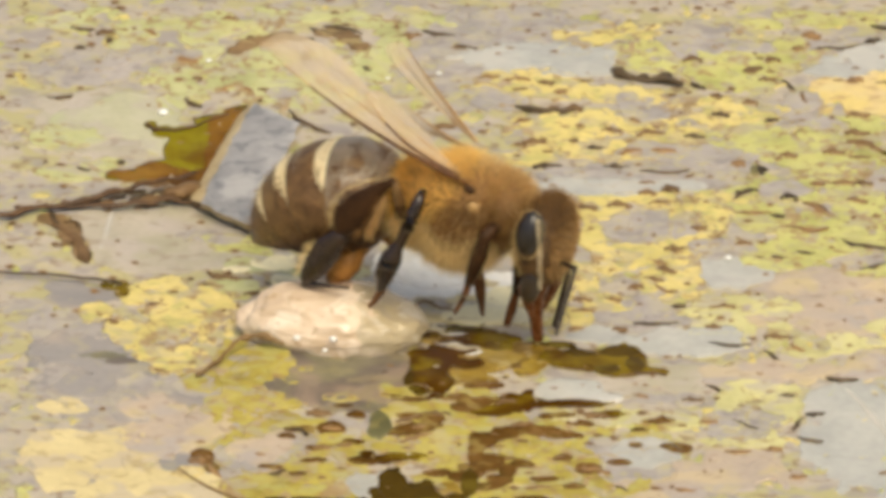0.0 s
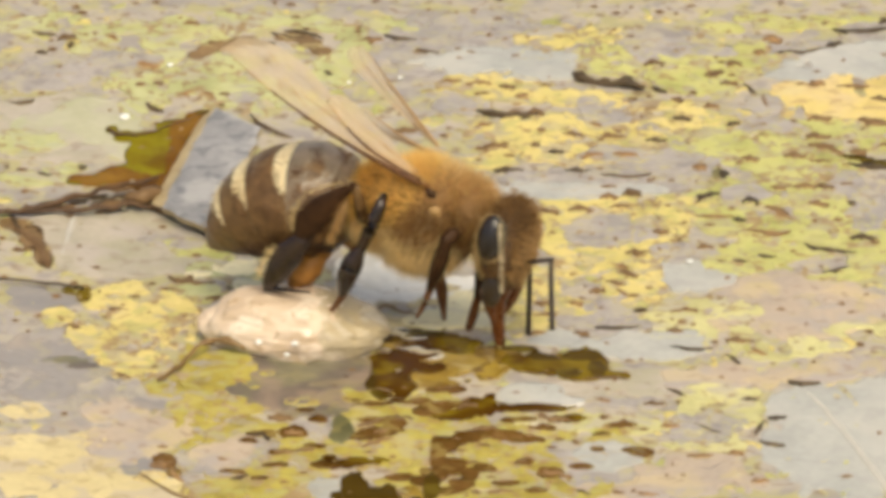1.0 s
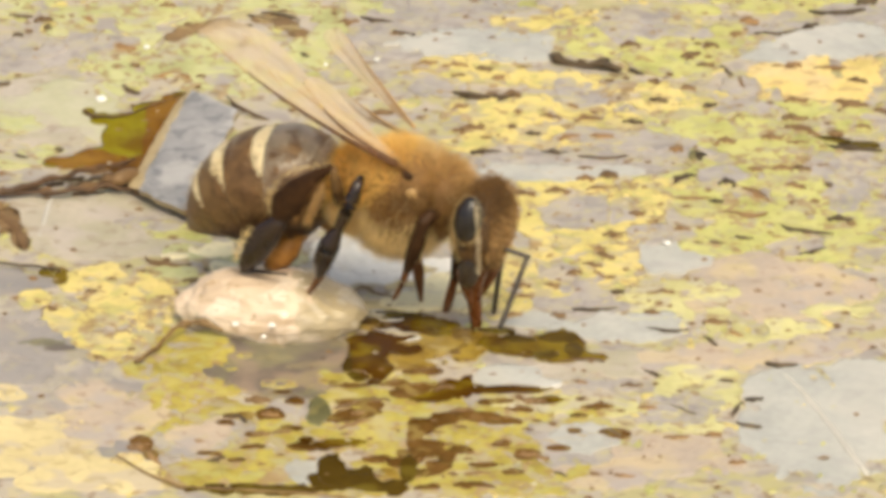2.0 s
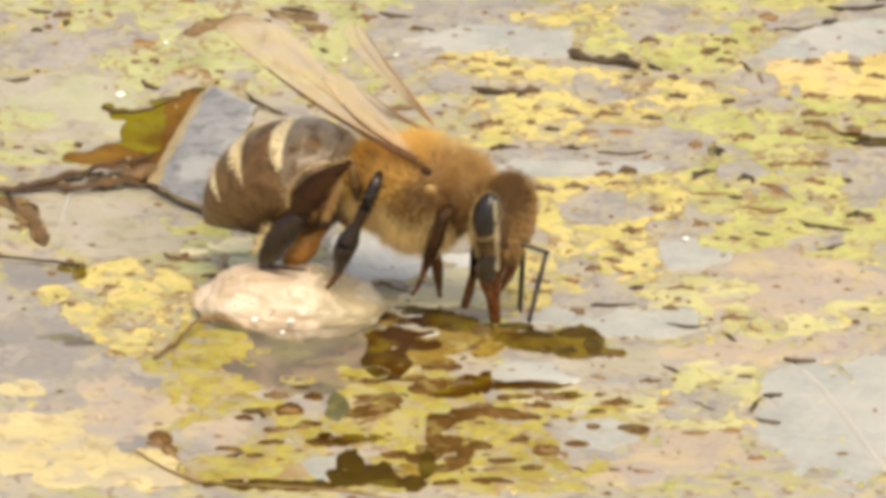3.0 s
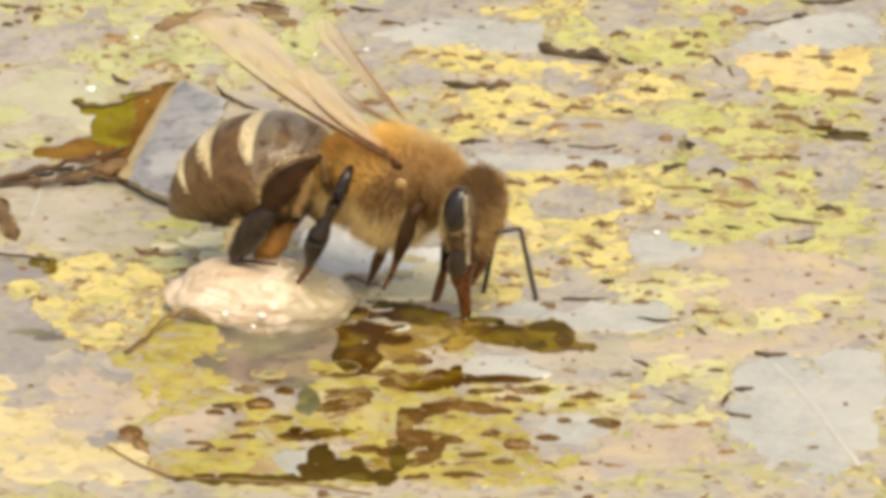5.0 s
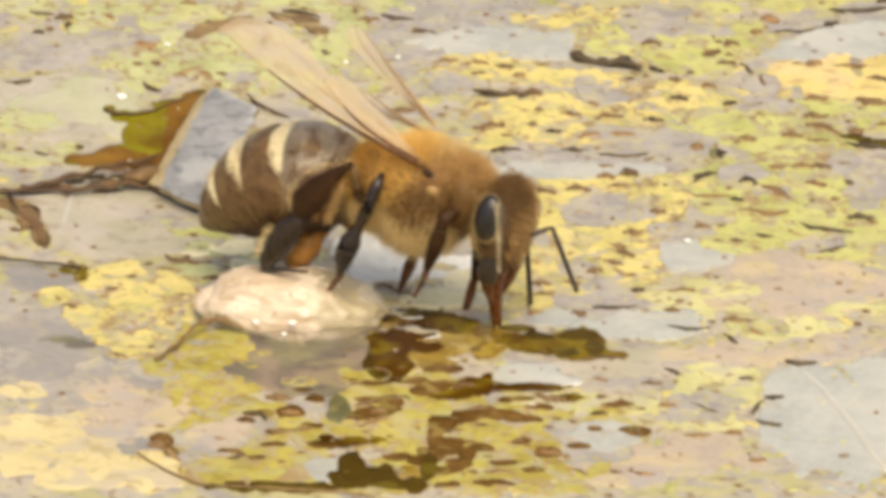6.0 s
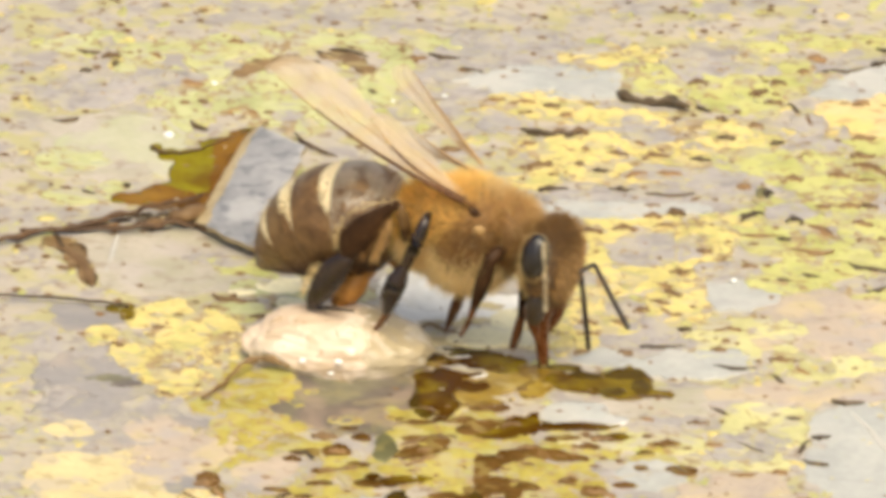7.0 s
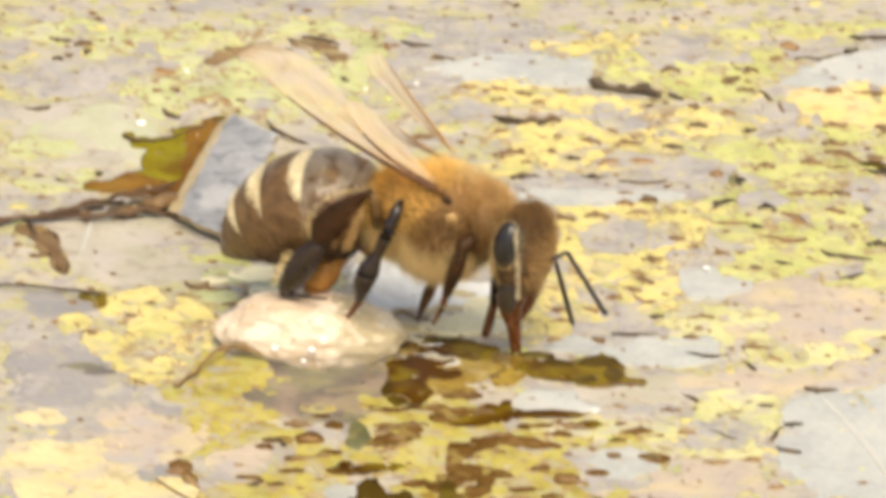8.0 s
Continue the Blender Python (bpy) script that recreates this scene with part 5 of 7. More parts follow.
film("film_patch", BRIGHT_FILM, "pale shred of film floating on the pool", "biofilm", [(-1.77, -4.80, 0.42, 0.20), (-1.26, -5.24, 0.46, 0.24)], "film patches", curl=0.0, ragged=0.5, lift=0.078)
film("film_patch", BRIGHT_FILM, "pale shred of film floating on the pool", "biofilm", [(-1.45, -6.23, 0.42, 0.20), (-0.80, -6.67, 0.50, 0.29)], "film patches", curl=0.0, ragged=0.5, lift=0.078)

film("film_patch", MURK, "murky grey film in front of the pebble", "biofilm", [(-5.99, -8.67, 0.77, 0.90), (-5.23, -9.26, 0.77, 0.82), (-6.16, -9.84, 0.67, 0.57)], "film patches", curl=0.0, ragged=0.5, lift=0.078)

film("film_patch", BLUEGREY, "blue-grey film over shallow water", "biofilm", [(-13.84, -6.68, 1.44, 1.39), (-12.68, -7.75, 1.05, 0.73), (-13.68, -8.85, 1.15, 0.82)], "film patches", curl=0.0, ragged=0.5, lift=0.07)
film("film_patch", MURK, "thin brownish streak in the wet film", "biofilm", [(-12.95, -6.96, 0.73, 0.24), (-12.31, -7.44, 0.54, 0.20)], "film patches", curl=0.0, ragged=0.8, lift=0.076)
film("film_patch", PINK, "pinkish brown film between algae patches", "biofilm", [(-7.78, -13.60, 0.88, 0.90), (-7.01, -12.94, 0.50, 0.98)], "film patches", curl=0.0, ragged=0.6, lift=0.074)

# ---- shreds of debris, and dark slivers painting shadow edges ----
sliver(-1.87, 16.89, 1.24, 0.28, -17, 0.00, "dark")
sliver(-0.91, 15.83, 0.88, 0.24, -21, 0.00, "dark")
sliver(1.88, 11.08, 2.17, 0.47, -7, -0.25, "dark")
sliver(1.10, 10.05, 0.70, 0.36, 11, 0.12, "rust")
sliver(1.92, 6.79, 1.07, 0.56, 0, 0.00, "dark")
sliver(4.30, 6.79, 0.98, 0.43, -11, 0.00, "dark")
sliver(5.94, 6.41, 1.75, 0.31, 0, -0.20, "dark")
sliver(7.17, 13.05, 0.66, 0.27, -39, 0.00, "dark")
sliver(10.36, 12.84, 1.13, 0.17, -67, 0.00, "dark")
sliver(10.85, 11.98, 0.90, 0.19, -82, 0.00, "rust")
sliver(9.68, 10.26, 0.53, 0.53, 30, 0.00, "dark")
sliver(7.96, 10.78, 0.70, 0.54, -21, 0.00, "dark")
sliver(7.05, 9.11, 0.85, 0.48, -17, 0.00, "dark")
sliver(5.49, 9.28, 1.07, 0.48, 11, 0.16, "rust")
sliver(5.87, 7.93, 0.97, 0.56, 0, 0.00, "rust")
sliver(4.79, 7.93, 0.91, 0.53, 17, 0.00, "rust")
sliver(3.53, 8.22, 0.62, 0.56, 0, 0.00, "dark")
sliver(4.13, 9.41, 0.86, 0.38, -21, 0.12, "rust")
sliver(9.25, 6.58, 0.83, 0.44, -86, 0.00, "dark")
sliver(12.21, 15.83, 1.69, 0.28, 9, -0.16, "dark")
sliver(13.35, 16.23, 0.64, 0.51, 21, 0.00, "dark")
sliver(14.25, 17.63, 2.19, 0.35, 0, -0.29, "dark")
sliver(15.31, 18.38, 1.12, 0.62, 38, 0.00, "dark")
sliver(14.52, 7.25, 2.17, 0.41, -13, -0.12, "dark")
sliver(12.80, 8.44, 1.29, 0.53, -31, 0.16, "rust")
sliver(14.62, 10.48, 1.23, 0.62, -21, 0.00, "rust")
sliver(12.64, 13.27, 0.63, 0.51, 21, 0.00, "rust")
sliver(11.24, 16.75, 0.71, 0.51, -21, 0.00, "rust")
sliver(10.72, 15.75, 0.44, 0.56, 0, 0.00, "rust")
sliver(9.20, 14.14, 0.84, 0.62, 21, 0.16, "rust")
sliver(8.73, 4.66, 1.10, 0.51, 41, 0.20, "dark")
sliver(10.17, 4.37, 0.62, 0.62, 0, 0.16, "dark")
sliver(11.16, 3.74, 1.37, 0.48, -52, 0.00, "rust")
sliver(10.70, 2.30, 1.62, 0.38, -6, -0.20, "rust")
sliver(9.76, 3.04, 0.50, 0.56, 0, 0.00, "dark")
sliver(12.49, 4.37, 0.70, 0.48, -11, 0.00, "rust")
sliver(13.65, 4.37, 0.31, 0.62, 0, 0.00, "dark")
sliver(13.97, 1.93, 0.89, 0.62, -6, 0.00, "dark")
sliver(12.79, 1.19, 2.00, 0.40, -21, -0.25, "dark")
sliver(12.94, -0.41, 0.98, 0.31, 28, 0.00, "dark")
sliver(10.66, 0.45, 0.67, 0.28, -17, 0.00, "dark")
sliver(9.70, 0.24, 0.62, 0.30, -11, 0.00, "dark")
sliver(12.14, 5.66, 0.97, 0.50, 0, 0.00, "rust")
sliver(6.29, -3.24, 0.52, 0.29, 20, 0.00, "dark")
sliver(7.91, -3.36, 0.69, 0.34, -8, 0.00, "rust")
sliver(5.71, -0.16, 0.59, 0.39, -38, 0.00, "rust")
sliver(5.50, -1.42, 0.76, 0.33, -30, 0.00, "rust")
sliver(5.74, -2.07, 0.78, 0.19, -51, 0.00, "rust")
sliver(5.52, -4.44, 1.52, 0.35, 0, -0.16, "dark")
sliver(7.96, -6.00, 1.44, 0.31, -8, -0.12, "dark")
sliver(9.36, -6.87, 0.90, 0.16, -59, 0.00, "dark")
sliver(10.22, -6.40, 0.76, 0.22, -45, 0.00, "rust")
sliver(11.67, -8.49, 1.09, 0.25, -6, -0.08, "dark")
sliver(9.83, -9.55, 0.56, 0.31, 0, 0.00, "dark")
sliver(10.73, -10.79, 0.64, 0.28, 6, 0.00, "dark")
sliver(10.19, -11.61, 1.26, 0.21, 73, 0.12, "dark")
sliver(10.50, -12.65, 0.92, 0.28, -16, 0.00, "dark")
sliver(7.43, -9.12, 0.86, 0.19, -41, 0.00, "dark")
sliver(7.11, -11.49, 0.79, 0.38, 6, 0.00, "rust")
sliver(8.51, -11.69, 1.61, 0.17, -40, 0.00, "dark")
sliver(6.03, -13.11, 1.05, 0.23, -51, 0.00, "dark")
sliver(8.10, -13.54, 0.93, 0.28, 0, -0.08, "rust")
sliver(9.31, -13.42, 0.56, 0.31, 0, 0.00, "rust")
sliver(10.01, -15.33, 0.68, 0.39, 10, 0.00, "rust")
sliver(4.98, -9.94, 0.51, 0.32, -20, 0.00, "rust")
sliver(2.25, -13.88, 0.52, 0.31, 0, 0.00, "rust")
sliver(3.17, -14.65, 0.79, 0.39, 10, 0.00, "rust")
sliver(1.59, -15.94, 0.74, 0.25, 6, 0.00, "rust")
sliver(4.27, -15.79, 0.65, 0.17, -37, 0.00, "dark")
sliver(6.39, -16.09, 0.76, 0.19, -16, 0.00, "rust")
sliver(-15.02, 11.98, 0.93, 0.28, 17, 0.00, "dark")
sliver(-14.39, 17.15, 0.89, 0.24, -11, 0.00, "dark")
sliver(-13.41, 16.18, 0.28, 0.76, 0, 0.00, "dark")
sliver(-14.45, 15.66, 0.40, 0.35, 0, 0.00, "dark")
sliver(-12.00, 16.75, 0.68, 0.30, -51, 0.00, "rust")
sliver(-10.76, 14.70, 1.03, 0.49, 0, 0.12, "rust")
sliver(-10.92, 13.23, 0.35, 0.35, 0, 0.00, "rust")
sliver(-10.29, 13.36, 0.35, 0.35, 0, 0.00, "rust")
sliver(-9.29, 12.58, 0.87, 0.24, 31, 0.00, "rust")
sliver(-8.54, 12.49, 0.46, 0.24, -21, 0.00, "rust")
sliver(-10.39, 11.50, 0.98, 0.28, -45, 0.00, "dark")
sliver(-12.78, 7.09, 0.29, 0.42, -21, 0.00, "dark")
sliver(-14.07, 6.46, 0.58, 0.26, -21, 0.00, "dark")
sliver(-6.34, 10.05, 2.02, 0.16, -49, -0.12, "dark")
sliver(-4.38, 14.14, 0.44, 0.23, -51, 0.00, "dark")
sliver(-5.25, 17.06, 1.51, 0.25, -25, 0.16, "dark")
sliver(-10.99, -7.98, 0.63, 0.24, -29, 0.00, "rust")
sliver(-8.86, -1.18, 1.67, 0.33, -17, -0.29, "rust")
sliver(-9.61, -1.99, 0.57, 0.28, 0, 0.00, "rust")
sliver(-11.39, -3.32, 0.42, 0.35, 0, 0.00, "rust")
sliver(-7.11, -15.18, 0.99, 0.20, 37, 0.00, "dark")
sliver(-7.60, -13.81, 0.41, 0.28, 0, 0.00, "rust")
sliver(-6.41, -12.34, 0.83, 0.38, -29, 0.20, "dark")
sliver(-5.47, -13.27, 0.79, 0.36, -10, 0.00, "rust")
sliver(-5.26, -11.96, 0.60, 0.45, 0, 0.00, "rust")
sliver(-2.65, -11.18, 1.28, 0.22, 34, 0.00, "rust")
sliver(-2.40, -12.46, 1.52, 0.28, 29, 0.00, "rust")
sliver(-9.04, -14.88, 1.12, 0.23, -65, 0.00, "rust")
sliver(-9.58, -14.07, 0.81, 0.66, 29, 0.00, "rust")
sliver(-1.64, 9.84, 0.98, 0.31, 0, 0.00, "rust")
sliver(8.48, 7.09, 0.51, 0.56, 0, 0.00, "rust")
sliver(3.05, 9.75, 0.31, 0.50, 0, 0.00, "rust")
sliver(2.85, 8.69, 0.35, 0.50, 0, 0.00, "rust")
sliver(-0.08, 13.49, 0.83, 0.35, 0, 0.00, "rust")
sliver(1.01, 13.23, 0.72, 0.27, -11, 0.00, "rust")
sliver(2.38, 12.28, 0.47, 0.56, 0, 0.00, "rust")
sliver(3.06, -3.00, 0.69, 0.27, -11, 0.00, "rust")
sliver(3.15, -3.72, 0.65, 0.31, 0, 0.00, "rust")
sliver(2.86, -5.00, 0.57, 0.31, 0, 0.00, "rust")
sliver(4.28, -5.00, 0.57, 0.35, 0, 0.00, "rust")
sliver(3.29, -11.10, 1.13, 0.28, -6, 0.00, "rust")
sliver(-1.78, -5.12, 1.57, 0.75, -43, 0.16, "husk")
sliver(-0.83, -6.55, 1.60, 0.70, -28, 0.12, "husk")
sliver(-2.45, -3.28, 1.26, 0.19, 30, 0.20, "husk")
sliver(0.11, -8.37, 0.59, 0.24, -20, 0.00, "husk")
sliver(-14.39, 1.35, 3.68, 0.50, -66, 0.16, "rust")
sliver(-14.81, 2.50, 2.24, 0.32, -73, 0.00, "dark")
sliver(-10.72, 4.57, 1.19, 0.66, 17, 0.00, "rust")
sliver(-11.98, 4.57, 0.98, 0.33, 30, 0.00, "dark")
sliver(-13.41, 3.95, 1.01, 0.32, 21, 0.00, "rust")
sliver(-11.67, 3.83, 1.16, 0.35, 0, 0.00, "dark")
sliver(-5.64, 16.97, 1.65, 0.25, -17, -0.16, "dark")
sliver(-6.83, 16.45, 1.20, 0.15, -9, -0.12, "dark")
sliver(1.89, 13.05, 0.66, 0.62, -2, -0.10, "blot")
sliver(2.87, 11.12, 0.62, 0.62, -2, 0.10, "blot")
sliver(1.48, 8.56, 0.91, 0.57, -7, 0.10, "blot")
sliver(5.34, 4.78, 0.67, 0.62, -11, 0.10, "blot")
sliver(6.12, 4.99, 0.65, 0.62, 12, 0.10, "blot")
sliver(4.37, 3.95, 0.91, 0.62, -5, 0.10, "blot")
sliver(3.21, 3.66, 0.83, 0.62, 13, 0.10, "blot")
sliver(7.05, 2.30, 0.59, 0.62, 7, -0.10, "blot")
sliver(7.04, 14.88, 0.78, 0.62, 1, 0.10, "blot")
sliver(9.81, 14.79, 0.59, 0.62, 13, 0.10, "blot")
sliver(8.96, 11.55, 0.55, 0.62, 8, 0.10, "blot")
sliver(12.63, 9.41, 0.93, 0.62, -1, -0.10, "blot")
sliver(11.81, 7.93, 0.82, 0.62, -9, 0.00, "blot")
sliver(10.25, 7.72, 0.69, 0.62, -13, 0.00, "blot")
sliver(11.17, 5.62, 0.57, 0.62, -6, -0.10, "blot")
sliver(12.72, 5.62, 0.87, 0.62, 7, 0.00, "blot")
sliver(13.97, 8.35, 0.58, 0.62, 6, -0.10, "blot")
sliver(8.56, 1.06, 0.67, 0.62, 9, 0.10, "blot")
sliver(6.26, 0.86, 0.84, 0.44, -4, 0.00, "blot")
sliver(9.57, -5.60, 0.93, 0.56, -6, 0.00, "blot")
sliver(4.11, -2.80, 0.60, 0.61, -5, -0.10, "blot")
sliver(4.88, -1.99, 0.56, 0.48, -12, 0.10, "blot")
sliver(5.85, -0.77, 0.88, 0.61, -14, 0.10, "blot")
sliver(9.59, 13.49, 0.68, 0.62, 10, -0.10, "blot")
sliver(12.67, 10.69, 0.94, 0.62, 7, 0.00, "blot")
sliver(-13.59, 16.75, 0.68, 0.44, 0, 0.10, "blot")
sliver(-9.24, 17.85, 0.61, 0.48, -9, 0.10, "blot")
sliver(-2.86, 16.75, 0.81, 0.48, 0, 0.00, "blot")
sliver(7.50, -4.80, 0.71, 0.58, -5, 0.00, "blot")
sliver(6.67, -9.94, 0.75, 0.45, -8, 0.00, "blot")
sliver(3.63, -14.76, 0.58, 0.41, -9, 0.00, "blot")
sliver(1.04, -11.69, 0.82, 0.52, 4, 0.00, "blot")
sliver(0.49, -10.33, 0.69, 0.41, 12, 0.10, "blot")
sliver(-1.76, -10.91, 0.90, 0.49, -8, -0.10, "blot")
sliver(-2.31, -11.88, 0.64, 0.50, 1, 0.00, "blot")
sliver(-4.91, -13.04, 0.65, 0.50, 6, -0.10, "blot")
sliver(-5.68, -10.91, 0.92, 0.51, -13, 0.00, "blot")

# ---- pebble, slate, twigs ----
def build_pebble():
    bm = bmesh.new()
    bmesh.ops.create_icosphere(bm, subdivisions=6, radius=1.0)
    for v in bm.verts:
        p = v.co.copy()
        # blunt at one end, sloping off at the other, the front undercut where it is blunt
        shoulder = 1 - 0.34 * max(0.0, min(1.0, (p.x - 0.15) / 0.45)) ** 2
        front = 1 - (0.34 * max(0.0, min(1.0, (0.1 - p.x) / 0.7)) if p.y < 0 else 0.0)
        bluff = math.copysign(abs(p.x) ** 0.86, p.x)
        q = Vector((bluff * 3.12, p.y * 1.95 * front, p.z * 1.28 * (shoulder if p.z > 0 else 1.0)))
        q *= 1 + 0.09 * noise.noise(p * 1.4 + Vector((4, 1, 0))) + 0.055 * noise.noise(p * 3.3) + 0.016 * noise.noise(p * 7) + 0.005 * noise.noise(p * 17)
        fold = abs(noise.noise(Vector((p.x * 1.5, p.y * 2.6, p.z * 4.2)) + Vector((2.6, 0, 0))))
        q *= 1 - 0.014 * max(0.0, 1 - fold / 0.14) - 0.010 * max(0.0, 1 - abs(noise.noise(p * 3.2 + Vector((0, 5, 0)))) / 0.16)
        v.co = (q + Vector((-5.30, -5.25, 0.42))) * MM
    for f in bm.faces:
        c = f.calc_center_median() / MM - Vector((-5.30, -5.25, 0.42))
        # duller right end: shade and damp put into the stone's colour
        shaded_end = c.x - 1.1 + 0.9 * noise.noise(c * 1.1) + 0.35 * noise.noise(c * 3.7)
        wet = -0.28 - c.z + 0.25 * noise.noise(c * 1.6 + Vector((3, 0, 0))) + 0.1 * noise.noise(c * 5)
        # the foot of the blunt end is browned higher up
        wet += 0.45 * max(0.0, 1 - abs(c.x + 2.0) / 1.5)
        if shaded_end > 0 or wet > 0:
            f.material_index = 1
    thing("pebble", bm, [STONE, STONE_DULL], "cream pinkish wet pebble standing out of the algae", "pebble")


build_pebble()


def slab(name, corners, thick, mat, edge_mat, label, category):
    """A flat chip of stone over four corners (mm), worn at the rim."""
    bm = bmesh.new()
    c = [Vector(p) for p in corners]
    n = (c[1] - c[0]).cross(c[3] - c[0]).normalized()
    nu, nv = 14, 22
    layers = []
    for depth in (0.0, -thick):
        grid = []
        for j in range(nv + 1):
            row = []
            for i in range(nu + 1):
                u, v = i / nu, j / nv
                p = c[0].lerp(c[1], u).lerp(c[3].lerp(c[2], u), v)
                rim = min(u, 1 - u, v, 1 - v)
                q = p + n * (depth + 0.07 * noise.noise(p * 1.3) + 0.02 * noise.noise(p * 5))
                if rim == 0:
                    q += Vector((noise.noise(p * 2.2), noise.noise(p * 2.2 + Vector((5, 5, 5))), 0)) * 0.12 - n * 0.06
                row.append(bm.verts.new(q * MM))
            grid.append(row)
        layers.append(grid)
    for g in layers:
        for j in range(nv):
            for i in range(nu):
                bm.faces.new((g[j][i], g[j][i + 1], g[j + 1][i + 1], g[j + 1][i]))
    top, low = layers
    side = bmesh.new()
    ring = [(0, i) for i in range(nu)] + [(j, nu) for j in range(nv)] + [(nv, i) for i in range(nu, 0, -1)] + [(j, 0) for j in range(nv, 0, -1)]
    for (j0, i0), (j1, i1) in zip(ring, ring[1:] + ring[:1]):
        side.faces.new([side.verts.new(v.co.copy()) for v in (top[j0][i0], top[j1][i1], low[j1][i1], low[j0][i0])])
    bmesh.ops.remove_doubles(side, verts=side.verts, dist=1e-7)
    chip = thing(name, bm, mat, label, category)
    part("worn_edge", side, edge_mat, chip, "tan worn edge")
    return chip


slab("slate_chip", [(-9.95, 3.21, 0.50), (-7.91, 1.23, 0.50), (-6.65, 7.39, 1.40), (-8.23, 8.85, 1.50)], 0.22, SLATE, SLATE_EDGE, "flat grey slate chip leaning on the algae mat", "stone chip")
slab("bark_strip", [(-10.31, 3.91, 0.35), (-9.95, 3.30, 0.45), (-8.23, 8.96, 1.40), (-8.56, 8.92, 1.20)], 0.3, SLATE_EDGE, TWIG, "tan strip of bark beside the slate chip", "bark")

ROOT = material("brown rootlet", [(0.3, (0.13, 0.07, 0.025)), (0.7, (0.30, 0.19, 0.08))], scale=1300, rough=0.5, bump=0.6)
stick("twig", [(-17.59, 2.36, 0.25), (-15.50, 3.19, 0.25), (-13.97, 3.58, 0.35), (-12.64, 4.31, 0.40), (-11.31, 5.16, 0.35), (-10.12, 5.67, 0.30)], [0.1, 0.12, 0.13, 0.1, 0.09, 0.06], TWIG, "thin brown twig lying across the mat", "twig", lumps=0.7)
stick("twig", [(-16.28, 3.28, 0.20), (-14.35, 3.43, 0.25), (-12.81, 3.50, 0.30), (-11.27, 3.67, 0.30), (-10.08, 3.77, 0.25)], [0.07, 0.1, 0.12, 0.1, 0.08], TWIG, "broken brown twig beside grey membrane", "twig", lumps=0.8)
stick("bark_fragment", [(-11.19, 4.12, 0.35), (-10.66, 4.05, 0.45), (-10.09, 4.56, 0.40)], [0.15, 0.34, 0.2], RUST, "reddish brown bark fragment beside the slate chip", "bark", lumps=0.7)
stem = stick("green_stem", [(-17.26, -1.31, 0.20), (-14.96, -1.55, 0.20), (-13.43, -1.80, 0.20), (-12.47, -2.03, 0.15)], [0.05, 0.06, 0.07, 0.05], DARK, "dark thin plant stem floating on water", "stem")
part("leaf", film_mesh([(-12.70, -1.91, 0.50, 0.36), (-12.46, -2.47, 0.27, 0.40)], ragged=0.2, seed=4.4, lift=0.06), POOL, stem, "small olive leaf")
gnarl = stick("dark_twig", [(4.19, 14.07, 0.10), (4.46, 13.56, 0.14), (5.24, 13.25, 0.12), (6.03, 13.28, 0.15), (6.66, 12.86, 0.08)], [0.08, 0.17, 0.1, 0.2, 0.09], DARK, "short dark knobbly twig on the mat", "twig", lumps=0.5)
for kx, ky, kr in ((4.42, 13.96, 0.16), (6.08, 13.53, 0.15), (5.29, 13.44, 0.11)):
    knot = bmesh.new()
    ball(knot, (kx, ky, 0.13), (kr * 1.6, kr, kr * 0.6), segments=14, rings=9, wobble=0.5, seed=kx)
    part("knot", knot, DARK, gnarl)
stick("twig", [(-9.81, -8.67, 0.12), (-9.11, -7.73, 0.25), (-8.60, -6.66, 0.40), (-7.91, -6.21, 0.50), (-6.96, -6.72, 0.35)], [0.06, 0.12, 0.13, 0.16, 0.07], ROOT, "brown curved rootlet against the pebble", "twig", lumps=1.1)
stick("plant_thread", [(-10.26, -14.83, 0.10), (-9.31, -16.01, 0.12), (-8.18, -16.99, 0.12), (-5.97, -17.22, 0.12), (-3.39, -17.52, 0.12), (-1.54, -18.16, 0.10)], [0.03, 0.05, 0.06, 0.05, 0.045, 0.03], ROOT, "brown thin plant thread in yellow algae", "thread")
stick("plant_thread", [(-2.73, -3.77, 0.20), (-2.26, -3.44, 0.30), (-1.78, -3.83, 0.25), (-1.18, -3.96, 0.15)], [0.04, 0.05, 0.05, 0.03], RUST, "thin brown rootlet beside the pebble", "thread")
# highlight line on the membrane, made as a thin pale strip
stick("pale_streak", [(-12.87, 3.95, 0.00), (-13.03, 2.71, 0.00), (-13.14, 1.47, 0.00), (-13.27, 0.65, 0.00)], [0.06, 0.1, 0.1, 0.06], STREAK, "pale line painted as a highlight on grey membrane", "thread")
stick("pale_streak", [(11.66, -8.89, -0.02), (12.28, -10.18, -0.05), (13.15, -12.51, -0.06), (14.34, -16.02, -0.05)], [0.07, 0.15, 0.17, 0.14], STREAK, "pale streak on smooth wet film", "thread", lumps=0.1)
stick("rust_stem", [(4.25, -8.43, 0.12), (4.81, -8.35, 0.14), (5.38, -8.23, 0.14), (5.83, -8.40, 0.10)], [0.03, 0.05, 0.05, 0.03], TWIG, "brown stem at the rim of the water gap", "stem")

stick("plant_thread", [(-11.97, 9.65, 0.14), (-11.61, 9.27, 0.14), (-10.98, 9.14, 0.14), (-10.25, 9.57, 0.14), (-9.38, 10.29, 0.14), (-8.47, 11.02, 0.14)], [0.05, 0.07, 0.04, 0.035, 0.045, 0.03], TWIG, "dark curled rim thread along the water gap", "thread", lumps=0.3)
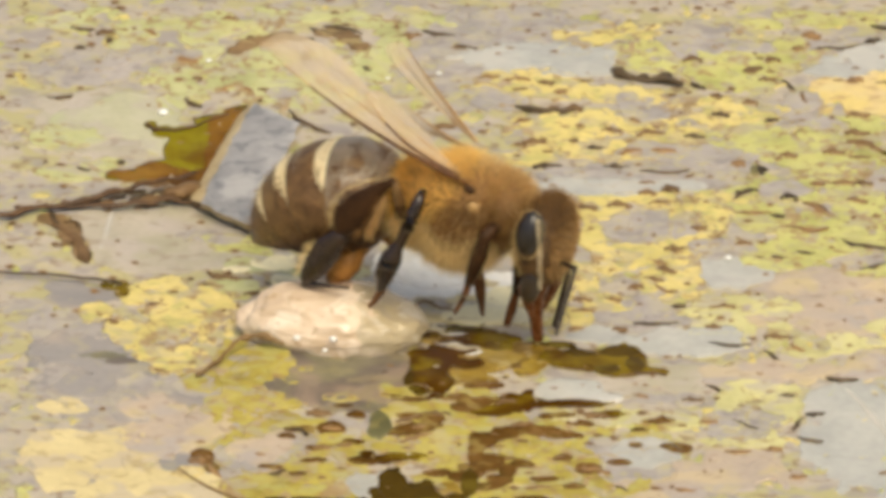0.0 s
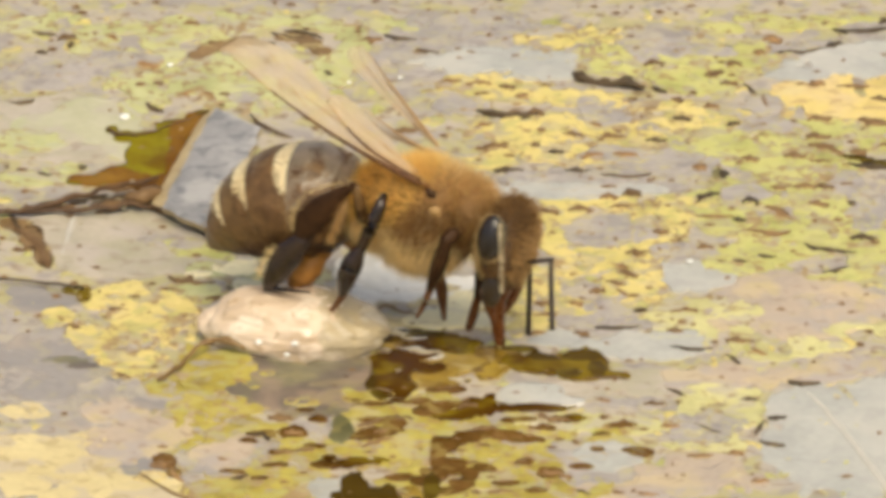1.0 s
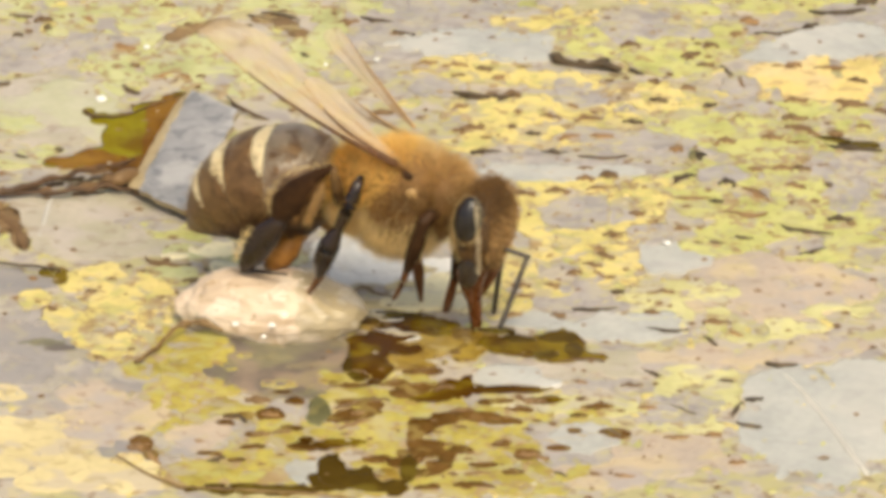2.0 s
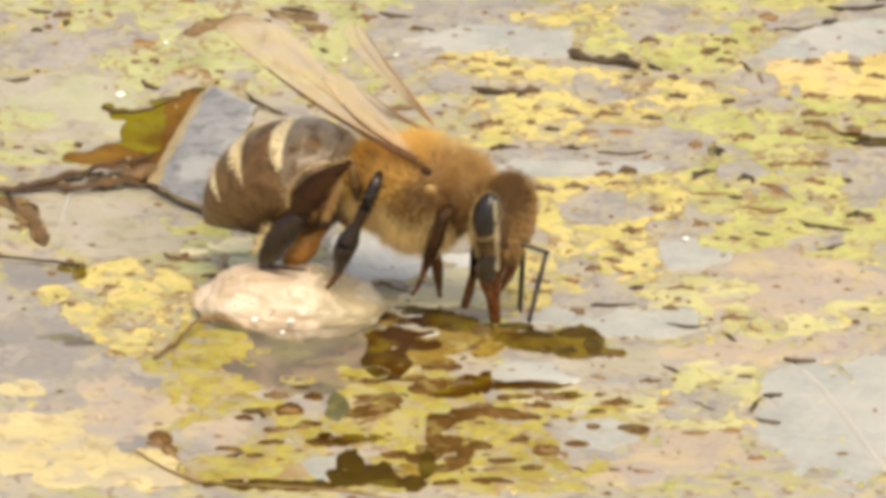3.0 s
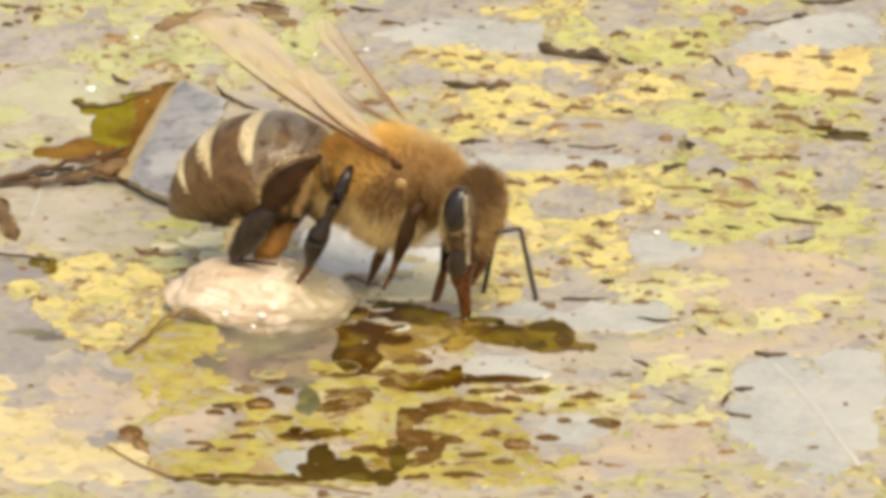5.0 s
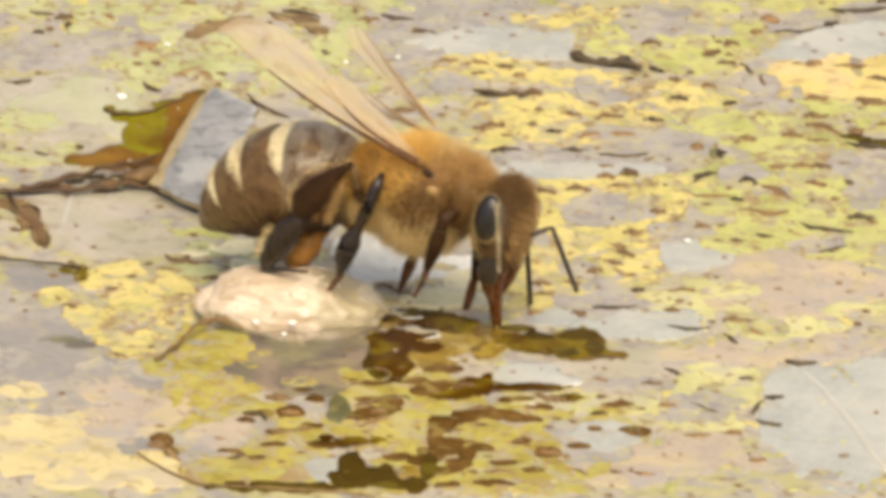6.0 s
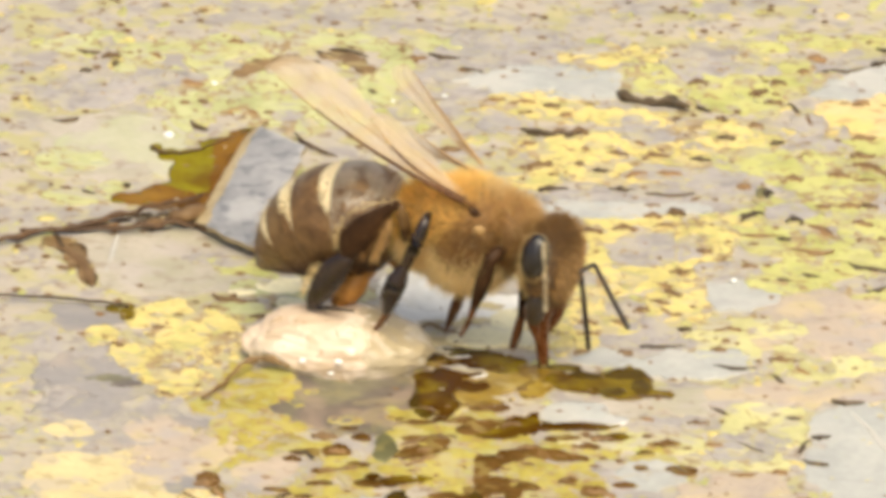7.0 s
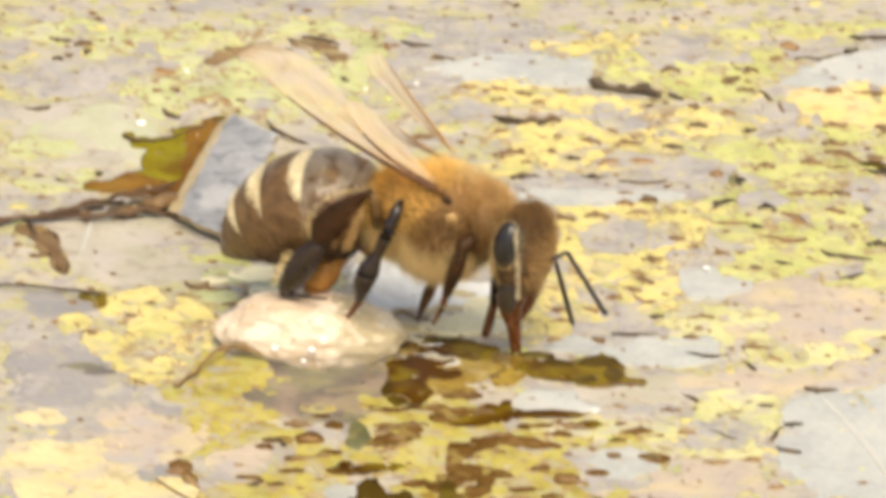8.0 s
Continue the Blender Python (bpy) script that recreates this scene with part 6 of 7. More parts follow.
stick("plant_thread", [(-7.04, 10.73, 0.20), (-6.63, 9.88, 0.20), (-6.04, 9.15, 0.20), (-5.55, 8.94, 0.20)], [0.03, 0.045, 0.04, 0.03], TWIG, "dark thin thread beside the slate chip", "thread", lumps=0.6)
sliver(-12.28, 4.91, 0.90, 0.28, 14, 0.00, "dark")
sliver(-11.72, 4.41, 0.80, 0.30, 24, 0.00, "rust")
sliver(-11.21, 5.07, 0.90, 0.30, 18, 0.00, "dark")
sliver(-10.79, 4.49, 0.70, 0.34, -10, 0.00, "dark")
sliver(-10.35, 5.32, 0.80, 0.40, 20, 0.00, "rust")
sliver(-10.40, 4.24, 0.90, 0.24, -20, 0.00, "dark")
sliver(-12.84, 4.49, 0.70, 0.25, 20, 0.00, "dark")
sliver(-11.52, 5.58, 1.00, 0.22, 12, 0.00, "rust")
sliver(-9.99, 4.78, 0.50, 0.50, 60, 0.00, "rust")
sliver(-13.51, 3.95, 0.90, 0.20, 12, 0.00, "dark")
sliver(4.92, 10.26, 0.50, 0.41, -24, 0.05, "blot")
sliver(7.79, 12.11, 0.54, 0.57, -32, 0.05, "blot")
sliver(8.89, 3.25, 1.34, 0.29, 0, 0.05, "blot")
sliver(13.14, 3.25, 0.34, 0.49, 0, 0.05, "blot")
sliver(12.67, 7.42, 0.77, 0.33, 0, 0.05, "blot")
sliver(14.95, 8.69, 0.57, 0.37, 0, 0.05, "blot")
sliver(13.91, 13.05, 1.15, 0.33, 0, 0.05, "blot")
sliver(14.87, 12.19, 0.77, 0.49, -20, 0.05, "blot")
sliver(5.72, 4.08, 0.77, 0.37, 0, 0.05, "blot")
sliver(5.35, 5.49, 0.65, 0.29, 0, 0.05, "blot")
sliver(-7.98, -2.60, 0.77, 0.33, 0, 0.05, "blot")


# white beads added as glints on wet stone and film
def droplet(x, y, z, r):
    bm = bmesh.new()
    ball(bm, (x, y, z + relief(x, y) + 0.12), (r, r, r * 0.55), segments=14, rings=8)
    thing("painted_glint", bm, GLINT, "small white bead painted as a glint on the wet surface", "droplet", "droplets")


# near-white base colour gives the glint its brightness
GLINT = material("glint white", [(0.3, (0.75, 0.75, 0.71)), (0.7, (0.82, 0.82, 0.78))], scale=500, rough=0.05, bump=0.0, ior=1.33, coat=1.0)
droplet(-11.39, 10.56, 0.00, 0.2)
droplet(8.03, 0.04, 0.00, 0.13)
droplet(-6.48, -7.30, 0.75, 0.13)
droplet(-5.27, -7.30, 0.75, 0.14)
droplet(-5.54, -7.40, 0.37, 0.1)
droplet(-3.63, 13.27, 0.00, 0.08)
droplet(-1.85, 13.66, 0.00, 0.1)
droplet(-9.91, 14.70, 0.00, 0.12)


def build_freckles():
    """Uncounted small brown specks and pale grains in the mat."""
    rng = np.random.default_rng(5)
    for name, mat, label, count in (("mat_specks", SPECK, "fine brown specks scattered over the algae mat", 700), ("mat_grains", HUSK, "fine pale grains scattered over the algae mat", 90)):
        bm = bmesh.new()
        for _ in range(count):
            x, y = rng.uniform(-19, 19), rng.uniform(-24, 30)
            if ((x < -4 and y < -5) or (x > 9.5 and y < -8)) and rng.random() < 0.85:
                continue  # the smooth wet corners have few
            w, d, a = rng.uniform(0.05, 0.26), rng.uniform(0.03, 0.11), rng.uniform(0, 6.28)
            z = relief(x, y) + 0.08
            ring = [bm.verts.new(Vector((x + math.cos(a + k * 1.257) * w * rng.uniform(0.7, 1.2), y + math.sin(a + k * 1.257) * d * 1.6 * rng.uniform(0.7, 1.2), z - 0.03)) * MM) for k in range(5)]
            tip = bm.verts.new(Vector((x, y, z + 0.05)) * MM)
            for k in range(5):
                bm.faces.new((ring[k], ring[(k + 1) % 5], tip))
        thing(name, bm, mat, label, "debris", kind="stuff")


build_freckles()

# loose algae between the patches, too many to count
for mat, seed, cap, label in ((GREEN, 71.0, -0.62, "loose green algae crumbs over the whole mat"), (YELLOW, 83.0, -0.64, "loose yellow algae crumbs over the whole mat")):
    tagged(thing("algae_crumbs", film_mesh([(0, 3, 21, 27)], ragged=0.75, grain=0.85, seed=seed, lift=0.01, curl=0.0, cap=cap, step=0.2), mat, label, "algae", kind="stuff"))


# ---- the honey bee, in its own space: x forward, y to its left, z up, in mm ----
bee = tagged(new("honey_bee"), "brown honey bee with golden fur drinking from a water gap", "bee")
bee.matrix_world = pose(-1.0 * MM, -5.0 * MM, 0, 0, 0, -20)
bee_rng = np.random.default_rng(11)
MOVERS = {}


def along(p, q):
    """A pose at p whose x axis points to q."""
    p, q = Vector(p) * MM, Vector(q) * MM
    return Matrix.Translation(p) @ (q - p).to_track_quat("X", "Z").to_matrix().to_4x4()


def limb(bm, *stations):
    """A limb of round section with swelling joints, through (x, y, z, r) or (x, y, z, half width, half height)."""
    st = []
    for s0, s1 in zip(stations, stations[1:]):
        for k in range(4):
            w = k / 4
            st.append(tuple(a * (1 - w) + b * w for a, b in zip(s0, s1)))
    st.append(stations[-1])
    st = [s if len(s) == 5 else (*s, s[3]) for s in st]

    def cap(a, b):
        """Rounded end at a, away from b."""
        way = (Vector(a[:3]) - Vector(b[:3])).normalized()
        return [(*(Vector(a[:3]) + way * a[3] * k), a[3] * w, a[4] * w) for k, w in ((0.45, 0.86), (0.78, 0.55), (0.93, 0.2))]

    loft(bm, cap(st[0], st[1])[::-1] + st + cap(st[-1], st[-2]), 14)
    return bm


ABDOMEN = []
PETIOLE = Vector((-1.83, 0.00, 4.38)) * MM
# time, stretch and lift of the tip in mm
PUMPING = [(0.0, -0.12, 0.08), (0.5, -0.02, 0.05), (1.0, 0.10, 0.10), (1.5, 0.02, 0.06), (2.2, -0.04, 0.10), (2.8, 0.06, 0.15), (3.0, 0.06, 0.17), (3.25, 0.03, 0.10), (3.5, 0.0, 0.0), (3.75, 0.12, 0.22),
           (4.0, 0.20, 0.30), (4.5, 0.27, 0.33), (4.7, 0.26, 0.32), (5.3, 0.14, 0.22), (5.8, 0.22, 0.14), (6.0, 0.25, 0.10), (6.5, 0.11, 0.11), (7.0, -0.05, 0.04), (7.5, 0.13, 0.10), (8.0, 0.20, 0.06)]


def build_abdomen():
    # spine: x, y, z, half width, half height
    spine = [(-1.83, 0.00, 4.38, 0.45, 0.45), (-2.27, -0.00, 4.40, 1.05, 1.1), (-2.94, 0.00, 4.46, 1.75, 1.75), (-3.74, -0.00, 4.44, 2.0, 1.9), (-4.65, 0.00, 4.17, 2.02, 1.92),
             (-5.51, -0.00, 3.72, 1.85, 1.78), (-6.24, -0.00, 3.18, 1.5, 1.42), (-6.83, -0.00, 2.60, 1.0, 0.92), (-7.27, 0.00, 2.13, 0.5, 0.45), (-7.51, -0.00, 1.87, 0.12, 0.12)]

    def at(s):
        s = min(max(s, 0), len(spine) - 1.001)
        i = int(s)
        w = s - i
        w = w * w * (3 - 2 * w) * 0.3 + w * 0.7
        return [a * (1 - w) + b * w for a, b in zip(spine[i], spine[i + 1])]

    cuts = [0.0, 1.7, 3.2, 4.55, 5.8, 7.0, 9.0]
    for n, (s0, s1) in enumerate(zip(cuts, cuts[1:])):
        bm = bmesh.new()
        st = []
        for k in range(49):
            w = k / 48
            x, y, z, rw, rh = at(s0 - 0.12 + (s1 - s0 + 0.2) * w)
            swell = 0.96 + 0.055 * w if n < 5 else 1.0
            st.append((x, y, z, rw * swell, rh * swell))
        rings = loft(bm, st, 264)
        # the pale hair band covers the fore part of the back of each ring
        index = {v: (i, k) for i, ring in enumerate(rings) for k, v in enumerate(ring)}
        for f in bm.faces:
            ids = [index[v] for v in f.verts]
            i = min(a for a, _ in ids)
            # plates below painted in shade; first two rings dull and grey on the back
            low = f.calc_center_median().z / MM - st[i][2]
            if low < -0.42 + 0.25 * bee_rng.normal() - (0.5 if 1 < n < 5 and i < 8 else 0.0):
                f.material_index = 4
                continue
            # grey sheen of sky and wing, painted on the back
            if n < 2 and low > 1.32 + 0.15 * bee_rng.normal() and noise.noise(f.calc_center_median() * 1100) > -0.12 + 0.08 * bee_rng.normal():
                f.material_index = 2
                continue
            if len(f.verts) == 4 and 1 < n < 5 and i >= 4:
                # a crescent: broad on the back, running out down the flank
                zc = f.calc_center_median().z / MM - at(s0)[2] - (0.92, 0.72, 0.42)[n - 2]
                zc += bee_rng.normal(0, 0.13)
                reach = (19, 25, 30)[n - 2] * min(1.0, max(zc, 0) / 0.6) ** 0.5
                if zc > 0 and i + bee_rng.normal(0, 1.4) < 4 + reach + 2 * noise.noise(f.calc_center_median() * 1200):
                    f.material_index = 1
                elif zc > 0.35 and i + bee_rng.normal(0, 2.0) > 37:
                    f.material_index = 2
                elif zc > -1.3 and i + bee_rng.normal(0, 3.0) < 8:
                    f.material_index = 3

            elif len(f.verts) == 4 and n < 5 and i + bee_rng.normal(0, 6.0) >= 40 and f.calc_center_median().z / MM > at(s1)[2] + 0.45 + 0.3 * noise.noise(f.calc_center_median() * 1500) + bee_rng.normal(0, 0.2):
                f.material_index = 2
        for f in bm.faces:
            f.normal_update()
        seg = part("tergite", bm, [TERGITE, BAND, RIM_AND_SHEEN, TERGITE_TAN, UNDER_SHADE], bee, "dark brown abdomen ring with cream band")
        ABDOMEN.append((seg, n / 5))
        hair = bmesh.new()
        if 1 < n < 5:
            st2 = [at(s0 + 0.05 + 0.5 * w / 4) for w in range(5)]
            loft(hair, [tuple(s) for s in st2], 30)
            for f in [f for f in hair.faces if len(f.verts) > 4]:
                hair.faces.remove(f)
            pts = [(p, nn) for p, nn in samples(hair, 500, bee_rng) if p.z / MM > at(s0)[2] + (1.0, 0.8, 0.5)[n - 2]]
            part("hair_band", fur(pts, 0.14, 0.007, (-3.0, 0, 0.0), bee_rng, 0.1), FUR_PALE, seg, "cream hair band")
            hair.free()
    skin = bmesh.new()
    loft(skin, [tuple(s) for s in spine], 30)
    pts = samples(skin, 4500, bee_rng)
    skin.free()
    low = [(p, n) for p, n in pts if n.z < 0.15]
    ABDOMEN.append((part("belly_fur", fur(low, 0.3, 0.02, (-1.0, 0, -0.2), bee_rng), FUR_DARK, bee, "brown hair under the abdomen"), 0.6))
    down = part("back_fur", fur([q for q in pts if q[1].z >= 0.15][:900], 0.16, 0.010, (-1.6, 0, 0), bee_rng), FUR_COLLAR, bee)
    ABDOMEN.append((down, 0.6))


build_abdomen()


def build_thorax():
    bm = bmesh.new()
    ball(bm, (0.14, -0.00, 4.58), (1.75, 1.75, 1.78), pose(0, 0, 0, 0, 18, 0).to_3x3(), 40, 26, wobble=0.05)
    ball(bm, (-1.52, -0.00, 4.65), (0.95, 1.25, 1.3), None, 24, 16)
    ball(bm, (1.62, -0.00, 4.81), (0.8, 1.15, 1.12), None, 24, 16)
    pts = samples(bm, 36000, bee_rng)
    part("thorax", bm, BODY, bee, "brown thorax under golden fur")
    # fur colour by zones of the flank: x and z where the sight line meets the plane y = -1.5, breadth, colour; flank
    # shade and the lit golden top are put into it
    zones = [(0.17, 4.75, 0.80, "shaded"), (1.75, 5.00, 0.95, "shaded"), (1.60, 6.20, 0.85, "collar"), (0.05, 3.20, 1.25, "tan"), (-0.75, 5.70, 0.95, "golden"), (-0.9, 4.3, 0.7, "tan"),
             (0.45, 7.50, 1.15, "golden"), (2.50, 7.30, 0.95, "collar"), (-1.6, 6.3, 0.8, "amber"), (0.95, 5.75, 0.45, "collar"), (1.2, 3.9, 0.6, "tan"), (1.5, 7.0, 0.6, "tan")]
    coats = {"shaded": [], "collar": [], "tan": [], "golden": [], "amber": []}
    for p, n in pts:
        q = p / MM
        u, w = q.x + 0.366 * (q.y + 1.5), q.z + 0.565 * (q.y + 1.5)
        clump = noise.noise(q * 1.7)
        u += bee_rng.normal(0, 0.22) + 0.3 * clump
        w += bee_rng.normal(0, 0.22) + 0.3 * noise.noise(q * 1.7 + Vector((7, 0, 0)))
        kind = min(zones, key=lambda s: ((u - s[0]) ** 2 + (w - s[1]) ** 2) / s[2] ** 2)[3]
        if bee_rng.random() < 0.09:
            kind = ("tan", "shaded", "golden")[int(bee_rng.integers(3))]
        # hairs of one tuft lean together
        tuft = Vector((noise.noise(q * 3.1), noise.noise(q * 3.1 + Vector((3, 3, 3))), noise.noise(q * 3.1 + Vector((8, 1, 5)))))
        coats[kind].append((p, (n + tuft * 0.32).normalized()))
    # the dark flank coat holds painted shade, the golden one top light
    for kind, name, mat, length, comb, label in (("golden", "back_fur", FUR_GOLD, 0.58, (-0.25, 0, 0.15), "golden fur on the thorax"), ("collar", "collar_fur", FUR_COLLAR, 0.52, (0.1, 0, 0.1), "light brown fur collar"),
                                                 ("shaded", "flank_fur", FUR_DARK, 0.44, (-0.1, 0, -0.2), "flank fur darkened for the shade below the wings"), ("tan", "breast_fur", FUR_TAN, 0.58, (-0.15, 0, -0.35), "tan fur below the thorax"),
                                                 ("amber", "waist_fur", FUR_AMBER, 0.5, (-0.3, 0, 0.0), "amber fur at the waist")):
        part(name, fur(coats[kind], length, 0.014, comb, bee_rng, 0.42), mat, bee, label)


build_thorax()


def build_head():
    centre = Vector((2.99, -0.00, 4.03))
    tilt = pose(0, 0, 0, 0, 8, 0).to_3x3()
    bm = bmesh.new()
    made = ball(bm, (0, 0, 0), (0.86, 1.66, 1.6), None, 36, 24)
    for v in made:
        p = v.co / MM
        t = max(0.0, -p.z / 1.62)
        p.y *= 1 - 0.60 * t ** 1.4
        p.x *= 1 - 0.15 * t
        p.x += 0.12 * t
        p.z *= 0.85 if p.z > 0 else 1.08
        v.co = (tilt @ p + centre) * MM
    pts = samples(bm, 9000, bee_rng)
    head = part("head", bm, FACE, bee, "brown head of the bee")
    for side in (-1, 1):
        e = bmesh.new()
        ball(e, centre + tilt @ Vector((-0.17, side * 1.34 - 0.04, 0.83 if side < 0 else 0.2)), (0.49, 0.48, 0.80), tilt @ pose(0, 0, 0, side * 8, 0, side * 12).to_3x3(), 28, 20)
        part("compound_eye", e, EYE_SHELL, head, "glossy black compound eye")
        ring = []
        turn = tilt @ pose(0, 0, 0, side * 8, 0, side * 12).to_3x3()
        for k in range(170):
            a = 2 * math.pi * k / 170
            c = centre + tilt @ Vector((-0.17, side * 1.34 - 0.04, 0.83 if side < 0 else 0.2)) + turn @ Vector((math.cos(a) * 0.52, side * 0.10, math.sin(a) * 0.86))
            ring.append((c, turn @ Vector((math.cos(a), side * 0.4, math.sin(a)))))
        hairs = [(c * MM, (n + Vector((0, side * 0.7, 0))).normalized()) for c, n in ring for _ in range(2)]
        part("eye_fringe", fur(hairs, 0.13, 0.013, (0, side * 0.5, 0), bee_rng, 0.6), FUR_TAN, head, "pale hair fringe round the eye")
    face, top, cheek, muzzle = [], [], [], []
    for p, n in pts:
        q = p / MM - centre
        if abs(q.y) > 1.15 and abs(q.x) < 0.55 and -0.3 < q.z < 1.6:
            continue
        # the face is bare over the clypeus and below the eye
        if p.y < 0 and ((p.x / MM + 0.366 * (p.y / MM + 0.9) - 2.80) / 0.34) ** 2 + ((p.z / MM + 0.565 * (p.y / MM + 0.9) - 2.6) / 0.55) ** 2 < 1:
            continue
        (top if q.z > 0.75 + 0.2 * bee_rng.normal() else muzzle if q.z < 0.15 + 0.12 * bee_rng.normal() and p.y < 0 and -0.5 < q.x < 0.35 else cheek if q.x < -0.1 + 0.1 * bee_rng.normal() else face).append((p, n))
    # pale hair line down the inner margin of the near eye
    line = []
    for _ in range(420):
        s = bee_rng.uniform(0, 1)
        line.append((Vector((3.38 - 0.14 * s + bee_rng.normal(0, 0.045), -1.86 + 0.62 * s, 5.75 - 2.9 * s)) * MM, Vector((0.2, -1, 0.1)).normalized()))
    part("eye_fringe", fur(line, 0.16, 0.016, (0, 0, -0.6), bee_rng, 0.3), FUR_PALE, head, "pale hair line beside the eye")
    part("crown_fur", fur(top, 0.4, 0.017, (0, 0, 0.3), bee_rng), FUR_CROWN, head, "dark brown fur on the crown")
    part("muzzle_fur", fur(muzzle, 0.15, 0.014, (0.0, 0, -0.6), bee_rng), FUR_CROWN, head, "short dark brown fur over the mouth")
    part("cheek_fur", fur(cheek, 0.36, 0.017, (-0.1, 0, -0.2), bee_rng), FUR_TAN, head, "tan fur behind the eye")
    part("face_fur", fur([q for k, q in enumerate(face) if k % 5 < 2], 0.26, 0.017, (0.1, 0, -0.35), bee_rng), FUR_DARK, head, "brown fur on the face")
    part("face_fur", fur([q for k, q in enumerate(face) if k % 5 > 1], 0.28, 0.017, (0.1, 0, -0.35), bee_rng), FUR_COLLAR, head, "golden brown fur on the face")
    bm = bmesh.new()
    ball(bm, (2.76, -0.86, 2.62), (0.36, 0.26, 0.66), tilt, 24, 16)
    part("clypeus", bm, CLYPEUS, head, "dark grey clypeus")
    # mouthparts down to the water
    bm = bmesh.new()
    limb(bm, (2.75, 0.00, 2.37, 0.42), (2.63, -0.00, 1.77, 0.35), (2.63, 0.00, 1.13, 0.26), (2.71, 0.00, 0.28, 0.20), (2.75, 0.00, -0.50, 0.10))
    part("proboscis", bm, MOUTH, head, "red-brown proboscis dipped into the water")
    for side in (-1, 1):
        bm = bmesh.new()
        m0, m1 = (((2.41, -0.50, 2.30), (2.62, -0.30, 1.06)) if side < 0 else ((3.17, 0.50, 2.19), (2.80, 0.30, 1.16)))
        limb(bm, (*m0, 0.22), (*[(a + b) / 2 for a, b in zip(m0, m1)], 0.2), (*m1, 0.07))
        part("mandible", bm, MOUTH, head)


build_head()


def build_leg(name, label, femur, tibia, tarsus, mats, hairs=500, hair_length=0.22, coat=None):
    bm = limb(bmesh.new(), *femur)
    leg = part(name, bm, mats[0], bee, label)
    bm = limb(bmesh.new(), *tibia)
    pts = samples(bm, hairs, bee_rng)
    part("tibia", bm, mats[1], leg)
    part("leg_fur", fur(pts, hair_length, 0.018, (-0.3, 0, 0.1), bee_rng), coat or FUR_TAN, leg)
    part("tarsus", limb(bmesh.new(), *tarsus), mats[2], leg)
    return leg


# hind leg with the broad shin, standing on the pebble
build_leg("hind_leg", "dark hind leg with broad shiny shin",
          [(-1.66, -1.30, 4.70, 0.2), (-1.62, -1.62, 5.30, 0.21), (-1.68, -1.85, 6.10, 0.15)],
          [(-1.76, -1.90, 6.24, 0.12, 0.14), (-2.25, -2.00, 5.84, 0.16, 0.25), (-2.76, -2.05, 5.26, 0.20, 0.50), (-3.24, -2.08, 4.66, 0.20, 0.55), (-3.54, -2.10, 4.14, 0.18, 0.30)],
          [(-3.54, -2.10, 3.96, 0.2, 0.3), (-3.99, -2.10, 3.35, 0.22, 0.50), (-4.39, -2.10, 2.67, 0.22, 0.46), (-4.72, -2.10, 2.14, 0.16, 0.28), (-4.88, -2.10, 1.90, 0.1, 0.12), (-4.04, -2.20, 2.02, 0.07, 0.07), (-3.19, -2.30, 2.14, 0.04, 0.04)],
          (TERGITE, SHIN, LEG), 700, 0.16)
build_leg("hind_leg", "far hind leg with orange brush",
          [(-2.17, 0.90, 2.69, 0.3), (-3.00, 1.50, 2.25, 0.36), (-3.61, 1.50, 2.46, 0.26)],
          [(-3.61, 1.50, 2.46, 0.26), (-3.54, 0.50, 2.60, 0.34), (-3.42, -0.50, 2.69, 0.30)],
          [(-3.43, -0.60, 2.79, 0.30), (-3.72, -0.90, 2.37, 0.52), (-4.09, -1.10, 1.84, 0.46), (-3.98, -1.20, 1.53, 0.14)],
          (ORANGE, ORANGE, ORANGE))


def build_fringe(edge, way, length, count, mat):
    """Long curved hairs along the rim of the hind shin, leaning the given way."""
    pts = []
    for _ in range(count):
        s = bee_rng.uniform(0, len(edge) - 1.001)
        k = int(s)
        p = Vector(edge[k]).lerp(Vector(edge[k + 1]), s - k) + Vector(bee_rng.normal(0, 0.05, 3))
        pts.append((p * MM, Vector(way)))
    part("shin_fringe", fur(pts, length, 0.02, tuple(0.5 * w for w in way), bee_rng, 0.3), mat, bee, "tan hair fringe round the hind shin")


build_fringe([(-3.72, -2.15, 4.20), (-3.88, -2.15, 4.70), (-3.64, -2.15, 5.30), (-3.06, -2.15, 5.90), (-2.36, -2.15, 6.28), (-1.50, -2.10, 6.58)], (-0.5, -0.2, 0.35), 0.16, 150, FUR_TAN)
build_fringe([(-2.10, -2.02, 5.80), (-2.50, -2.02, 5.00), (-2.95, -2.02, 4.15)], (-0.2, -0.3, -0.6), 0.30, 260, FUR_DARK)
build_fringe([(-2.00, -1.98, 5.66), (-2.30, -1.98, 4.90), (-2.60, -1.98, 4.20)], (0.1, -0.3, -0.6), 0.38, 280, FUR_COLLAR)
build_fringe([(-4.43, -2.20, 3.57), (-4.80, -2.20, 2.91), (-4.99, -2.20, 2.27)], (-0.7, -0.2, 0.35), 0.26, 110, FUR_TAN)
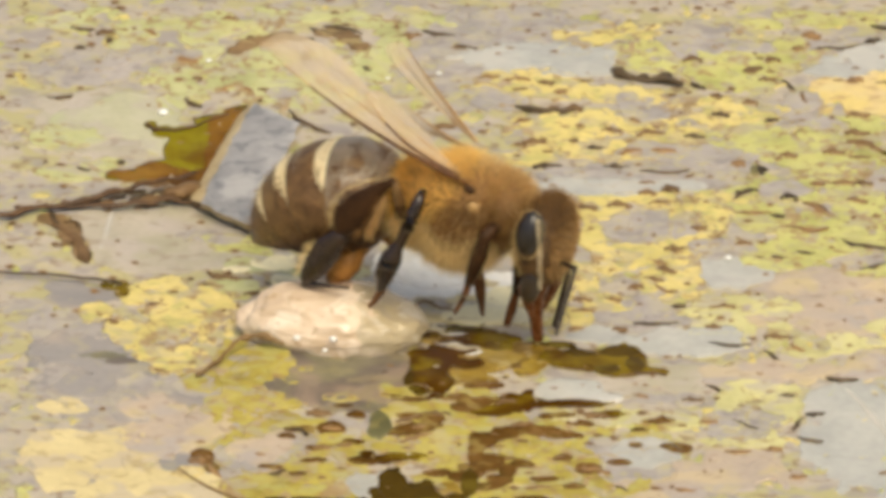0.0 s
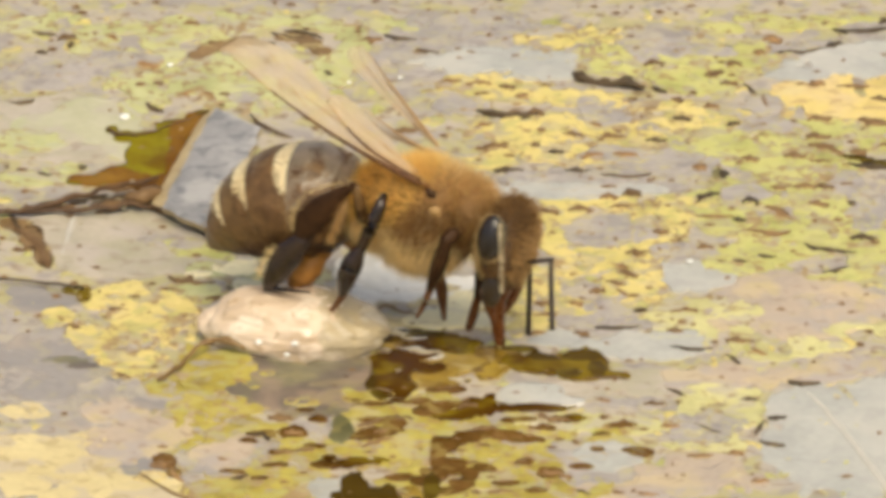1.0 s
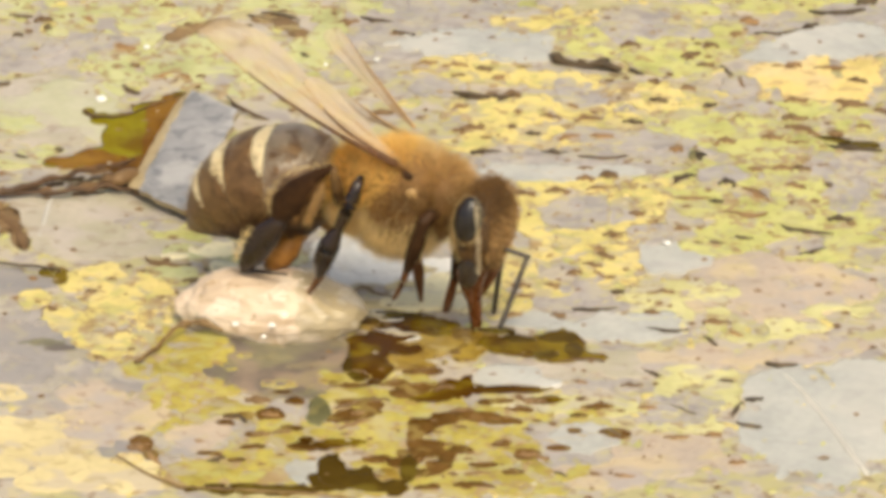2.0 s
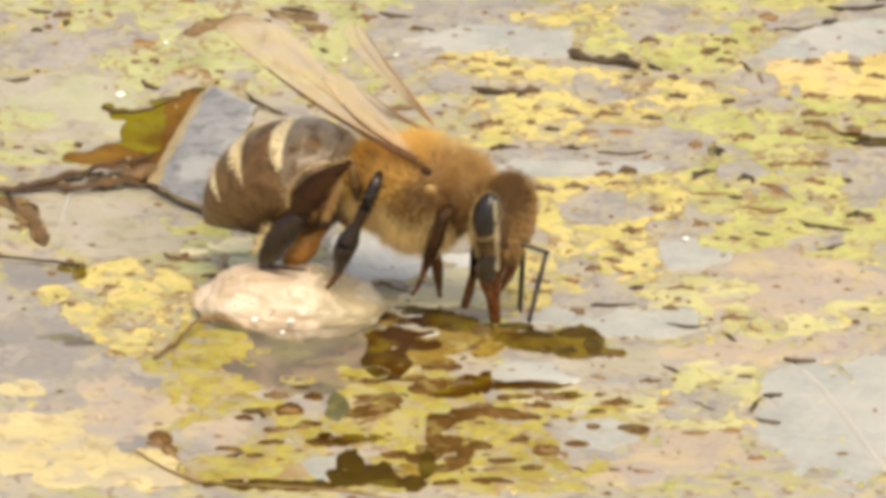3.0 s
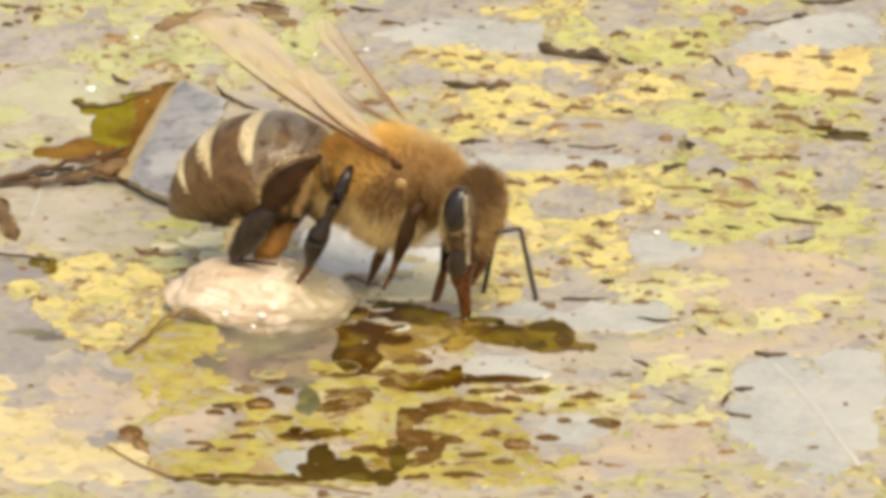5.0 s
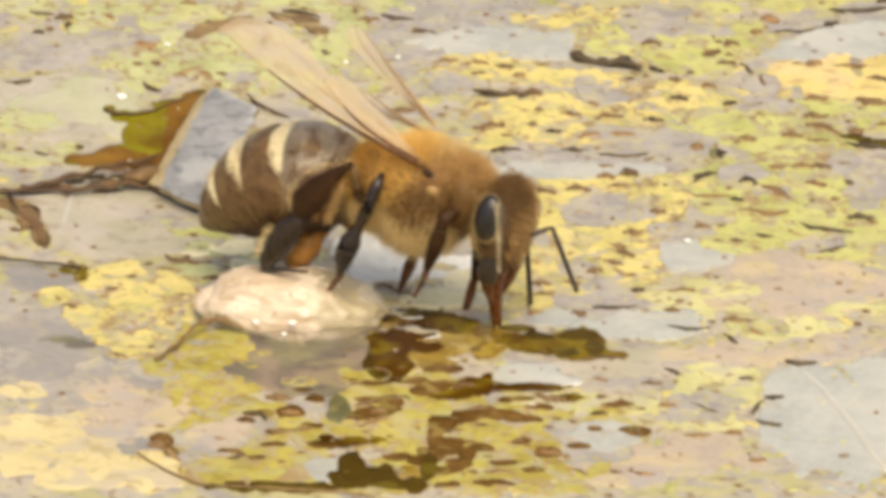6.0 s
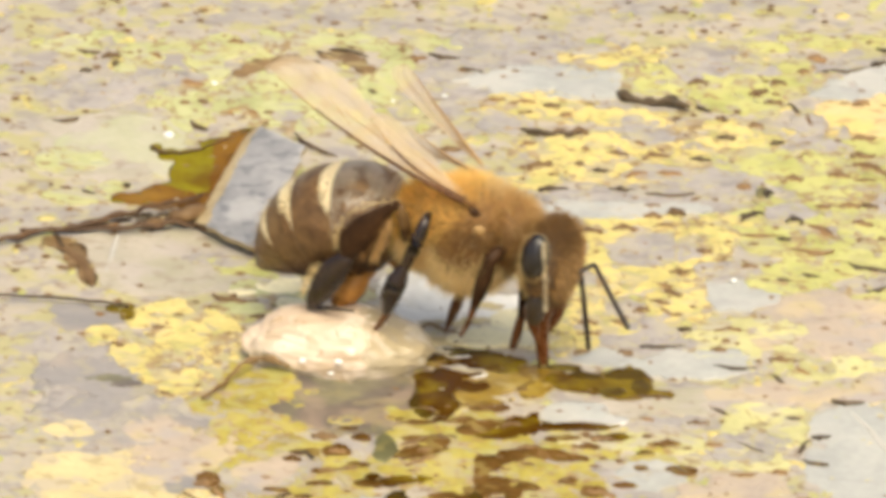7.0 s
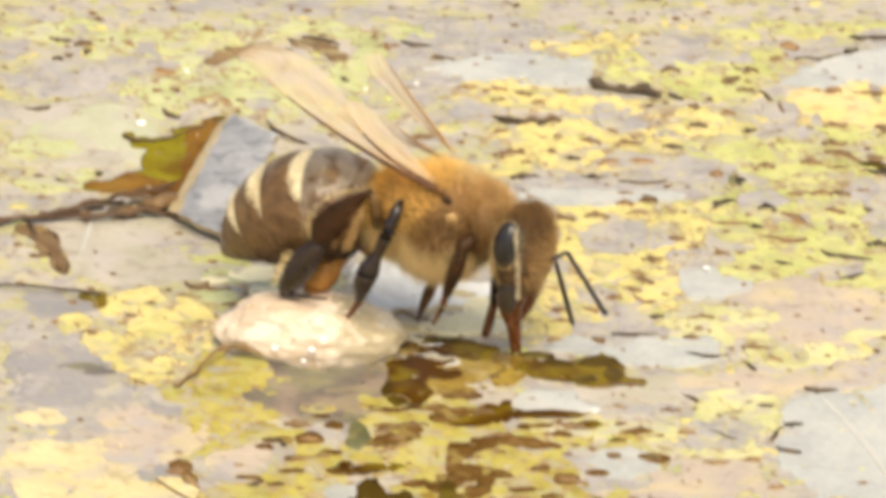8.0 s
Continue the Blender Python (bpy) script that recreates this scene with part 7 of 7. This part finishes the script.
build_leg("middle_leg", "dark middle leg with swollen shin on the pebble",
          [(-0.83, -1.50, 5.79, 0.14), (-0.82, -1.90, 5.69, 0.20), (-1.03, -2.10, 4.99, 0.25), (-1.41, -2.10, 4.07, 0.17)],
          [(-1.45, -2.10, 4.02, 0.18), (-1.73, -2.10, 3.41, 0.38), (-1.96, -2.10, 2.82, 0.34), (-2.10, -2.10, 2.19, 0.16)],
          [(-2.06, -2.10, 2.20, 0.15), (-2.32, -2.10, 1.73, 0.10), (-2.61, -2.10, 1.33, 0.06)],
          (LEG, LEG, TARSUS), 1100, 0.10, FUR_GREY)
build_leg("front_leg", "dark front leg on wet film",
          [(1.60, -0.90, 4.70, 0.22), (1.55, -1.35, 4.72, 0.25), (1.40, -1.60, 4.58, 0.24)],
          [(1.40, -1.60, 4.58, 0.22), (1.22, -1.62, 3.90, 0.28), (1.02, -1.62, 3.25, 0.24), (0.84, -1.60, 2.70, 0.15)],
          [(0.84, -1.60, 2.70, 0.14), (0.66, -1.60, 2.12, 0.10), (0.36, -1.60, 1.50, 0.06)],
          (SHIN, SHIN, TARSUS))
build_leg("front_leg", "far front leg reaching into the water",
          [(1.80, 0.80, 2.61, 0.24), (1.70, 0.90, 1.90, 0.20), (1.62, 0.90, 1.24, 0.15)],
          [(1.62, 0.90, 1.24, 0.15), (1.46, 0.90, 0.57, 0.17), (1.30, 0.90, -0.00, 0.13)],
          [(1.30, 0.90, -0.00, 0.12), (1.16, 0.90, -0.48, 0.10), (1.12, 0.90, -0.83, 0.06)],
          (SHIN, MOUTH, TARSUS))


def build_far_shin():
    """Middle leg of the far side: its shin swings about the knee; built along x."""
    bm = limb(bmesh.new(), (-0.2, 0, 0, 0.16), (0.35, 0, 0, 0.21), (0.8, 0, 0, 0.17), (1.35, 0, 0, 0.09), (1.75, 0, 0, 0.05))
    MOVERS["far_shin"] = part("shin", bm, TARSUS, bee, "red-brown shin of the far middle leg")


build_far_shin()
SHIN_FAR = [
    (0.0, (0.26, 1.00, 1.58), (0.34, 1.20, -0.33)),
    (3.5, (0.26, 1.00, 1.58), (0.34, 1.20, -0.33)),
    (3.7, (-0.09, 1.00, 1.56), (-0.36, 1.20, -0.31)),
    (3.9, (-0.63, 1.00, 1.51), (-1.32, 1.20, -0.31)),
    (8.0, (-0.63, 1.00, 1.51), (-1.32, 1.20, -0.31)),
]


# ---- wings ----
def wing(name, base, span, chord, width, label, hind=False):
    """A veined membrane from its base along span, as wide as chord (mm, bee space)."""
    base, span, chord = Vector(base), Vector(span), Vector(chord)
    normal = span.cross(chord).normalized()

    def lead(s):
        return base + span * s + normal * (0.25 * math.sin(math.pi * s)) - chord.normalized() * (0.16 * math.sin(math.pi * s))

    def breadth(s):
        rise = min(1.0, 0.16 + 1.25 * s) if not hind else min(1.0, 0.2 + 2.0 * s)
        tip = math.sqrt(max(0.0, 1 - max(0.0, (s - 0.72) / 0.28) ** 2.2))
        return width * rise * tip

    bm = bmesh.new()
    ns, nc = 34, 10
    rows = []
    for i in range(ns + 1):
        s = i / ns
        rows.append([bm.verts.new((lead(s) + chord.normalized() * breadth(s) * (k / nc) + normal * (0.04 * math.sin(k * 1.3 + s * 5) + 0.015 * math.sin(s * 19 + k))) * MM) for k in range(nc + 1)])
    for r0, r1 in zip(rows, rows[1:]):
        for k in range(nc):
            bm.faces.new((r0[k], r0[k + 1], r1[k + 1], r1[k]))
    bmesh.ops.remove_doubles(bm, verts=bm.verts, dist=1e-7)
    w = part(name, bm, WING, bee, label)

    def vein(s0, c0, s1, c1, r0, r1, bow=0.0, mat=VEIN_PALE):
        st = []
        for k in range(13):
            q = k / 12
            s = s0 + (s1 - s0) * q
            c = c0 + (c1 - c0) * q + bow * math.sin(math.pi * q)
            p = lead(s) + chord.normalized() * breadth(s) * c
            r = r0 + (r1 - r0) * q
            st.append((*p, r, r))
        b = bmesh.new()
        loft(b, st, 6)
        part("vein", b, mat, w)

    far = base.y > 0
    vein(0.0, 0.0, 0.74, 0.0, 0.06 if far else 0.105, 0.03, 0.0, VEIN_PALE if far else VEIN)
    vein(0.74, 0.0, 0.95, 0.01, 0.03, 0.01)
    vein(0.0, 0.3, 0.55, 0.10, 0.045, 0.015)
    if not hind:
        vein(0.02, 0.5, 0.62, 0.42, 0.025, 0.01, 0.08)
        vein(0.05, 0.85, 0.55, 0.85, 0.02, 0.01, 0.05)
        vein(0.5, 0.10, 0.80, 0.55, 0.014, 0.008)
        vein(0.4, 0.42, 0.46, 0.10, 0.014, 0.01)
        vein(0.62, 0.42, 0.85, 0.75, 0.012, 0.008)
        vein(0.30, 0.45, 0.36, 0.86, 0.012, 0.01)
    else:
        vein(0.05, 0.6, 0.7, 0.55, 0.035, 0.015, 0.05)
    return w


def build_tegula():
    """The dark scale over the wing base and the tan sclerite below it."""
    bm = bmesh.new()
    ball(bm, (0.87, -1.66, 6.28), (0.21, 0.16, 0.14), pose(0, 0, 0, 0, 30, 0).to_3x3(), 16, 10)
    part("tegula", bm, SHIN, bee, "brown scale over the wing base")
    bm = bmesh.new()
    ball(bm, (1.14, -1.98, 5.80), (0.22, 0.12, 0.18), None, 16, 10)
    part("wing_sclerite", bm, SCLERITE, bee, "tan plate below the wing base")


build_tegula()


wing("fore_wing", (0.55, -1.00, 6.08), (-6.41, -2.38, 5.23), (-0.24, 2.67, -0.25), 3.0, "translucent tan fore wing raised over the back")
wing("hind_wing", (0.29, -0.95, 6.27), (-3.16, -0.56, 2.74), (-0.26, 2.40, -0.27), 1.7, "translucent hind wing tucked behind the fore wing", hind=True)
wing("fore_wing", (0.16, 1.00, 6.65), (-4.85, 5.95, 0.00), (-1.46, 1.09, -0.55), 2.0, "translucent fore wing on the far side")
wing("hind_wing", (-0.08, 1.00, 6.33), (-3.49, 3.16, -0.48), (-1.16, 0.94, -0.57), 1.5, "translucent hind wing on the far side", hind=True)


# ---- feelers: each has a scape from the face and a jointed lash ----
def build_feeler(tag, scape_length, lash_length):
    bm = limb(bmesh.new(), (-0.15, 0, 0, 0.07), (0.1, 0, 0, 0.09), (scape_length * 0.7, 0, 0, 0.085), (scape_length, 0, 0, 0.075))
    MOVERS["scape_" + tag] = part("scape", bm, LEG, bee, "dark scape of a feeler")
    bm = bmesh.new()
    st = []
    joints = 11
    for k in range(joints):
        x0, x1 = lash_length * k / joints, lash_length * (k + 1) / joints
        r = 0.083 + 0.012 * min(k, 4) / 4
        for w, q in ((0.04, 0.84), (0.2, 1.0), (0.8, 1.0), (0.96, 0.86)):
            st.append((x0 + (x1 - x0) * w, 0, 0, r * q, r * q))
    loft(bm, st, 9)
    MOVERS["lash_" + tag] = part("feeler_lash", bm, CHITIN, bee, "black jointed lash of a feeler")


build_feeler("near", 1.3, 2.75)
build_feeler("far", 0.9, 2.75)
SCAPE_NEAR = [
    (0.0, (3.37, -0.35, 3.47), (4.40, -1.04, 3.67)),
    (0.2, (3.37, -0.35, 3.47), (4.36, -1.06, 3.16)),
    (0.3, (3.37, -0.35, 3.47), (4.31, -1.08, 3.06)),
    (0.5, (3.37, -0.35, 3.47), (4.50, -0.85, 3.28)),
    (0.7, (3.37, -0.35, 3.47), (4.62, -0.37, 3.45)),
    (0.8, (3.37, -0.35, 3.47), (4.59, 0.11, 3.46)),
    (1.0, (3.37, -0.35, 3.47), (4.58, -0.16, 3.72)),
    (1.2, (3.37, -0.35, 3.47), (4.27, 0.40, 3.04)),
    (1.3, (3.37, -0.35, 3.47), (4.23, 0.18, 2.74)),
    (1.5, (3.37, -0.35, 3.47), (4.55, -0.16, 3.07)),
    (2.8, (3.37, -0.35, 3.47), (4.57, -0.09, 3.17)),
    (3.0, (3.37, -0.35, 3.47), (4.56, -0.11, 3.14)),
    (3.3, (3.37, -0.35, 3.47), (4.61, -0.46, 3.58)),
    (3.5, (3.37, -0.35, 3.47), (4.52, -0.67, 3.84)),
    (3.7, (3.37, -0.35, 3.47), (4.45, -0.39, 4.10)),
    (4.0, (3.37, -0.35, 3.47), (4.59, 0.19, 3.67)),
    (4.5, (3.37, -0.35, 3.47), (4.52, 0.27, 3.85)),
    (4.7, (3.37, -0.35, 3.47), (4.62, 0.17, 3.60)),
    (5.8, (3.37, -0.35, 3.47), (4.40, 0.27, 3.92)),
    (6.0, (3.37, -0.35, 3.47), (4.54, 0.33, 3.93)),
    (6.3, (3.37, -0.35, 3.47), (4.50, 0.32, 3.90)),
    (6.5, (3.37, -0.35, 3.47), (4.45, 0.28, 3.92)),
    (7.0, (3.37, -0.35, 3.47), (4.39, 0.31, 4.00)),
    (7.2, (3.37, -0.35, 3.47), (4.44, 0.33, 4.05)),
    (7.5, (3.37, -0.35, 3.47), (4.44, 0.35, 4.04)),
    (8.0, (3.37, -0.35, 3.47), (4.41, 0.31, 3.99)),
]
LASH_NEAR = [
    (0.0, (4.40, -1.04, 3.67), (4.61, -3.50, 2.46)),
    (0.2, (4.36, -1.06, 3.16), (4.89, -3.56, 2.14)),
    (0.3, (4.31, -1.08, 3.06), (4.88, -3.61, 2.15)),
    (0.5, (4.50, -0.85, 3.28), (4.38, -3.28, 2.00)),
    (0.7, (4.62, -0.37, 3.45), (4.73, -2.67, 1.94)),
    (0.8, (4.59, 0.11, 3.46), (5.29, -2.09, 1.97)),
    (1.0, (4.58, -0.16, 3.72), (5.42, -2.40, 2.36)),
    (1.2, (4.27, 0.40, 3.04), (4.73, -2.04, 1.86)),
    (1.3, (4.23, 0.18, 2.74), (4.47, -2.34, 1.66)),
    (1.5, (4.55, -0.16, 3.07), (4.28, -2.41, 1.51)),
    (2.8, (4.57, -0.09, 3.17), (4.71, -2.25, 1.47)),
    (3.0, (4.56, -0.11, 3.14), (4.78, -2.46, 1.73)),
    (3.3, (4.61, -0.46, 3.58), (5.09, -2.84, 2.29)),
    (3.5, (4.52, -0.67, 3.84), (4.78, -2.65, 1.95)),
    (3.7, (4.45, -0.39, 4.10), (5.52, -2.72, 3.11)),
    (4.0, (4.59, 0.19, 3.67), (6.16, -1.89, 2.82)),
    (4.5, (4.52, 0.27, 3.85), (5.99, -1.61, 2.49)),
    (4.7, (4.62, 0.17, 3.60), (5.76, -1.74, 1.98)),
    (5.8, (4.40, 0.27, 3.92), (6.12, -1.77, 3.23)),
    (6.0, (4.54, 0.33, 3.93), (6.11, -1.61, 2.77)),
    (6.3, (4.50, 0.32, 3.90), (6.08, -1.52, 2.61)),
    (6.5, (4.45, 0.28, 3.92), (6.13, -1.54, 2.73)),
    (7.0, (4.39, 0.31, 4.00), (6.18, -1.35, 2.74)),
    (7.2, (4.44, 0.33, 4.05), (6.11, -1.52, 2.88)),
    (7.5, (4.44, 0.35, 4.04), (6.40, -1.30, 3.03)),
    (8.0, (4.41, 0.31, 3.99), (6.33, -1.21, 2.74)),
]
SCAPE_FAR = [
    (0.0, (3.12, 0.35, 3.14), (3.50, 0.93, 2.56)),
    (0.2, (3.12, 0.35, 3.14), (3.70, 0.12, 2.41)),
    (0.3, (3.12, 0.35, 3.14), (3.79, 0.10, 2.34)),
    (0.5, (3.12, 0.35, 3.14), (3.47, 0.82, 2.45)),
    (0.7, (3.12, 0.35, 3.14), (3.48, 0.94, 2.56)),
    (0.8, (3.12, 0.35, 3.14), (3.31, 1.09, 2.67)),
    (1.0, (3.12, 0.35, 3.14), (3.41, 1.07, 2.68)),
    (1.2, (3.12, 0.35, 3.14), (3.71, 0.80, 2.63)),
    (1.3, (3.12, 0.35, 3.14), (3.63, 0.69, 2.48)),
    (1.5, (3.12, 0.35, 3.14), (3.35, 0.92, 2.48)),
    (2.8, (3.12, 0.35, 3.14), (3.28, 0.81, 2.38)),
    (3.0, (3.12, 0.35, 3.14), (3.40, 0.86, 2.45)),
    (3.3, (3.12, 0.35, 3.14), (3.61, 0.78, 2.52)),
    (3.5, (3.12, 0.35, 3.14), (3.44, 1.08, 2.72)),
    (3.7, (3.12, 0.35, 3.14), (3.49, 1.13, 2.87)),
    (4.0, (3.12, 0.35, 3.14), (3.35, 1.08, 2.67)),
    (4.5, (3.12, 0.35, 3.14), (3.28, 1.20, 2.89)),
    (4.7, (3.12, 0.35, 3.14), (3.28, 1.14, 2.73)),
    (5.8, (3.12, 0.35, 3.14), (3.56, 1.07, 2.81)),
    (6.0, (3.12, 0.35, 3.14), (3.34, 1.19, 2.88)),
    (6.3, (3.12, 0.35, 3.14), (3.25, 1.11, 2.69)),
    (6.5, (3.12, 0.35, 3.14), (3.49, 1.11, 2.84)),
    (7.0, (3.12, 0.35, 3.14), (3.67, 1.06, 3.05)),
    (7.2, (3.12, 0.35, 3.14), (3.42, 1.14, 2.84)),
    (7.5, (3.12, 0.35, 3.14), (3.73, 1.01, 3.03)),
    (8.0, (3.12, 0.35, 3.14), (3.76, 0.98, 3.20)),
]
LASH_FAR = [
    (0.0, (3.50, 0.93, 2.56), (2.87, 1.03, -0.11)),
    (0.2, (3.70, 0.12, 2.41), (2.66, 0.70, -0.07)),
    (0.3, (3.79, 0.10, 2.34), (2.84, 0.60, -0.19)),
    (0.5, (3.47, 0.82, 2.45), (2.73, 0.82, -0.20)),
    (0.7, (3.48, 0.94, 2.56), (3.23, 1.94, 0.01)),
    (0.8, (3.31, 1.09, 2.67), (2.85, 1.61, 0.01)),
    (1.0, (3.41, 1.07, 2.68), (3.33, 1.13, -0.07)),
    (1.2, (3.71, 0.80, 2.63), (3.41, 1.11, -0.09)),
    (1.3, (3.63, 0.69, 2.48), (3.28, 0.89, -0.24)),
    (1.5, (3.35, 0.92, 2.48), (3.11, 0.86, -0.26)),
    (2.8, (3.28, 0.81, 2.38), (2.78, 1.30, -0.28)),
    (3.0, (3.40, 0.86, 2.45), (3.17, 1.12, -0.28)),
    (3.3, (3.61, 0.78, 2.52), (3.50, 0.46, -0.21)),
    (3.5, (3.44, 1.08, 2.72), (3.38, 1.07, -0.03)),
    (3.7, (3.49, 1.13, 2.87), (3.81, 1.05, 0.14)),
    (4.0, (3.35, 1.08, 2.67), (3.65, 1.52, -0.03)),
    (4.5, (3.28, 1.20, 2.89), (3.48, 0.49, 0.24)),
    (4.7, (3.28, 1.14, 2.73), (3.23, 0.89, -0.01)),
    (5.8, (3.56, 1.07, 2.81), (3.77, 2.24, 0.33)),
    (6.0, (3.34, 1.19, 2.88), (3.35, 1.57, 0.16)),
    (6.3, (3.25, 1.11, 2.69), (3.19, 0.63, -0.02)),
    (6.5, (3.49, 1.11, 2.84), (3.63, 1.21, 0.09)),
    (7.0, (3.67, 1.06, 3.05), (3.93, 1.10, 0.32)),
    (7.2, (3.42, 1.14, 2.84), (3.45, 1.73, 0.15)),
    (7.5, (3.73, 1.01, 3.03), (4.00, 0.83, 0.30)),
    (8.0, (3.76, 0.98, 3.20), (4.16, 1.62, 0.55)),
]



# ---- movement of the bee ----
def motions():
    for name, rows in (("scape_near", SCAPE_NEAR), ("scape_far", SCAPE_FAR), ("lash_near", LASH_NEAR), ("lash_far", LASH_FAR)):
        walk(MOVERS[name], [(t, along(p, q)) for t, p, q in rows])
    # the abdomen pumps: it stretches back, and lifts at the tip, ring by ring
    for ob, share in ABDOMEN:
        walk(ob, [(t, Matrix.Translation(Vector((-stretch * share, 0, -0.25 * stretch * share)) * MM) @ Matrix.Translation(PETIOLE) @ Matrix.Rotation(lift / 5.6, 4, "Y") @ Matrix.Translation(-PETIOLE))
                  for t, stretch, lift in PUMPING])
    walk(MOVERS["far_shin"], [(t, along(p, q)) for t, p, q in SHIN_FAR])


motions()
